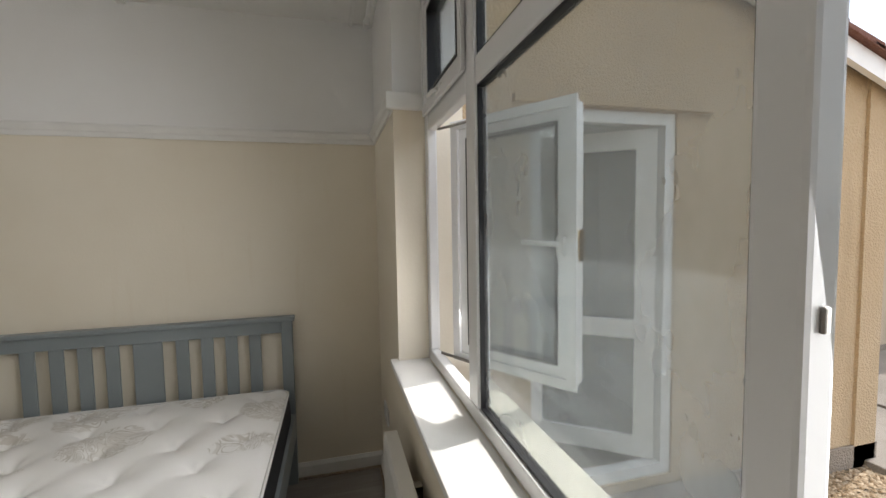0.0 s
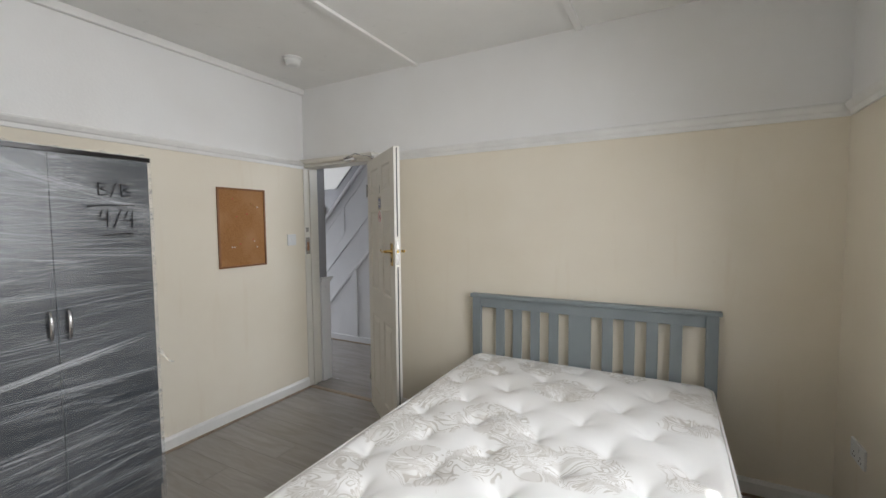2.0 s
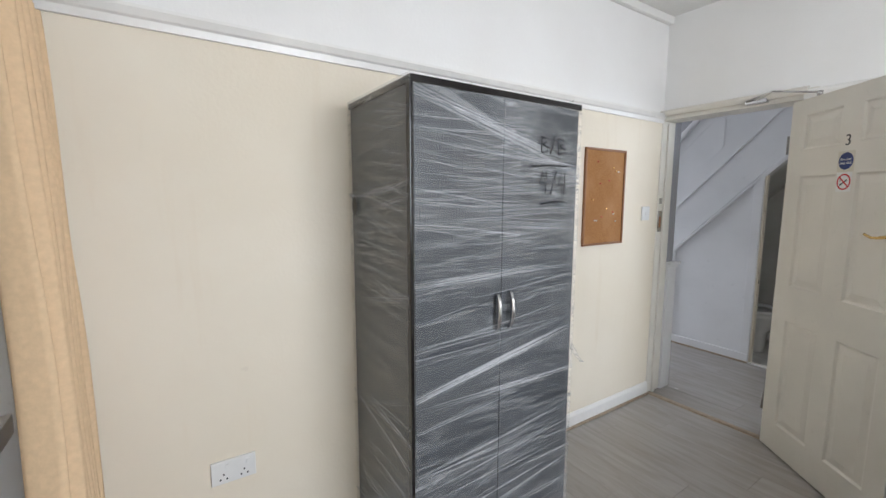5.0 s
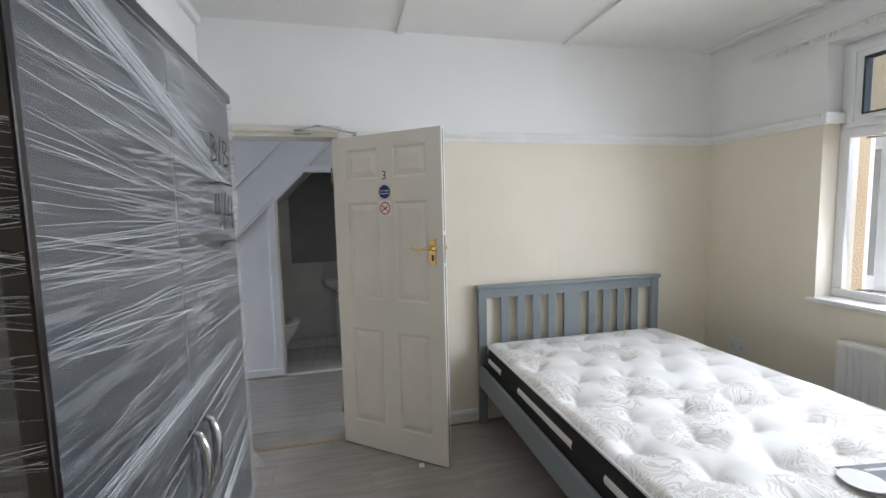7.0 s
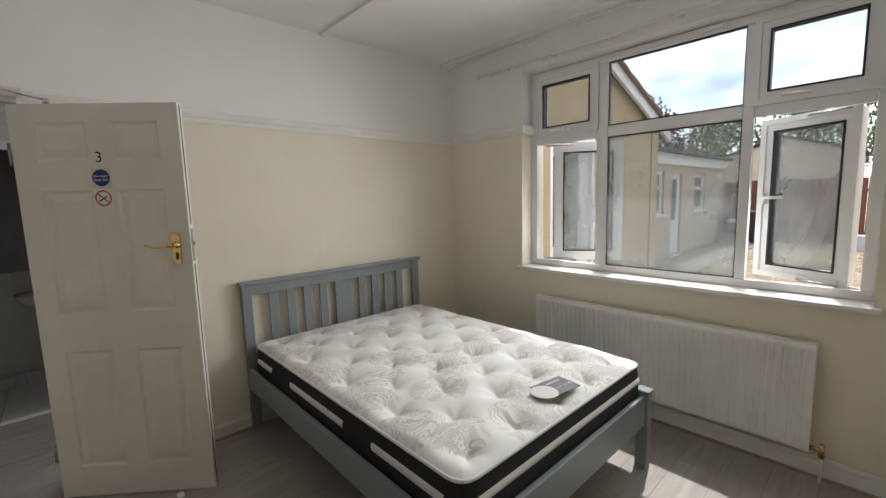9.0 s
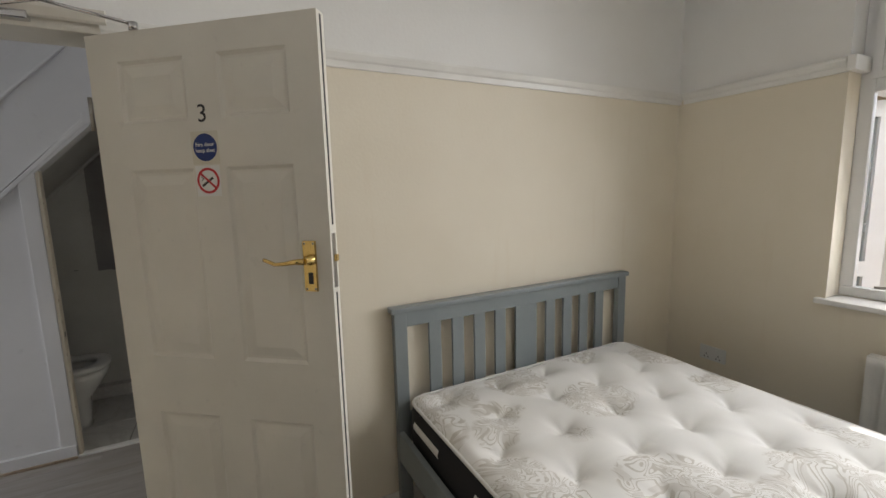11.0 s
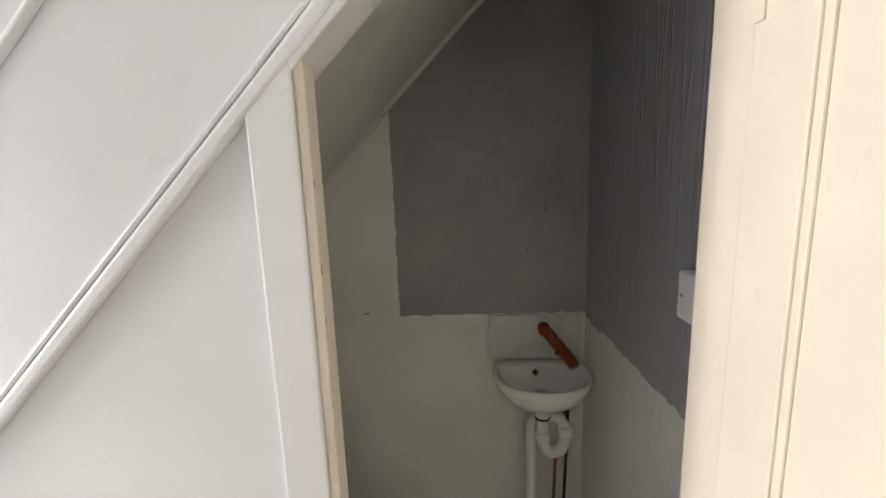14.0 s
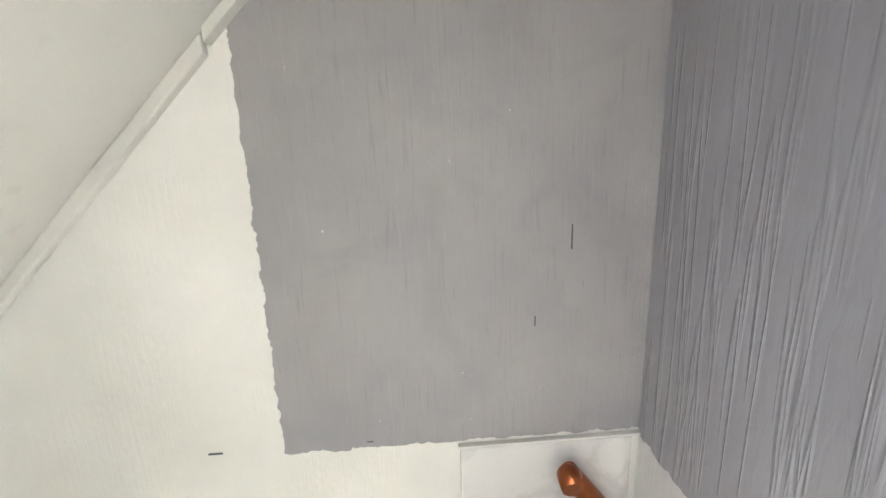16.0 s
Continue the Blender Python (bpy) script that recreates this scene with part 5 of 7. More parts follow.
# ---- hall, stairs and cloakroom ----
HT = 2.66
struct("wall_hall_west", pierced("x", -7.3, -7.0, (0.25, 2.4), (0, HT), [(0.42, 1.24, -1, 2.12)]), GREYRIB, "grey papered hall end wall")
# unseen front door, assumed so that light can enter the hall's west end
fd = thing("door_3", (-7.1, 0.83, 0), "assumed, unseen white front door with a tall frosted glass pane", "door", "", "structure")
fdl = part("leaf", pierced("x", -7.14, -7.09, (0.42, 1.24), (0.0, 2.12), [(0.52, 1.14, 0.30, 2.0)]), TRIM, fd)
fdp = part("pane", bbox(-7.118, -7.112, 0.515, 1.145, 0.295, 2.005, 0), pane_glass("frosted_door_glass", 0.35, 0.2), fdl)
fdp.visible_shadow = False
part("handle", tube(bmesh.new(), [(-7.09, 1.19, 1.0), (-7.05, 1.19, 1.0), (-7.05, 1.10, 1.0)], 0.009, 10), CHROME, fdl)
OCT = [(-5.83 + 0.30 * math.cos(math.pi / 8 + k * math.pi / 4), 1.63 + 0.30 * math.sin(math.pi / 8 + k * math.pi / 4)) for k in range(8)]
struct("wall_hall_north", pierced("y", 2.22, 2.42, (-7.3, -2.62), (0, HT), [(-6.04, -5.62, 1.42, 1.84)]), GREYRIB, "grey ribbed wallpaper beside the stairs")
struct("wall_hall_north_white", prism([(-7.0, 2.09), (-5.33, 2.09), (-4.75, HT), (-7.0, HT)], "y", 2.212, 2.222), CEIL, "white upper wall above the raking dado rail")
struct("hall_rail", prism([(-7.0, 2.045), (-5.31, 2.045), (-4.70, HT - 0.01), (-4.76, HT - 0.01), (-5.34, 2.09), (-7.0, 2.09)], "y", 2.200, 2.213), TRIM, "white moulded dado rail following the stairs", "trim")
ow = thing("window_2", (-5.83, 2.2, 1.35), "round leaded stained-glass hall window in a white octagonal frame", "window", "", "structure")
bm = bmesh.new()
rin = [(-5.83 + 0.20 * math.cos(2 * math.pi * k / 32), 1.63 + 0.20 * math.sin(2 * math.pi * k / 32)) for k in range(32)]
vo = [[bm.verts.new((x, y, z)) for x, z in [OCT[int(k / 4) % 8] if k % 4 == 0 else tuple(OCT[k // 4 % 8][i] + (OCT[(k // 4 + 1) % 8][i] - OCT[k // 4 % 8][i]) * (k % 4) / 4 for i in (0, 1)) for k in range(32)]] for y in (2.17, 2.219)]
shift = 2
vi = [[bm.verts.new((rin[(k + shift) % 32][0], y, rin[(k + shift) % 32][1])) for k in range(32)] for y in (2.175, 2.219)]
for k in range(32):
    q = (k + 1) % 32
    bm.faces.new((vo[0][k], vo[0][q], vi[0][q], vi[0][k]))
    bm.faces.new((vo[0][k], vo[0][q], vo[1][q], vo[1][k]))
    bm.faces.new((vi[0][k], vi[0][q], vi[1][q], vi[1][k]))
    bm.faces.new((vo[1][k], vo[1][q], vi[1][q], vi[1][k]))
part("window_frame", bm, TRIM, ow)
FROST = Nodes("frosted_leaded_glass", 0.3)
FROST.color((0.85, 0.87, 0.87))
FROST.b.inputs["Transmission Weight"].default_value = 1.0
FROST.b.inputs["IOR"].default_value = 1.1
pn = part("pane", tf(disc(0.22, 0.006, Matrix.Identity(4)), pose(-5.83, 2.225, 1.63, 90, 0, 0)), FROST.m, ow)
pn.visible_shadow = False
for a in (0.08, 0.14, 0.195):
    part("lead_came", tf(ring(a - 0.003, a + 0.003, 0.008, Matrix.Identity(4), 32), pose(-5.83, 2.224, 1.63, 90, 0, 0)), BLACKM, ow)
for k in range(6):
    c, s = math.cos(k * math.pi / 3), math.sin(k * math.pi / 3)
    part("lead_came", tube(bmesh.new(), [(-5.83 + 0.02 * c, 2.218, 1.63 + 0.02 * s), (-5.83 + 0.2 * c, 2.218, 1.63 + 0.2 * s)], 0.003, 6), BLACKM, ow)
part("coloured_glass", tf(bbox(-0.09, 0.07, -0.018, 0.012, 0, 0.004, 0.002), pose(-5.75, 2.216, 1.58, 90, 25, 0)), ORANGE, ow, "orange stained glass")
part("coloured_glass", tf(bbox(-0.03, 0.03, -0.02, 0.02, 0, 0.004, 0.002), pose(-5.87, 2.216, 1.65, 90, -20, 0)), GREEN, ow, "green stained glass")
struct("ceiling_hall", bbox(-7.3, -2.62, 0.25, 2.42, HT, HT + 0.1, 0), CEIL, "white hall ceiling", "ceiling")

# stair side: boarded string, solid balustrade and spandrel, all parallel to the stairs
PY = 1.31
K = 1.022


def L1(x):
    return 0.917 + K * (x + 4.2)


st = thing("staircase", (-4.2, 1.8, 0), "white panelled staircase with a solid boarded side", "staircase", "", "structure")


def slope_strip(x0, x1, d0, d1, y0, y1, w=0.004):
    """A strip parallel to the stairs, d0 to d1 above the string's lower edge, cut off under the ceiling."""
    top = HT - 0.004

    def reach(d):
        return min(x1, -4.2 + (top - d - 0.917) / K)
    a, b = reach(d0), reach(d1)
    poly = [(x0, L1(x0) + d0), (a, L1(a) + d0)]
    if a > b + 1e-4:
        if a >= x1 - 1e-4:
            poly.append((a, top))
    poly += [(b, L1(b) + d1), (x0, L1(x0) + d1)]
    return prism(poly, "y", y0, y1, w)


XA, XB = -5.15, -2.62
part("string_board", slope_strip(XA, XB, 0.0, 1.13, PY + 0.012, PY + 0.03, 0), HALLW, st)
part("string_face", slope_strip(XA, XB, 0.040, 0.432, PY + 0.005, PY + 0.013, 0.002), HALLW, st)
part("string_moulding", slope_strip(XA, XB, -0.012, 0.022, PY - 0.006, PY + 0.014, 0.006), HALLW, st)
part("string_moulding", slope_strip(XA, XB, 0.026, 0.040, PY - 0.003, PY + 0.014, 0.004), HALLW, st)
part("string_bead", slope_strip(XA, XB, 0.432, 0.458, PY - 0.003, PY + 0.014, 0.007), HALLW, st)
part("panel_rail", slope_strip(XA, XB, 0.458, 0.607, PY + 0.0075, PY + 0.013, 0.003), HALLW, st)
part("panel_rail", slope_strip(XA, XB, 0.955, 1.10, PY + 0.0075, PY + 0.013, 0.003), HALLW, st)
part("capping", slope_strip(XA, XB, 1.09, 1.16, PY - 0.016, PY + 0.06, 0.010), HALLW, st)
for x in (-4.964, -4.417, -3.87, -3.323):
    part("panel_stile", prism([(x - 0.061, L1(x - 0.061) + 0.607), (x + 0.061, L1(x + 0.061) + 0.607), (x + 0.061, min(HT - 0.01, L1(x + 0.061) + 0.955)), (x - 0.061, min(HT - 0.01, L1(x - 0.061) + 0.955))], "y", PY + 0.0075, PY + 0.013, 0.003), HALLW, st)
for i in range(9):
    x = -4.95 + i * 0.215
    part("step", bbox(x, x + 0.24, PY + 0.03, 2.21, 1.745 + x + 0.24 + 3.48, 1.745 + x + 0.24 + 3.48 + 0.17, 0.004), RAWWOOD, st)
sp = thing("spandrel_panelling", (-4.3, PY, 0), "white gloss panelling under the stairs", "panelling", "", "structure")
part("spandrel_board", prism([(-5.18, 0.0), (-3.462, 0.0), (-3.462, L1(-3.462)), (-5.18, L1(-5.18))], "y", PY + 0.012, PY + 0.03), HALLW, sp)
part("stile", prism([(-4.262, 0.075), (-4.168, 0.075), (-4.168, L1(-4.168)), (-4.262, L1(-4.262))], "y", PY - 0.004, PY + 0.013, 0.004), HALLW, sp)
part("stile", prism([(-3.535, 0.0), (-3.462, 0.0), (-3.462, L1(-3.462) - 0.0), (-3.535, L1(-3.535))], "y", PY - 0.004, PY + 0.013, 0.004), HALLW, sp)
part("plinth_board", bbox(-5.15, -3.462, PY - 0.012, PY + 0.013, 0.0, 0.078, 0.004), HALLW, sp)
part("beading", bbox(-5.15, -3.462, PY - 0.026, PY - 0.013, 0.0, 0.014, 0.003), RAWWOOD, sp)
fr = thing("cloakroom_door_frame", (-3.14, PY, 0), "worn cream and white painted frame with a sloping corner", "door frame", "", "structure")
part("jamb", bbox(-3.462, -3.445, PY, PY + 0.050, 0.0, 1.66, 0.005), CREAMG, fr, "cream jamb with chipped paint")
random.seed(31)
for k in range(9):
    z = 0.35 + k * 0.145 + random.uniform(-0.05, 0.05)
    h = random.uniform(0.008, 0.03)
    part("paint_chip", bbox(-3.4456, -3.4444, PY + 0.003, PY + 0.003 + random.uniform(0.002, 0.004), z, z + h, 0), RAWWOOD, fr, "bare wood where the paint has chipped")
part("sloping_head", prism([(-3.462, 1.645), (-3.205, 1.90), (-3.195, 1.918), (-3.225, 1.95), (-3.475, 1.68)], "y", PY - 0.004, PY + 0.09, 0.003), HALLW, fr)
part("head", bbox(-3.23, -2.76, PY - 0.012, PY + 0.07, 1.916, 1.972, 0.004), HALLW, fr)
part("jamb", bbox(-2.835, -2.79, PY - 0.02, PY + 0.08, 0.0, 1.916, 0.004), CREAMG, fr)
part("post", bbox(-2.79, -2.568, PY - 0.03, PY + 0.11, 0.0, HT, 0.006), HALLW, fr, "white corner post")
part("overhead_board", prism([(-3.20, 1.972), (-2.79, 1.972), (-2.79, L1(-2.79) + 0.0), (-3.20, L1(-3.20) + 0.02)], "y", PY + 0.005, PY + 0.02), WCW, fr)
for z in (1.232, 1.276):
    part("keep_slot", bbox(-2.622, -2.608, PY - 0.0312, PY - 0.029, z - 0.012, z + 0.012, 0), INK, fr)
part("latch_keep", bbox(-3.464, -3.4435, PY + 0.01, PY + 0.03, 0.725, 0.755, 0.001), STEEL, fr)
part("sill_strip", bbox(-3.462, -2.83, PY - 0.015, PY + 0.03, 0.0, 0.012, 0.003), TRIM, fr)
wire = tube(bmesh.new(), [(-2.80, PY - 0.035, 2.05), (-2.84, PY - 0.05, 2.04), (-2.87, PY - 0.05, 2.07), (-2.86, PY - 0.045, 2.13), (-2.82, PY - 0.035, 2.16)], 0.0025, 6)
part("loose_wire", wire, SEAL, fr, "loose black wire")

# cloakroom door, folded out square into the hall
wdm = Matrix.Translation((-2.832, PY - 0.022, 0.012)) @ Matrix.Rotation(radians(-89.0), 4, "Z")
cd = thing("door_2", (-2.832, PY - 0.02, 0.012), "cream gloss panelled understairs door with a clipped corner, open", "door")
CW, CH = 0.615, 1.90
outl = [(0, 0), (CW, 0), (CW, CH - 0.255), (CW - 0.245, CH), (0, CH)]
bm = prism(outl, "y", 0.0, 0.036, 0.003)
lf = part("leaf", tf(bm, wdm), CREAMG, cd)
for side, y0, y1 in ((0, -0.008, 0.001), (1, 0.035, 0.044)):
    for poly in ([(0, 0), (0.10, 0), (0.10, CH), (0, CH)], [(CW - 0.10, 0), (CW, 0), (CW, CH - 0.255), (CW - 0.10, CH - 0.150)], [(0.255, 0.80), (0.345, 0.80), (0.345, CH - 0.10), (0.255, CH - 0.10)], [(0.10, 0), (CW - 0.10, 0), (CW - 0.10, 0.20), (0.10, 0.20)], [(0.10, 0.64), (CW - 0.10, 0.64), (CW - 0.10, 0.80), (0.10, 0.80)], [(0.10, CH - 0.11), (CW - 0.255, CH - 0.11), (CW - 0.255, CH), (0.10, CH)], [(CW - 0.255, CH - 0.11), (CW - 0.10, CH - 0.262), (CW - 0.10, CH - 0.150), (CW - 0.245, CH)]):
        part("framing", tf(prism(poly, "y", y0, y1, 0.003), wdm), CREAMG, lf)
    for a, b, c, d in ((0.10, 0.255, 0.80, CH - 0.11), (0.345, CW - 0.10, 0.80, CH - 0.268), (0.10, CW - 0.10, 0.20, 0.64)):
        for u0, u1, v0, v1 in ((a, a + 0.014, c, d), (b - 0.014, b, c, d), (a + 0.014, b - 0.014, c, c + 0.014), (a + 0.014, b - 0.014, d - 0.014, d)):
            part("bead", tf(bbox(u0, u1, min(y0, y1) + (0.003 if side == 0 else -0.0), max(y0, y1) - (0.0 if side == 0 else 0.003), v0, v1, 0.003), wdm), CREAMG, lf)
part("latch", tf(bbox(CW - 0.06, CW - 0.01, -0.022, -0.008, 0.70, 0.73, 0.003), wdm), STEEL, lf, "small steel latch")
for z in (1.66, 0.25):
    part("hinge", tf(bbox(-0.004, 0.02, -0.012, -0.007, z, z + 0.07, 0.001), wdm), CREAMG, lf)

# cloakroom shell
struct("wall_cloakroom_back", pierced("y", 2.21, 2.2195, (-4.02, -2.62), (0, 2.4), []), WCB, "white wall with a hand-cut grey painted field")
struct("wall_cloakroom_side", pierced("x", -2.755, -2.62, (PY + 0.11, 2.2095), (0, HT), []), WCS, "grey ribbed paper over a white lower wall")
struct("wall_cloakroom_low", bbox(-4.06, -4.02, PY + 0.03, 2.21, 0, 1.20, 0), WCW, "low white wall under the stairs")


def soffit(x):
    return 1.723 + 1.0 * (x + 3.48)


struct("cloakroom_soffit", prism([(-4.06, soffit(-4.06)), (-2.755, soffit(-2.755)), (-2.755, soffit(-2.755) + 0.02), (-4.06, soffit(-4.06) + 0.02)], "y", PY + 0.031, 2.2095), WCW, "white boarded sloping ceiling under the stairs", "ceiling")
struct("soffit_batten", prism([(-4.02, soffit(-4.02) - 0.030), (-3.49, soffit(-3.49) - 0.030), (-3.49, soffit(-3.49)), (-4.02, soffit(-4.02))], "y", 2.188, 2.2095, 0.004), WCW, "white batten along the slope", "trim")
struct("soffit_batten_upper", prism([(-3.485, soffit(-3.485) - 0.022), (-2.756, soffit(-2.756) - 0.022), (-2.756, soffit(-2.756)), (-3.485, soffit(-3.485))], "y", 2.182, 2.2095, 0.003), WCW, "white batten along the slope", "trim")
for x0, x1 in ((-4.0, -3.12), (-3.115, -3.0)):
    struct("skirting_tile", bbox(x0, x1, 2.125, 2.209, 0.006, 0.095, 0.002), TILE, "marbled tile skirting", "skirting")
struct("skirting_tile_side", bbox(-2.772, -2.7555, PY + 0.12, 2.12, 0.006, 0.085, 0.002), TILE, "marbled tile skirting", "skirting")
for k, (x0, x1, z0, z1) in enumerate(((-3.598, -3.572, 0.9835, 0.987), (-3.3, -3.288, 0.985, 0.987), (-2.909, -2.9065, 1.35, 1.395), (-2.974, -2.972, 1.205, 1.225))):
    struct("wall_crack_%d" % (k + 1), bbox(x0, x1, 2.2085, 2.2105, z0, z1, 0.0), LABELG, "short dark crack in the plaster", "crack")

# basin, tap and waste
bs = thing("wash_basin", (-2.94, 2.08, 0.69), "small white ceramic cloakroom wash basin on the wall", "basin")
BX, BACK = -2.943, 2.198


def rim(half, front, back, z, n=48, m=2.35):
    """A rounded D in plan: a full curve to the front, a flatter one to the wall."""
    cy = BACK - 0.105
    out = []
    for k in range(n):
        a = 2 * math.pi * k / n
        c, s_ = math.cos(a), math.sin(a)
        e = 2 / (m if s_ < 0 else 5.0)
        x = BX + half * math.copysign(abs(c) ** e, c)
        y = cy + (front if s_ < 0 else back) * math.copysign(abs(s_) ** e, s_)
        out.append((x, y, z))
    return out


def bowl_skin(rows):
    bm = bmesh.new()
    vs = [[bm.verts.new(p) for p in r] for r in rows]
    n = len(rows[0])
    for a, b in zip(vs, vs[1:]):
        for k in range(n):
            bm.faces.new((a[k], a[(k + 1) % n], b[(k + 1) % n], b[k])).smooth = True
    bm.faces.new(vs[0])
    bm.faces.new(vs[-1])
    return bm


part("bowl", bowl_skin([rim(0.045, 0.05, 0.10, 0.672), rim(0.075, 0.075, 0.103, 0.678), rim(0.118, 0.112, 0.104, 0.700), rim(0.150, 0.140, 0.104, 0.733), rim(0.167, 0.155, 0.104, 0.765), rim(0.172, 0.160, 0.104, 0.784), rim(0.170, 0.158, 0.104, 0.791), rim(0.164, 0.152, 0.100, 0.794), rim(0.157, 0.145, 0.062, 0.791), rim(0.152, 0.139, 0.056, 0.782), rim(0.136, 0.120, 0.046, 0.752), rim(0.098, 0.083, 0.030, 0.722), rim(0.05, 0.045, 0.02, 0.711), rim(0.012, 0.012, 0.010, 0.708)]), CERAM, bs)
part("overflow", tf(ring(0.010, 0.017, 0.004, Matrix.Identity(4), 20), pose(-2.958, 2.141, 0.767, 72, 0, 0)), CHROME, bs, "chrome overflow ring")
part("overflow_hole", tf(disc(0.011, 0.002, Matrix.Identity(4), 20), pose(-2.958, 2.1405, 0.767, 72, 0, 0)), SEAL, bs)
part("plug_hole", disc(0.022, 0.004, pose(-2.945, 2.09, 0.709)), CHROME, bs)
tp = thing("basin_tap", (-2.81, 2.15, 0.795), "brushed copper bottle-shaped tap leaning over the basin", "tap")
A, B_ = Vector((-2.815, 2.145, 0.793)), Vector((-2.925, 2.150, 0.935))
part("tap_body", tube(bmesh.new(), [A, A.lerp(B_, 0.02), A.lerp(B_, 0.9), B_], [0.019, 0.0215, 0.0215, 0.021], 24), COPPER, tp)
part("tap_spout", tube(bmesh.new(), [A.lerp(B_, 0.93), B_ + Vector((-0.004, -0.02, 0.008)), B_ + Vector((-0.006, -0.045, 0.0))], [0.021, 0.022, 0.019], 20), COPPER, tp)
part("tap_lever", tube(bmesh.new(), [A.lerp(B_, 0.42) + Vector((-0.012, -0.015, 0)), A.lerp(B_, 0.42) + Vector((-0.024, -0.028, -0.006))], 0.007, 10), COPPER, tp)
part("tap_base", tube(bmesh.new(), [A + Vector((0, 0, 0.0)), A + Vector((0.004, 0, -0.008))], 0.024, 20), CHROME, tp, "chrome base ring")
struct("splashback_tile", bbox(-3.12, -2.775, 2.198, 2.2095, 0.796, 0.962, 0.002), SPLASH, "marbled splashback tile", "tile")
struct("splashback_bead", bbox(-3.124, -2.757, 2.197, 2.209, 0.963, 0.968, 0.001), WCW, "white sealant bead", "trim")
ws = thing("basin_waste", (-2.95, 2.1, 0.0), "white plastic bottle-neck trap and waste pipe", "waste pipe")
part("waste_nut", lathe(bmesh.new(), ((0.026, 0.64), (0.030, 0.65), (0.030, 0.672), (0.020, 0.695)), (-2.945, 2.06, 0), 18), PLAST, ws)
part("waste_seal", lathe(bmesh.new(), ((0.027, 0.632), (0.028, 0.640)), (-2.945, 2.06, 0), 18), SEAL, ws)
part("trap", tube(bmesh.new(), [(-2.945, 2.06, 0.64), (-2.945, 2.06, 0.54), (-2.935, 2.06, 0.51), (-2.915, 2.065, 0.490), (-2.878, 2.07, 0.495), (-2.860, 2.075, 0.53), (-2.860, 2.08, 0.58), (-2.878, 2.09, 0.615), (-2.92, 2.10, 0.62), (-2.955, 2.11, 0.615), (-2.972, 2.12, 0.58), (-2.972, 2.12, 0.1), (-2.972, 2.12, 0.006)], 0.021, 14), PLAST, ws)
for x, z in ((-2.945, 0.545), (-2.860, 0.56)):
    part("union_nut", lathe(bmesh.new(), ((0.026, z), (0.028, z + 0.006), (0.028, z + 0.026), (0.026, z + 0.032)), (x, 2.065, 0), 14), PLAST, ws)
sp_ = thing("supply_pipes", (-2.84, 2.14, 0), "dark tarnished copper supply pipes with an isolating valve", "pipe")
for k, x in enumerate((-2.875, -2.835)):
    part("pipe", tube(bmesh.new(), [(x - 0.012, 2.15, 0.05), (x, 2.15, 0.42), (-2.845 + 0.012 * k, 2.155, 0.47), (-2.835 + 0.008 * k, 2.16, 0.70)], 0.0065, 8), (OAKF, BLACKM)[k], sp_)
part("valve", tube(bmesh.new(), [(-2.845, 2.15, 0.43), (-2.845, 2.15, 0.49)], 0.012, 10), STEEL, sp_)
bp = thing("toilet_brush_holder", (-2.86, 2.10, 0), "black plastic brush holder in the corner", "brush holder")
part("holder", prism([(-2.925, 0.006), (-2.79, 0.006), (-2.785, 0.115), (-2.80, 0.13), (-2.85, 0.105), (-2.90, 0.12), (-2.93, 0.10)], "y", 2.06, 2.118, 0.006), BLACKM, bp)

# toilet: faces across the cloakroom
tl = thing("toilet", (-3.62, 1.715, 0.0), "white ceramic toilet with a raised-rim seat", "toilet")
TX, TY = -3.605, 1.715


def oval(z, rx, ry, cx=TX, n=36, m=3.0):
    out = []
    for k in range(n):
        a = 2 * math.pi * k / n
        c, s = math.cos(a), math.sin(a)
        out.append((cx + rx * math.copysign(abs(c) ** (2 / m), c), TY + ry * math.copysign(abs(s) ** (2 / m), s), z))
    return out


def skin(rows, close=True):
    bm = bmesh.new()
    vs = [[bm.verts.new(p) for p in r] for r in rows]
    n = len(rows[0])
    for a, b in zip(vs, vs[1:]):
        for k in range(n):
            bm.faces.new((a[k], a[(k + 1) % n], b[(k + 1) % n], b[k])).smooth = True
    bm.faces.new(list(reversed(vs[0])))
    if close:
        bm.faces.new(vs[-1])
    return bm


part("pan", skin([oval(0.008, 0.17, 0.095, TX - 0.05), oval(0.05, 0.165, 0.092, TX - 0.05), oval(0.20, 0.175, 0.10, TX - 0.045), oval(0.29, 0.215, 0.145, TX - 0.015), oval(0.36, 0.240, 0.175), oval(0.40, 0.248, 0.182), oval(0.405, 0.235, 0.170), oval(0.395, 0.185, 0.122), oval(0.33, 0.165, 0.11), oval(0.20, 0.09, 0.07)]), CERAM, tl)
bm = bmesh.new()
rr = [[bm.verts.new(p) for p in oval(z, rx, ry)] for z, rx, ry in ((0.407, 0.252, 0.190), (0.428, 0.254, 0.192), (0.438, 0.244, 0.182), (0.438, 0.190, 0.125), (0.430, 0.180, 0.116), (0.407, 0.180, 0.116))]
for a, b in zip(rr, rr[1:] + rr[:1]):
    for k in range(36):
        bm.faces.new((a[k], a[(k + 1) % 36], b[(k + 1) % 36], b[k])).smooth = True
part("seat", bm, PLAST, tl)
part("cistern", bbox(-3.99, -3.845, TY - 0.18, TY + 0.18, 0.40, 0.76, 0.012), CERAM, tl)
part("outlet_box", bbox(-3.99, -3.80, TY - 0.10, TY + 0.10, 0.008, 0.40, 0.010), CERAM, tl)
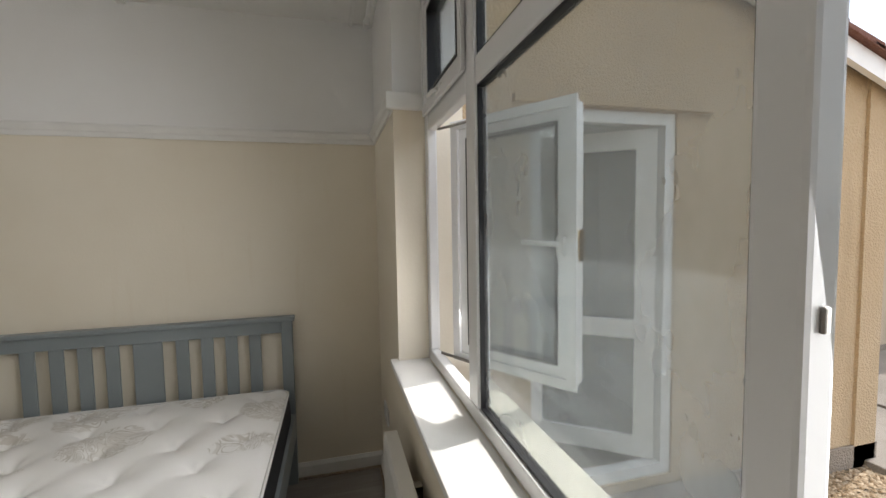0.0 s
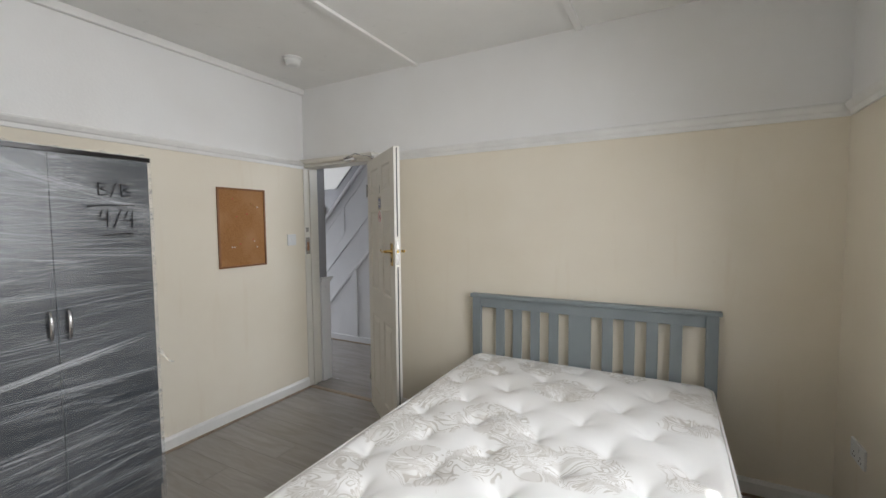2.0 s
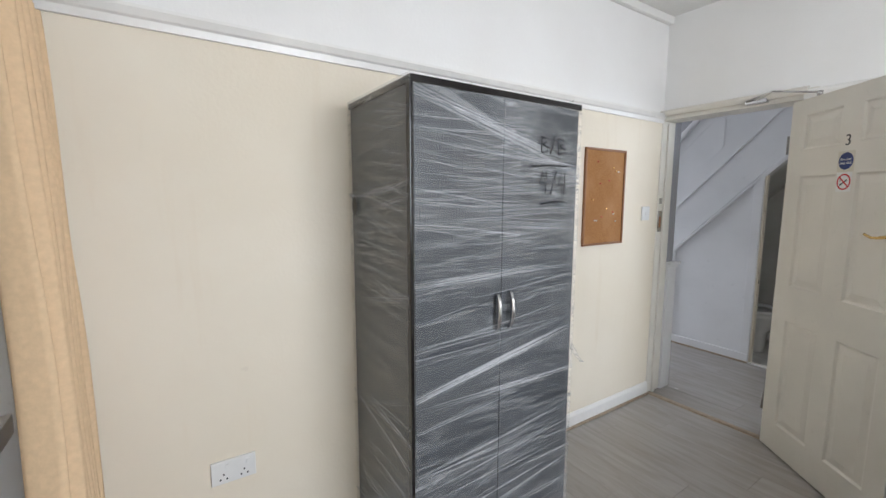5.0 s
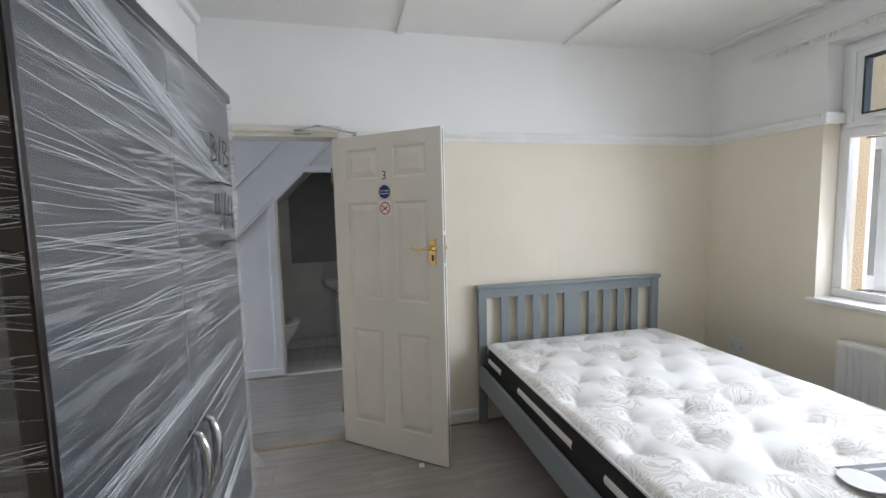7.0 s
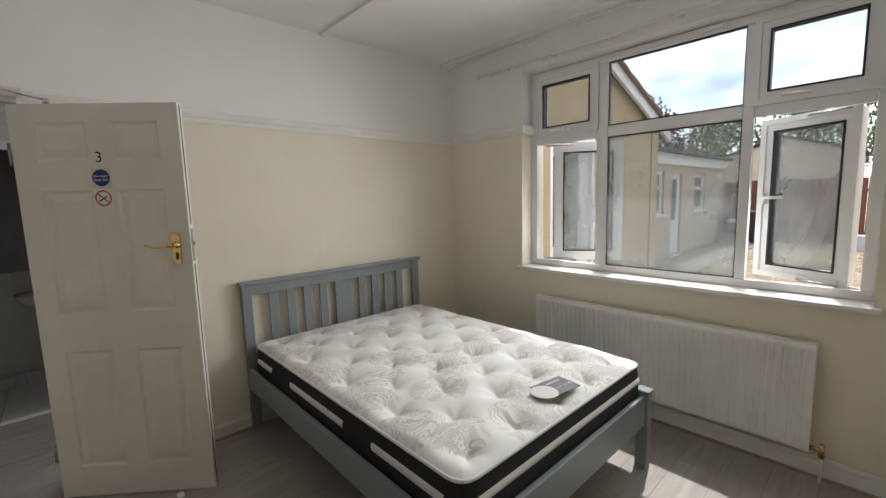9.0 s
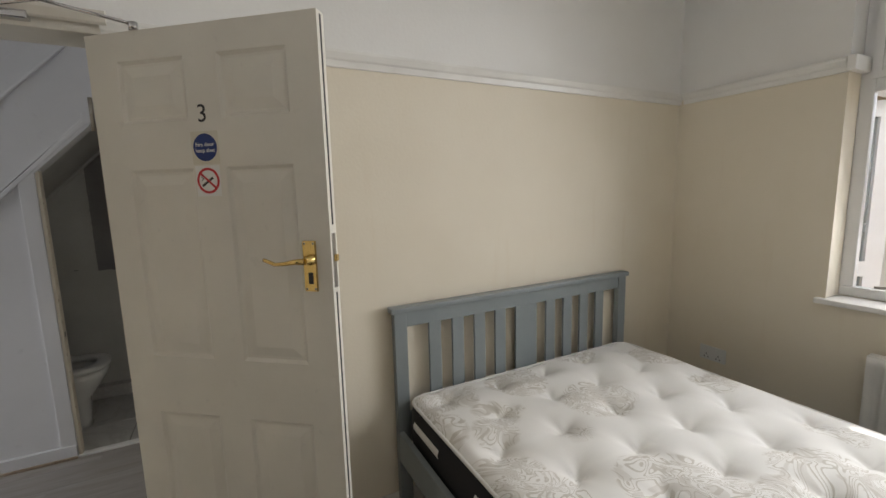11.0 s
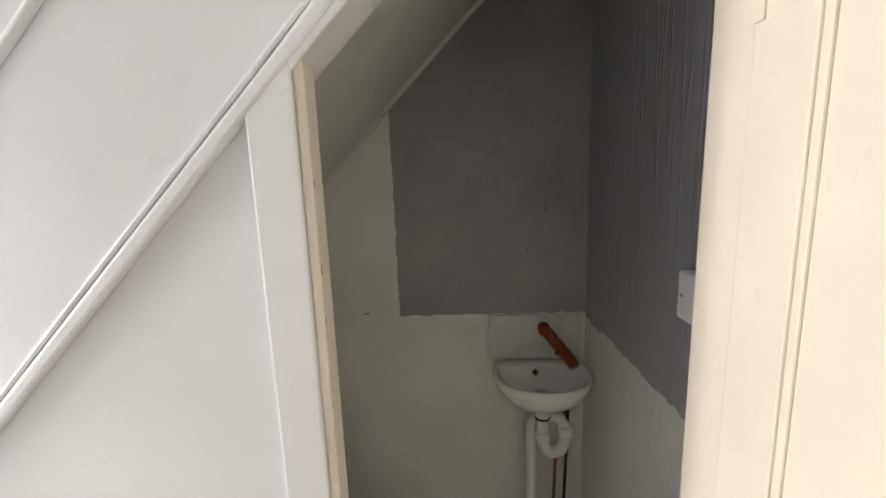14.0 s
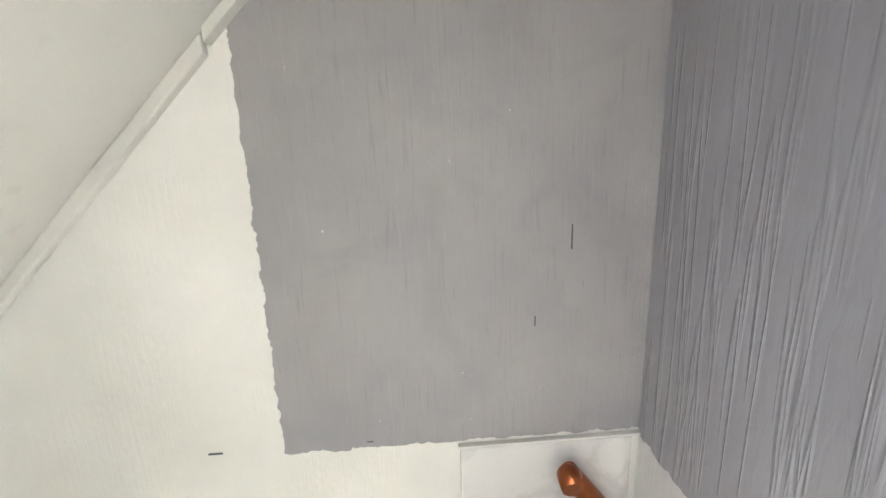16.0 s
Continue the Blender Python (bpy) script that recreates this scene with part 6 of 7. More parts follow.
jb = thing("fused_spur", (-2.76, 1.5, 1.18), "white surface-mounted switch box with a black cable", "switch box")
part("box", bbox(-2.787, -2.755, 1.434, 1.528, 1.191, 1.289, 0.004), PLAST, jb)
for y in (1.450, 1.512):
    part("screw", tf(lathe(bmesh.new(), ((0.004, 0), (0.003, 0.001)), (0, 0, 0), 8), pose(-2.787, y, 1.24, 0, -90, 0)), STEEL, jb)
part("cable", tube(bmesh.new(), [(-2.770, 1.458, 1.287), (-2.767, 1.455, 1.33), (-2.764, 1.425, 1.385), (-2.763, 1.42, 1.6), (-2.763, 1.425, 2.0)], 0.0055, 8), SEAL, jb)

# ---- kitchen seen past the cloakroom door ----
struct("wall_kitchen_north", pierced("y", 2.20, 2.40, (-2.62, 3.3), (-0.3, 2.6), [(-1.92, -0.5, 1.12, 2.45)]), KPAINT, "pale yellow kitchen wall round a window")
struct("wall_kitchen_east", bbox(3.1, 3.3, -0.62, 2.2, -0.3, 2.45, 0), BUFF, "buff rendered end wall")
struct("ceiling_kitchen", bbox(-2.62, 0.3, 0.25, 2.4, 2.60, 2.7, 0), CEIL, "white kitchen ceiling", "ceiling")
struct("ceiling_kitchen_rear", bbox(0.3, 3.1, -0.42, 2.4, 2.34, 2.40, 0), CEIL, "white kitchen ceiling", "ceiling")
struct("kitchen_floor", bbox(-2.62, 3.1, 0.252, 2.2, -0.03, -0.004, 0), CONC, "plain grey kitchen floor", "floor")
struct("kitchen_floor_rear", bbox(0.3, 3.1, -0.42, 0.252, -0.03, -0.005, 0), CONC, "plain grey kitchen floor", "floor")
struct("wall_tile_band", pierced("y", 2.188, 2.1995, (-2.62, -0.4), (0.905, 1.115), []), KTILE, "pale tiled splashback", "tiles")
kw = thing("window_3", (-1.2, 2.3, 1.12), "white kitchen window with an open top-hung light", "window", "", "structure")
part("sill", bbox(-1.95, -0.45, 2.10, 2.28, 1.10, 1.122, 0.004), KTILE, kw, "pale blue-white tiled sill")
for x0, x1, z0, z1 in ((-1.92, -1.87, 1.122, 2.45), (-0.55, -0.5, 1.122, 2.45), (-1.87, -0.55, 1.122, 1.18), (-1.87, -0.55, 2.0, 2.075), (-1.05, -1.0, 1.18, 2.0), (-1.87, -0.55, 2.39, 2.45)):
    part("frame_bar", bbox(x0, x1, 2.28, 2.34, z0, z1, 0.006), UPVC, kw)
KL = pose(0, 2.32, 2.0, 22, 0, 0)
ks = part("open_light", tf(pierced("y", -0.03, 0.03, (-1.87, -1.06), (-0.84, 0.0), [(-1.82, -1.11, -0.79, -0.05)]), KL), UPVC, kw)
gl = part("pane", tf(bbox(-1.82, -1.11, -0.003, 0.003, -0.79, -0.05, 0), KL), GLASS, ks)
gl.visible_shadow = False
gl = part("pane", bbox(-1.87, -0.55, 2.307, 2.313, 2.075, 2.39, 0), GLASS, kw)
gl.visible_shadow = False
struct("worktop", bbox(-2.62, -0.4, 1.567, 2.187, 0.868, 0.905, 0.008), WORKT, "black laminate worktop", "worktop")
bu = thing("base_cabinet", (-2.03, 1.88, 0), "beech-effect kitchen base unit with a drawer", "cabinet")
part("body", bbox(-2.268, -1.79, 1.61, 2.18, 0.10, 0.866, 0.002), BEECH, bu)
part("plinth", bbox(-2.268, -1.79, 1.65, 2.16, 0.0, 0.10, 0.001), BEECH, bu)
dr1 = part("drawer_front", bbox(-2.258, -1.795, 1.59, 1.609, 0.685, 0.835, 0.003), BEECH, bu)
part("handle_strip", bbox(-2.258, -1.795, 1.582, 1.609, 0.838, 0.856, 0.003), PLAST, dr1)
part("knob", tube(bmesh.new(), [(-2.20, 1.59, 0.76), (-2.20, 1.565, 0.76)], 0.014, 12), PLAST, dr1, "white plastic knob")
dr2 = part("door", bbox(-2.258, -1.795, 1.59, 1.609, 0.11, 0.655, 0.003), BEECH, bu)
part("handle_strip", bbox(-2.258, -1.795, 1.582, 1.609, 0.659, 0.678, 0.003), PLAST, dr2)
part("child_lock", bbox(-2.165, -2.135, 1.57, 1.589, 0.70, 0.79, 0.006), PLAST, bu, "white plastic child lock")
b2 = thing("base_cabinet", (-2.45, 1.88, 0), "narrow beech-effect kitchen base unit in the corner", "cabinet")
part("body", bbox(-2.615, -2.272, 1.61, 2.18, 0.10, 0.866, 0.002), BEECH, b2)
part("plinth", bbox(-2.615, -2.272, 1.65, 2.16, 0.0, 0.10, 0.001), BEECH, b2)
part("door", bbox(-2.61, -2.275, 1.59, 1.609, 0.11, 0.855, 0.003), BEECH, b2)
wm = thing("washing_machine", (-1.47, 1.87, 0), "white front-loading washing machine with a dark round door", "washing machine")
part("casing", bbox(-1.775, -1.18, 1.58, 2.15, 0.01, 0.848, 0.010), PLAST, wm)
part("control_panel", bbox(-1.77, -1.185, 1.572, 1.582, 0.73, 0.84, 0.004), PLAST, wm)
part("display", bbox(-1.70, -1.64, 1.569, 1.573, 0.795, 0.81, 0), INK, wm)
part("drum_ring", tf(ring(0.15, 0.20, 0.03, Matrix.Identity(4), 40), pose(-1.475, 1.582, 0.42, 90, 0, 0)), BLACKM, wm, "dark grey door ring")
part("drum_glass", tf(lathe(bmesh.new(), ((0.15, 0.0), (0.13, 0.02), (0.05, 0.03)), (0, 0, 0), 32), pose(-1.475, 1.58, 0.42, 90, 0, 0)), BLOND, wm)

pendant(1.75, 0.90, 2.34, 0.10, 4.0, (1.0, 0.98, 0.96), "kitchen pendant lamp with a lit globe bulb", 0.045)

# ---- outdoors ----
GZ = -0.20
struct("ground", pierced("z", GZ - 0.3, GZ, (-60, 140), (-90, 90), [(-7.3, 3.3, -0.55, 2.42), (-7.3, 0.3, -4.0, 2.42)]), GROUND, "pale gravel yard", "ground")
# rear extension of the house
ex = thing("rear_extension", (1.8, -0.52, GZ), "buff rendered single-storey extension with a tiled roof", "building", "", "structure")


def verge(x):
    return 2.30 + 0.36 * (3.55 - x)


part("wall", pierced("y", -0.60, -0.42, (0.302, 3.3), (GZ + 0.14, 2.36), [(0.72, 1.62, 0.02, 2.10)]), BUFF, ex)
part("gable_wall", prism([(0.302, 2.36), (3.3, 2.36), (0.302, verge(0.302) - 0.05)], "y", -0.598, -0.42), BUFF, ex)
part("plinth", bbox(0.302, 3.32, -0.62, -0.602, GZ - 0.1, GZ + 0.16, 0.004), PLINTH, ex)
part("roof_slab", prism([(0.302, verge(0.302)), (3.55, verge(3.55)), (3.55, verge(3.55) - 0.07), (0.302, verge(0.302) - 0.07)], "y", -0.66, 2.5), FELT, ex)
part("verge_board", prism([(0.302, verge(0.302) - 0.005), (3.52, verge(3.52) - 0.005), (3.52, verge(3.52) - 0.13), (0.302, verge(0.302) - 0.13)], "y", -0.70, -0.66), TRIM, ex, "white painted verge board")
for i in range(11):
    x = 3.62 - i * 0.31
    part("roof_tile", prism([(x, verge(x) + 0.004), (x, verge(x) + 0.05), (x - 0.40, verge(x - 0.40) + 0.030), (x - 0.40, verge(x - 0.40) + 0.002)], "y", -0.74, 2.4, 0.006), ROOFT, ex)
part("lintel_drip", bbox(0.62, 1.85, -0.64, -0.601, 2.105, 2.145, 0.006), BUFF, ex)
pf = part("door_frame", pierced("y", -0.585, -0.515, (0.72, 1.62), (0.02, 2.10), [(0.785, 1.555, 0.085, 2.035)]), UPVC, ex)
PD = Matrix.Translation((1.55, -0.53, 0.09)) @ Matrix.Rotation(radians(180 - 38), 4, "Z")
dlf = part("patio_door", tf(pierced("y", -0.03, 0.03, (0, 0.76), (0, 1.94), [(0.11, 0.65, 0.12, 0.72), (0.11, 0.65, 0.83, 1.83)]), PD), UPVC, ex, "white glazed door ajar")
for z0, z1 in ((0.12, 0.72), (0.83, 1.83)):
    pp = part("pane", tf(bbox(0.11, 0.65, -0.006, 0.006, z0, z1, 0), PD), GLASSM, dlf)
    pp.visible_shadow = False
part("step", bbox(0.65, 1.75, -0.95, -0.622, GZ - 0.05, -0.02, 0.01), CONC, ex)
# annexe across the yard
an = thing("annexe", (10.4, 1.0, GZ), "long cream rendered annexe with a dark flat roof", "building", "", "structure")
AY = 1.0
part("wall", pierced("y", AY, AY + 0.25, (4.6, 13.3), (GZ, 2.35), [(7.55, 8.20, 0.95, 2.0), (8.70, 9.45, -0.15, 1.95), (10.45, 11.45, 0.95, 1.98)]), CREAMR, an)
part("end_wall", bbox(13.05, 13.3, AY + 0.25, AY + 4, GZ, 2.35, 0), CREAMR, an)
part("end_wall", bbox(4.6, 4.85, AY + 0.25, AY + 4, GZ, 2.35, 0), CREAMR, an)
part("plinth", bbox(4.6, 13.32, AY - 0.02, AY, GZ - 0.05, GZ + 0.10, 0.004), PLINTH, an)
part("fascia", bbox(4.5, 13.4, AY - 0.08, AY - 0.002, 2.16, 2.42, 0.006), TRIM, an, "white fascia board")
part("roof", bbox(4.4, 13.5, AY - 0.22, AY + 4.2, 2.42, 2.50, 0.015), FELT, an)
for x0, x1, z0, z1, kind in ((7.55, 8.20, 0.95, 2.0, "w"), (8.70, 9.45, -0.15, 1.95, "d"), (10.45, 11.45, 0.95, 1.98, "w")):
    f = part("window" if kind == "w" else "door", pierced("y", AY + 0.06, AY + 0.13, (x0, x1), (z0, z1), [(x0 + 0.09, x1 - 0.09, z0 + (0.09 if kind == "w" else 0.9), z1 - 0.45 if kind == "w" else z1 - 0.12), (x0 + 0.09, x1 - 0.09, z1 - 0.36, z1 - 0.09)] if kind == "w" else [(x0 + 0.18, x1 - 0.18, 0.75, z1 - 0.15)]), UPVC, an)
    part("pane", bbox(x0 + 0.08, x1 - 0.08, AY + 0.09, AY + 0.10, z0 + 0.06, z1 - 0.08, 0), BLOND, f)
    part("window_sill", bbox(x0 - 0.05, x1 + 0.05, AY - 0.05, AY + 0.06, z0 - 0.05, z0, 0.006), TRIM, f)
part("wall_box", bbox(7.13, 7.21, AY - 0.04, AY - 0.001, 1.62, 1.74, 0.006), SEAL, an)
part("cable", tube(bmesh.new(), [(6.6, AY - 0.01, 1.68), (7.15, AY - 0.01, 1.66), (7.3, AY - 0.01, 1.9), (7.25, AY - 0.01, 2.16)], 0.008, 5), GREYPL, an)
part("green_stain", prism([(7.05, 1.16), (7.15, 1.20), (7.28, 1.16), (7.22, 1.12), (7.12, 1.10)], "y", AY - 0.004, AY - 0.001), GREEN, an, "green painted mark")
# paving
for n, (x0, x1, y0, y1, h) in {"path_annexe": (4.2, 13.5, -0.05, 0.98, 0.03), "path_cross": (3.32, 4.35, -9.0, 0.98, 0.028)}.items():
    struct(n, bbox(x0, x1, y0, y1, GZ - 0.05, GZ + h, 0.01), CONC, "stained concrete path", "path")
struct("kerb", bbox(3.20, 3.32, -9.0, -0.62, GZ - 0.05, GZ + 0.05, 0.012), CONC, "concrete path edging", "kerb")
struct("kerb_path", bbox(4.35, 13.4, -0.17, -0.05, GZ - 0.05, GZ + 0.05, 0.012), CONC, "concrete path edging", "kerb")

# back fence, shed, bins, trees
fe = thing("fence_back", (13.7, -3, GZ), "red-brown close-boarded garden fence", "fence", "", "structure")
fb_me = None
for i in range(74):
    y = 1.3 - i * 0.155
    if fb_me is None:
        o = part("board", bbox(13.66, 13.68, -0.07, 0.07, GZ, 1.72, 0), FENCE, fe)
        fb_me = o.data
        o.location = (0, y, 0)
    else:
        o = new("board", fb_me)
        o.parent, o.matrix_parent_inverse = fe, Matrix.Translation(-fe.location)
        o.location = (0.006 * (i % 3), y, 0.012 * ((i * 7) % 5))
for i in range(6):
    part("post", bbox(13.58, 13.66, 1.2 - i * 1.9 - 0.05, 1.2 - i * 1.9 + 0.05, GZ, 1.8, 0.006), FENCE, fe)
for z in (0.15, 1.35):
    part("rail", bbox(13.62, 13.66, -10.2, 1.4, z, z + 0.08, 0.004), FENCE, fe)
f2 = thing("fence_side", (7, -10.2, GZ), "red-brown close-boarded garden fence", "fence", "", "structure")
for i in range(96):
    o = new("board", fb_me)
    o.parent, o.matrix_parent_inverse = f2, Matrix.Translation(-f2.location)
    o.matrix_basis = pose(13.2 - i * 0.155 + 0, -10.2, 0.012 * ((i * 5) % 4), 0, 0, 90) @ Matrix.Translation((-13.67, 0, 0))
shd = thing("outbuilding", (17, -0.3, GZ), "grey gabled outbuilding behind the fence", "building", "", "structure")
part("wall", prism([(-2.0, GZ), (1.9, GZ), (1.9, 2.62), (-0.1, 3.22), (-2.0, 2.62)], "x", 16.0, 20.0), CREAMR, shd)
for s, a, b in ((1, (-2.15, 2.60), (-0.1, 3.24)), (-1, (2.05, 2.60), (-0.1, 3.24))):
    part("roof", prism([a, b, (b[0], b[1] + 0.07), (a[0], a[1] + 0.07)], "x", 15.9, 20.1), FELT, shd)
part("vent", bbox(15.95, 16.0, -0.15, 0.05, 2.72, 2.95, 0.01), PLAST, shd)


def wheelie_bin(x, y, rz, mat, label):
    b = thing("wheelie_bin", (x, y, GZ), label, "bin", "wheelie bins")
    m = pose(x, y, GZ, 0, 0, rz)
    bm = bmesh.new()
    lo = [bm.verts.new(m @ Vector(p)) for p in ((-0.22, -0.24, 0.06), (0.22, -0.24, 0.06), (0.22, 0.24, 0.06), (-0.22, 0.24, 0.06))]
    hi = [bm.verts.new(m @ Vector(p)) for p in ((-0.29, -0.34, 0.95), (0.29, -0.34, 0.95), (0.29, 0.34, 0.95), (-0.29, 0.34, 0.95))]
    bm.faces.new(lo)
    bm.faces.new(hi)
    for k in range(4):
        bm.faces.new((lo[k], lo[(k + 1) % 4], hi[(k + 1) % 4], hi[k]))
    bmesh.ops.recalc_face_normals(bm, faces=bm.faces)
    bevel(bm, 0.02)
    part("body", bm, mat, b)
    part("lid", tf(bbox(-0.32, 0.32, -0.38, 0.36, 0.95, 1.03, 0.03), m), mat, b)
    part("handle", tf(tube(bmesh.new(), [(-0.25, 0.40, 0.98), (0.25, 0.40, 0.98)], 0.018, 8), m), mat, b)
    for sx in (-0.27, 0.27):
        part("wheel", tf(tube(bmesh.new(), [(sx - 0.03, 0.24, 0.1), (sx + 0.03, 0.24, 0.1)], 0.1, 16), m), SEAL, b)
    part("number_label", tf(bbox(-0.08, 0.08, -0.325, -0.315, 0.68, 0.80, 0), m), SIGNW, b)


wheelie_bin(13.0, 0.55, -90, BLACKM, "black wheelie bin in front of the fence")
wheelie_bin(13.0, -0.15, -84, BLACKM, "black wheelie bin in front of the fence")
bx = solo("storage_tub", bbox(12.4, 12.8, -2.55, -2.1, GZ, GZ + 0.42, 0.03), GREYPL, "grey plastic tub on the gravel", "tub")
tb = solo("timber_offcut", tf(bbox(-0.6, 0.6, -0.05, 0.05, 0, 0.06, 0.006), pose(6.6, -2.6, GZ, 0, 0, 55)), RAWWOOD, "loose timber offcut lying on the gravel", "timber")


def tree(x, y, h, r, mat, label, seed, lean=0.0):
    random.seed(seed)
    t = thing("tree", (x, y, GZ), label, "tree", "trees behind the fence")
    bm = tube(bmesh.new(), [(x, y, GZ), (x + 0.05, y, GZ + h * 0.3), (x - 0.05, y + 0.1, GZ + h * 0.55), (x, y, GZ + h * 0.85)], [0.22, 0.17, 0.12, 0.04], 10)
    for k in range(8):
        a = k * 2.4
        z0 = GZ + h * (0.32 + 0.05 * k)
        e = Vector((x + r * 0.75 * math.cos(a), y + r * 0.75 * math.sin(a), z0 + h * 0.22))
        tube(bm, [(x, y, z0), tuple(Vector((x, y, z0)).lerp(e, 0.5) + Vector((0, 0, 0.2))), tuple(e)], [0.08, 0.05, 0.015], 6)
    part("trunk", bm, BARK, t)
    clumps = []
    for k in range(26):
        a, q = random.uniform(0, 6.283), random.random() ** 0.5
        zz = random.uniform(0.34, 1.0)
        sp2 = math.sin(min(1, (1.05 - zz) * 2.2) * 1.57)
        clumps.append((Vector((x + r * q * sp2 * math.cos(a), y + r * q * sp2 * math.sin(a), GZ + h * zz)), random.uniform(0.22, 0.42) * r))
    verts, faces = [], []
    for c, cr2 in clumps:
        for k in range(150):
            d = Vector((random.gauss(0, 1), random.gauss(0, 1), random.gauss(0, 0.8))).normalized() * cr2 * random.uniform(0.55, 1.08)
            p = c + d
            s = random.uniform(0.07, 0.15) * (1 if h > 4.5 else 0.7)
            e = Euler((random.uniform(0, 6.28), random.uniform(0, 6.28), random.uniform(0, 6.28))).to_matrix()
            n0 = len(verts)
            for u, v, w in ((-1, 0, 0), (0, -0.45, 0.12), (1, 0, 0), (0, 0.45, 0.12)):
                verts.append(p + e @ Vector((u * s, v * s, w * s)))
            faces.append((n0, n0 + 1, n0 + 2, n0 + 3))
    me = bpy.data.meshes.new("crown")
    me.from_pydata(verts, [], faces)
    me.materials.append(mat)
    ob = new("crown", me)
    ob.parent, ob.matrix_parent_inverse = t, Matrix.Translation(-t.location)


tree(22.5, 3.4, 5.0, 2.6, LEAF, "leafy green tree beyond the outbuilding", 1)
tree(24.0, 0.4, 5.8, 2.4, LEAF, "leafy green tree beyond the outbuilding", 2)
tree(23.5, -3.2, 6.0, 2.6, LEAF, "leafy green tree beyond the outbuilding", 3)
tree(18.1, 5.4, 5.5, 2.1, PLUM, "dark plum-leaved tree beyond the annexe", 4)
tree(14.5, 7.6, 5.6, 2.6, PLUM, "dark plum-leaved tree behind the annexe", 5)
tree(11.0, 7.9, 5.3, 2.4, PLUM, "dark plum-leaved tree behind the annexe", 6)
tree(25.0, -8.0, 6.0, 3.0, LEAF, "leafy green tree beyond the fence", 8)

# neighbour beyond the kitchen window
nb = thing("neighbour_house", (-0.5, 5.2, GZ), "neighbouring pebbledashed wall with white cladding", "building", "", "structure")
part("wall", bbox(-6.5, 3.4, 5.0, 5.3, GZ, 5.5, 0), PEBBLE, nb)
for i in range(14):
    part("cladding_board", bbox(0.50, 3.4, 4.95, 4.998, 1.56 + i * 0.16, 1.56 + i * 0.16 + 0.155, 0.006), CLAD, nb)
part("downpipe", tube(bmesh.new(), [(0.44, 4.93, GZ), (0.44, 4.93, 5.0)], 0.045, 12), UPVC, nb)
part("vent", bbox(-0.14, 0.08, 4.96, 4.999, 1.12, 1.33, 0.01), PLAST, nb)
nwf = part("window", pierced("y", 4.94, 4.998, (0.72, 1.72), (0.50, 1.20), [(0.79, 1.65, 0.57, 1.13)]), UPVC, nb)
part("pane", bbox(0.79, 1.65, 4.965, 4.985, 0.57, 1.13, 0), BLOND, nwf)
part("window_sill", bbox(0.66, 1.78, 4.90, 4.998, 0.45, 0.50, 0.006), UPVC, nwf)

# gravel: nearest stones by hand's breadth, one sheet of loose stone
verts, faces = [], []
random.seed(11)


def pebbles(n, x0, x1, y0, y1, s0, s1):
    for k in range(n):
        x, y = random.uniform(x0, x1), random.uniform(y0, y1)
        s = random.uniform(s0, s1)
        e = Euler((random.uniform(-.5, .5), random.uniform(-.5, .5), random.uniform(0, 6.28))).to_matrix()
        n0 = len(verts)
        for u, v, w in ((1, 0, 0), (0.3, 0.7, 0.1), (-0.8, 0.4, 0), (-0.7, -0.6, 0.05), (0.4, -0.75, 0), (0, 0, 0.55)):
            verts.append(Vector((x, y, GZ + s * 0.15)) + e @ Vector((u * s, v * s * 0.8, w * s)))
        faces.extend([(n0 + i, n0 + (i + 1) % 5, n0 + 5) for i in range(5)])


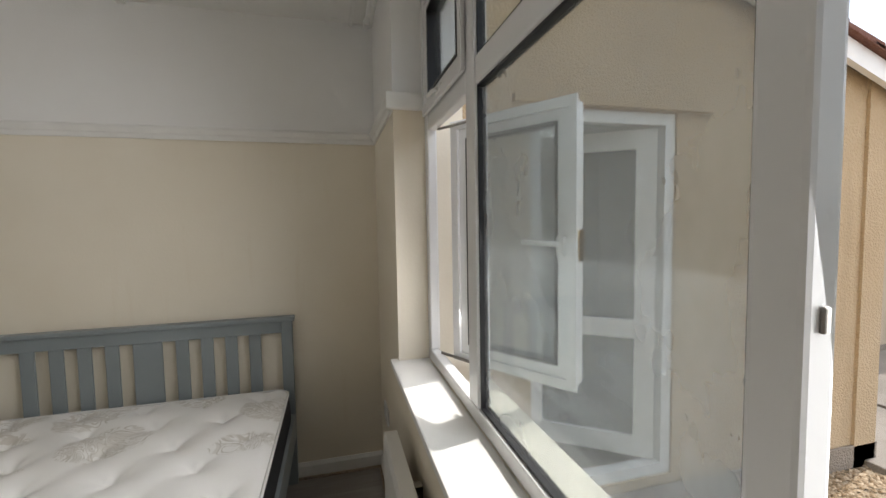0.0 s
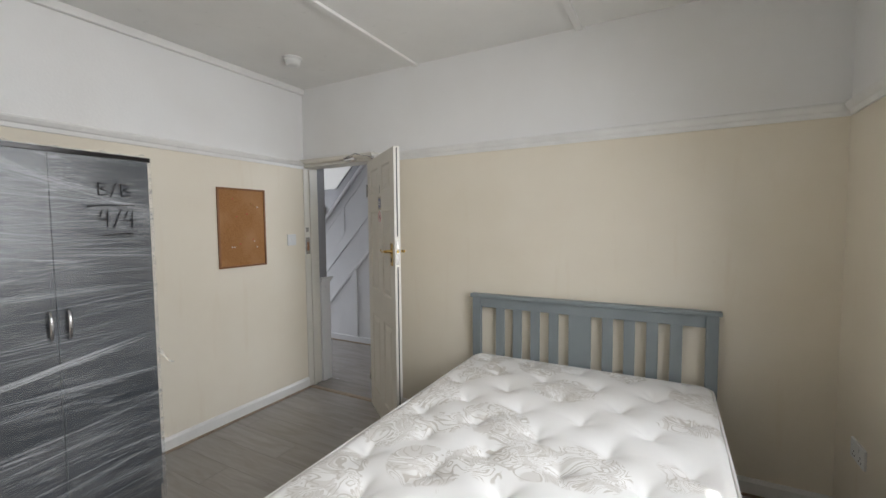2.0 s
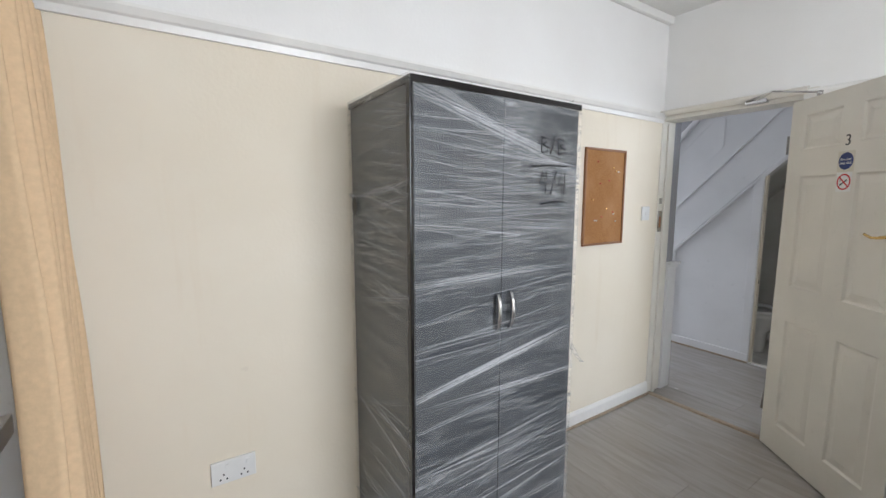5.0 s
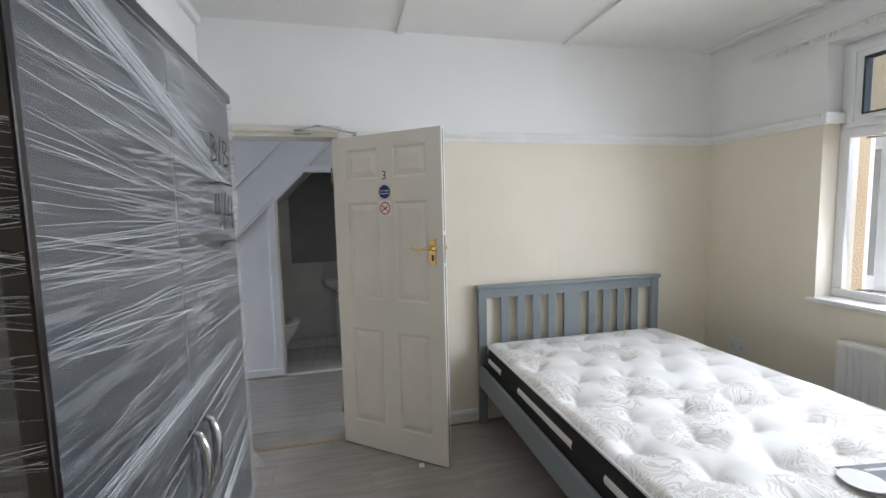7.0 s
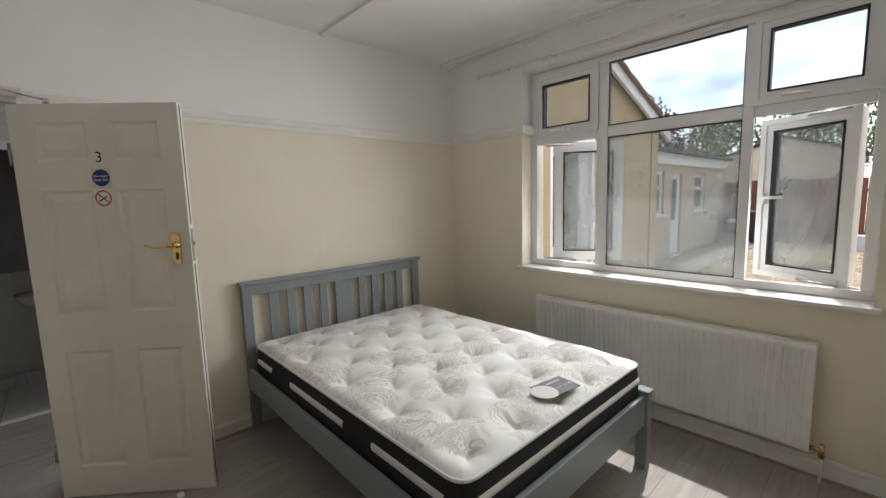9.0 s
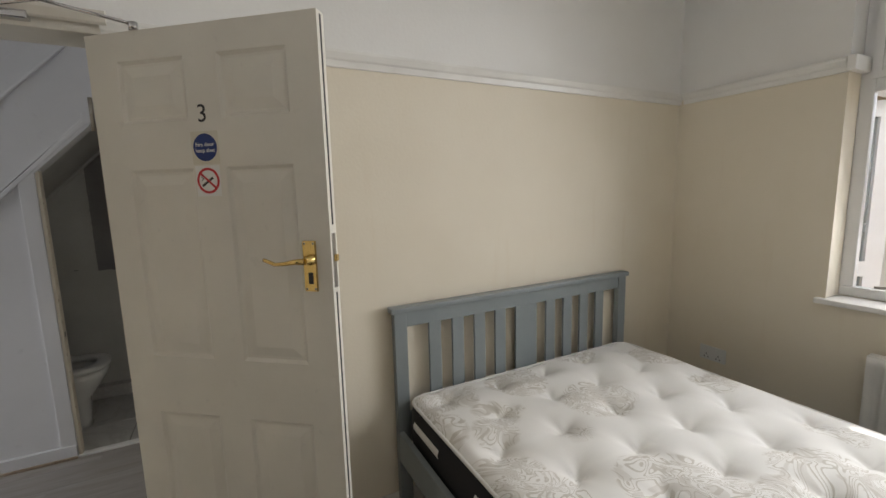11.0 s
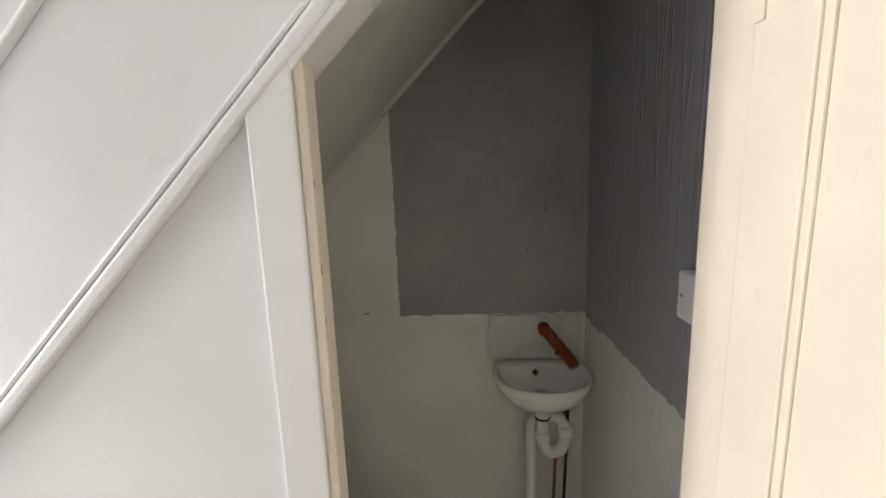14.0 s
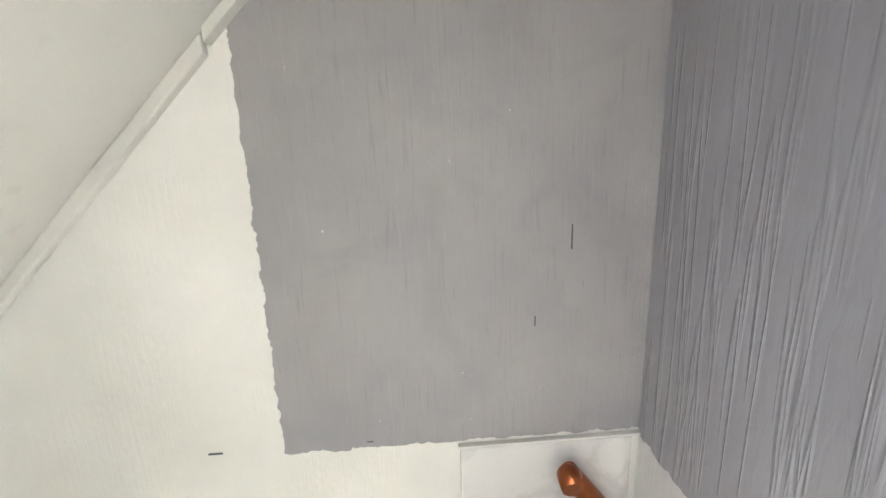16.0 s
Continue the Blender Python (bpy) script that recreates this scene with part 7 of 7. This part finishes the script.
pebbles(9000, 1.9, 3.2, -3.2, -0.62, 0.012, 0.028)
pebbles(9000, 4.36, 7.5, -3.5, -0.18, 0.014, 0.032)
pebbles(9000, 7.5, 13.5, -7.5, -0.18, 0.02, 0.04)
me = bpy.data.meshes.new("gravel")
me.from_pydata(verts, [], faces)
me.materials.append(GRAVEL)
tagged(new("gravel", me), "loose golden gravel over the yard", "gravel", "", "stuff")

# ---- floor boards and cloakroom tiles ----
fl = thing("floor", (-1.8, -1.6, 0), "grey oak-effect laminate floor boards", "floor", "", "structure")
BW, BL = 0.192, 1.285
plank = bbox(0, BL - 0.0012, 0, BW - 0.0012, -0.011, 0.0, 0)
pm = mesh("plank", plank, LAM)


def lay(parent, x0, x1, y0, y1, seed):
    random.seed(seed)
    y, r = y0, 0
    while y < y1 - 0.01:
        x = x0 - (r * 0.43 % 1.0) * BL
        while x < x1 - 0.01:
            a, b, c = max(x, x0), min(x + BL, x1), min(y + BW, y1)
            if b - a > 0.02:
                if b - a > BL - 0.001 and c - y > BW - 0.001:
                    o = new("plank", pm)
                    o.location = (a, y, 0)
                else:
                    o = new("plank", mesh("plank", bbox(0, b - a - 0.0012, 0, c - y - 0.0012, -0.011, 0.0, 0), LAM))
                    o.location = (a, y, 0)
                o.parent, o.matrix_parent_inverse = parent, Matrix.Translation(-parent.location)
            x += BL
        y += BW
        r += 1


lay(fl, W, 0.0, S - 0.5, 0.0, 1)
lay(fl, -3.63, -2.89, 0.04, 0.25, 5)
fh = thing("hall_floor", (-4, 0.8, 0), "grey oak-effect laminate hall floor", "floor", "", "structure")
lay(fh, -7.0, -2.62, 0.25, PY - 0.0, 3)
ft = thing("cloakroom_floor", (-3.3, 1.75, 0), "marbled ceramic floor tiles", "floor", "", "structure")
part("grout_bed", bbox(-4.06, -2.755, PY, 2.21, -0.011, 0.003, 0), GROUT, ft)
for x0, x1 in ((-4.06, -3.85), (-3.847, -3.227), (-3.223, -2.756)):
    for y0, y1 in ((PY + 0.032, 1.659), (1.663, 2.124)):
        part("floor_tile", bbox(x0, x1, y0, y1, 0.003, 0.007, 0.0012), TILE, ft)
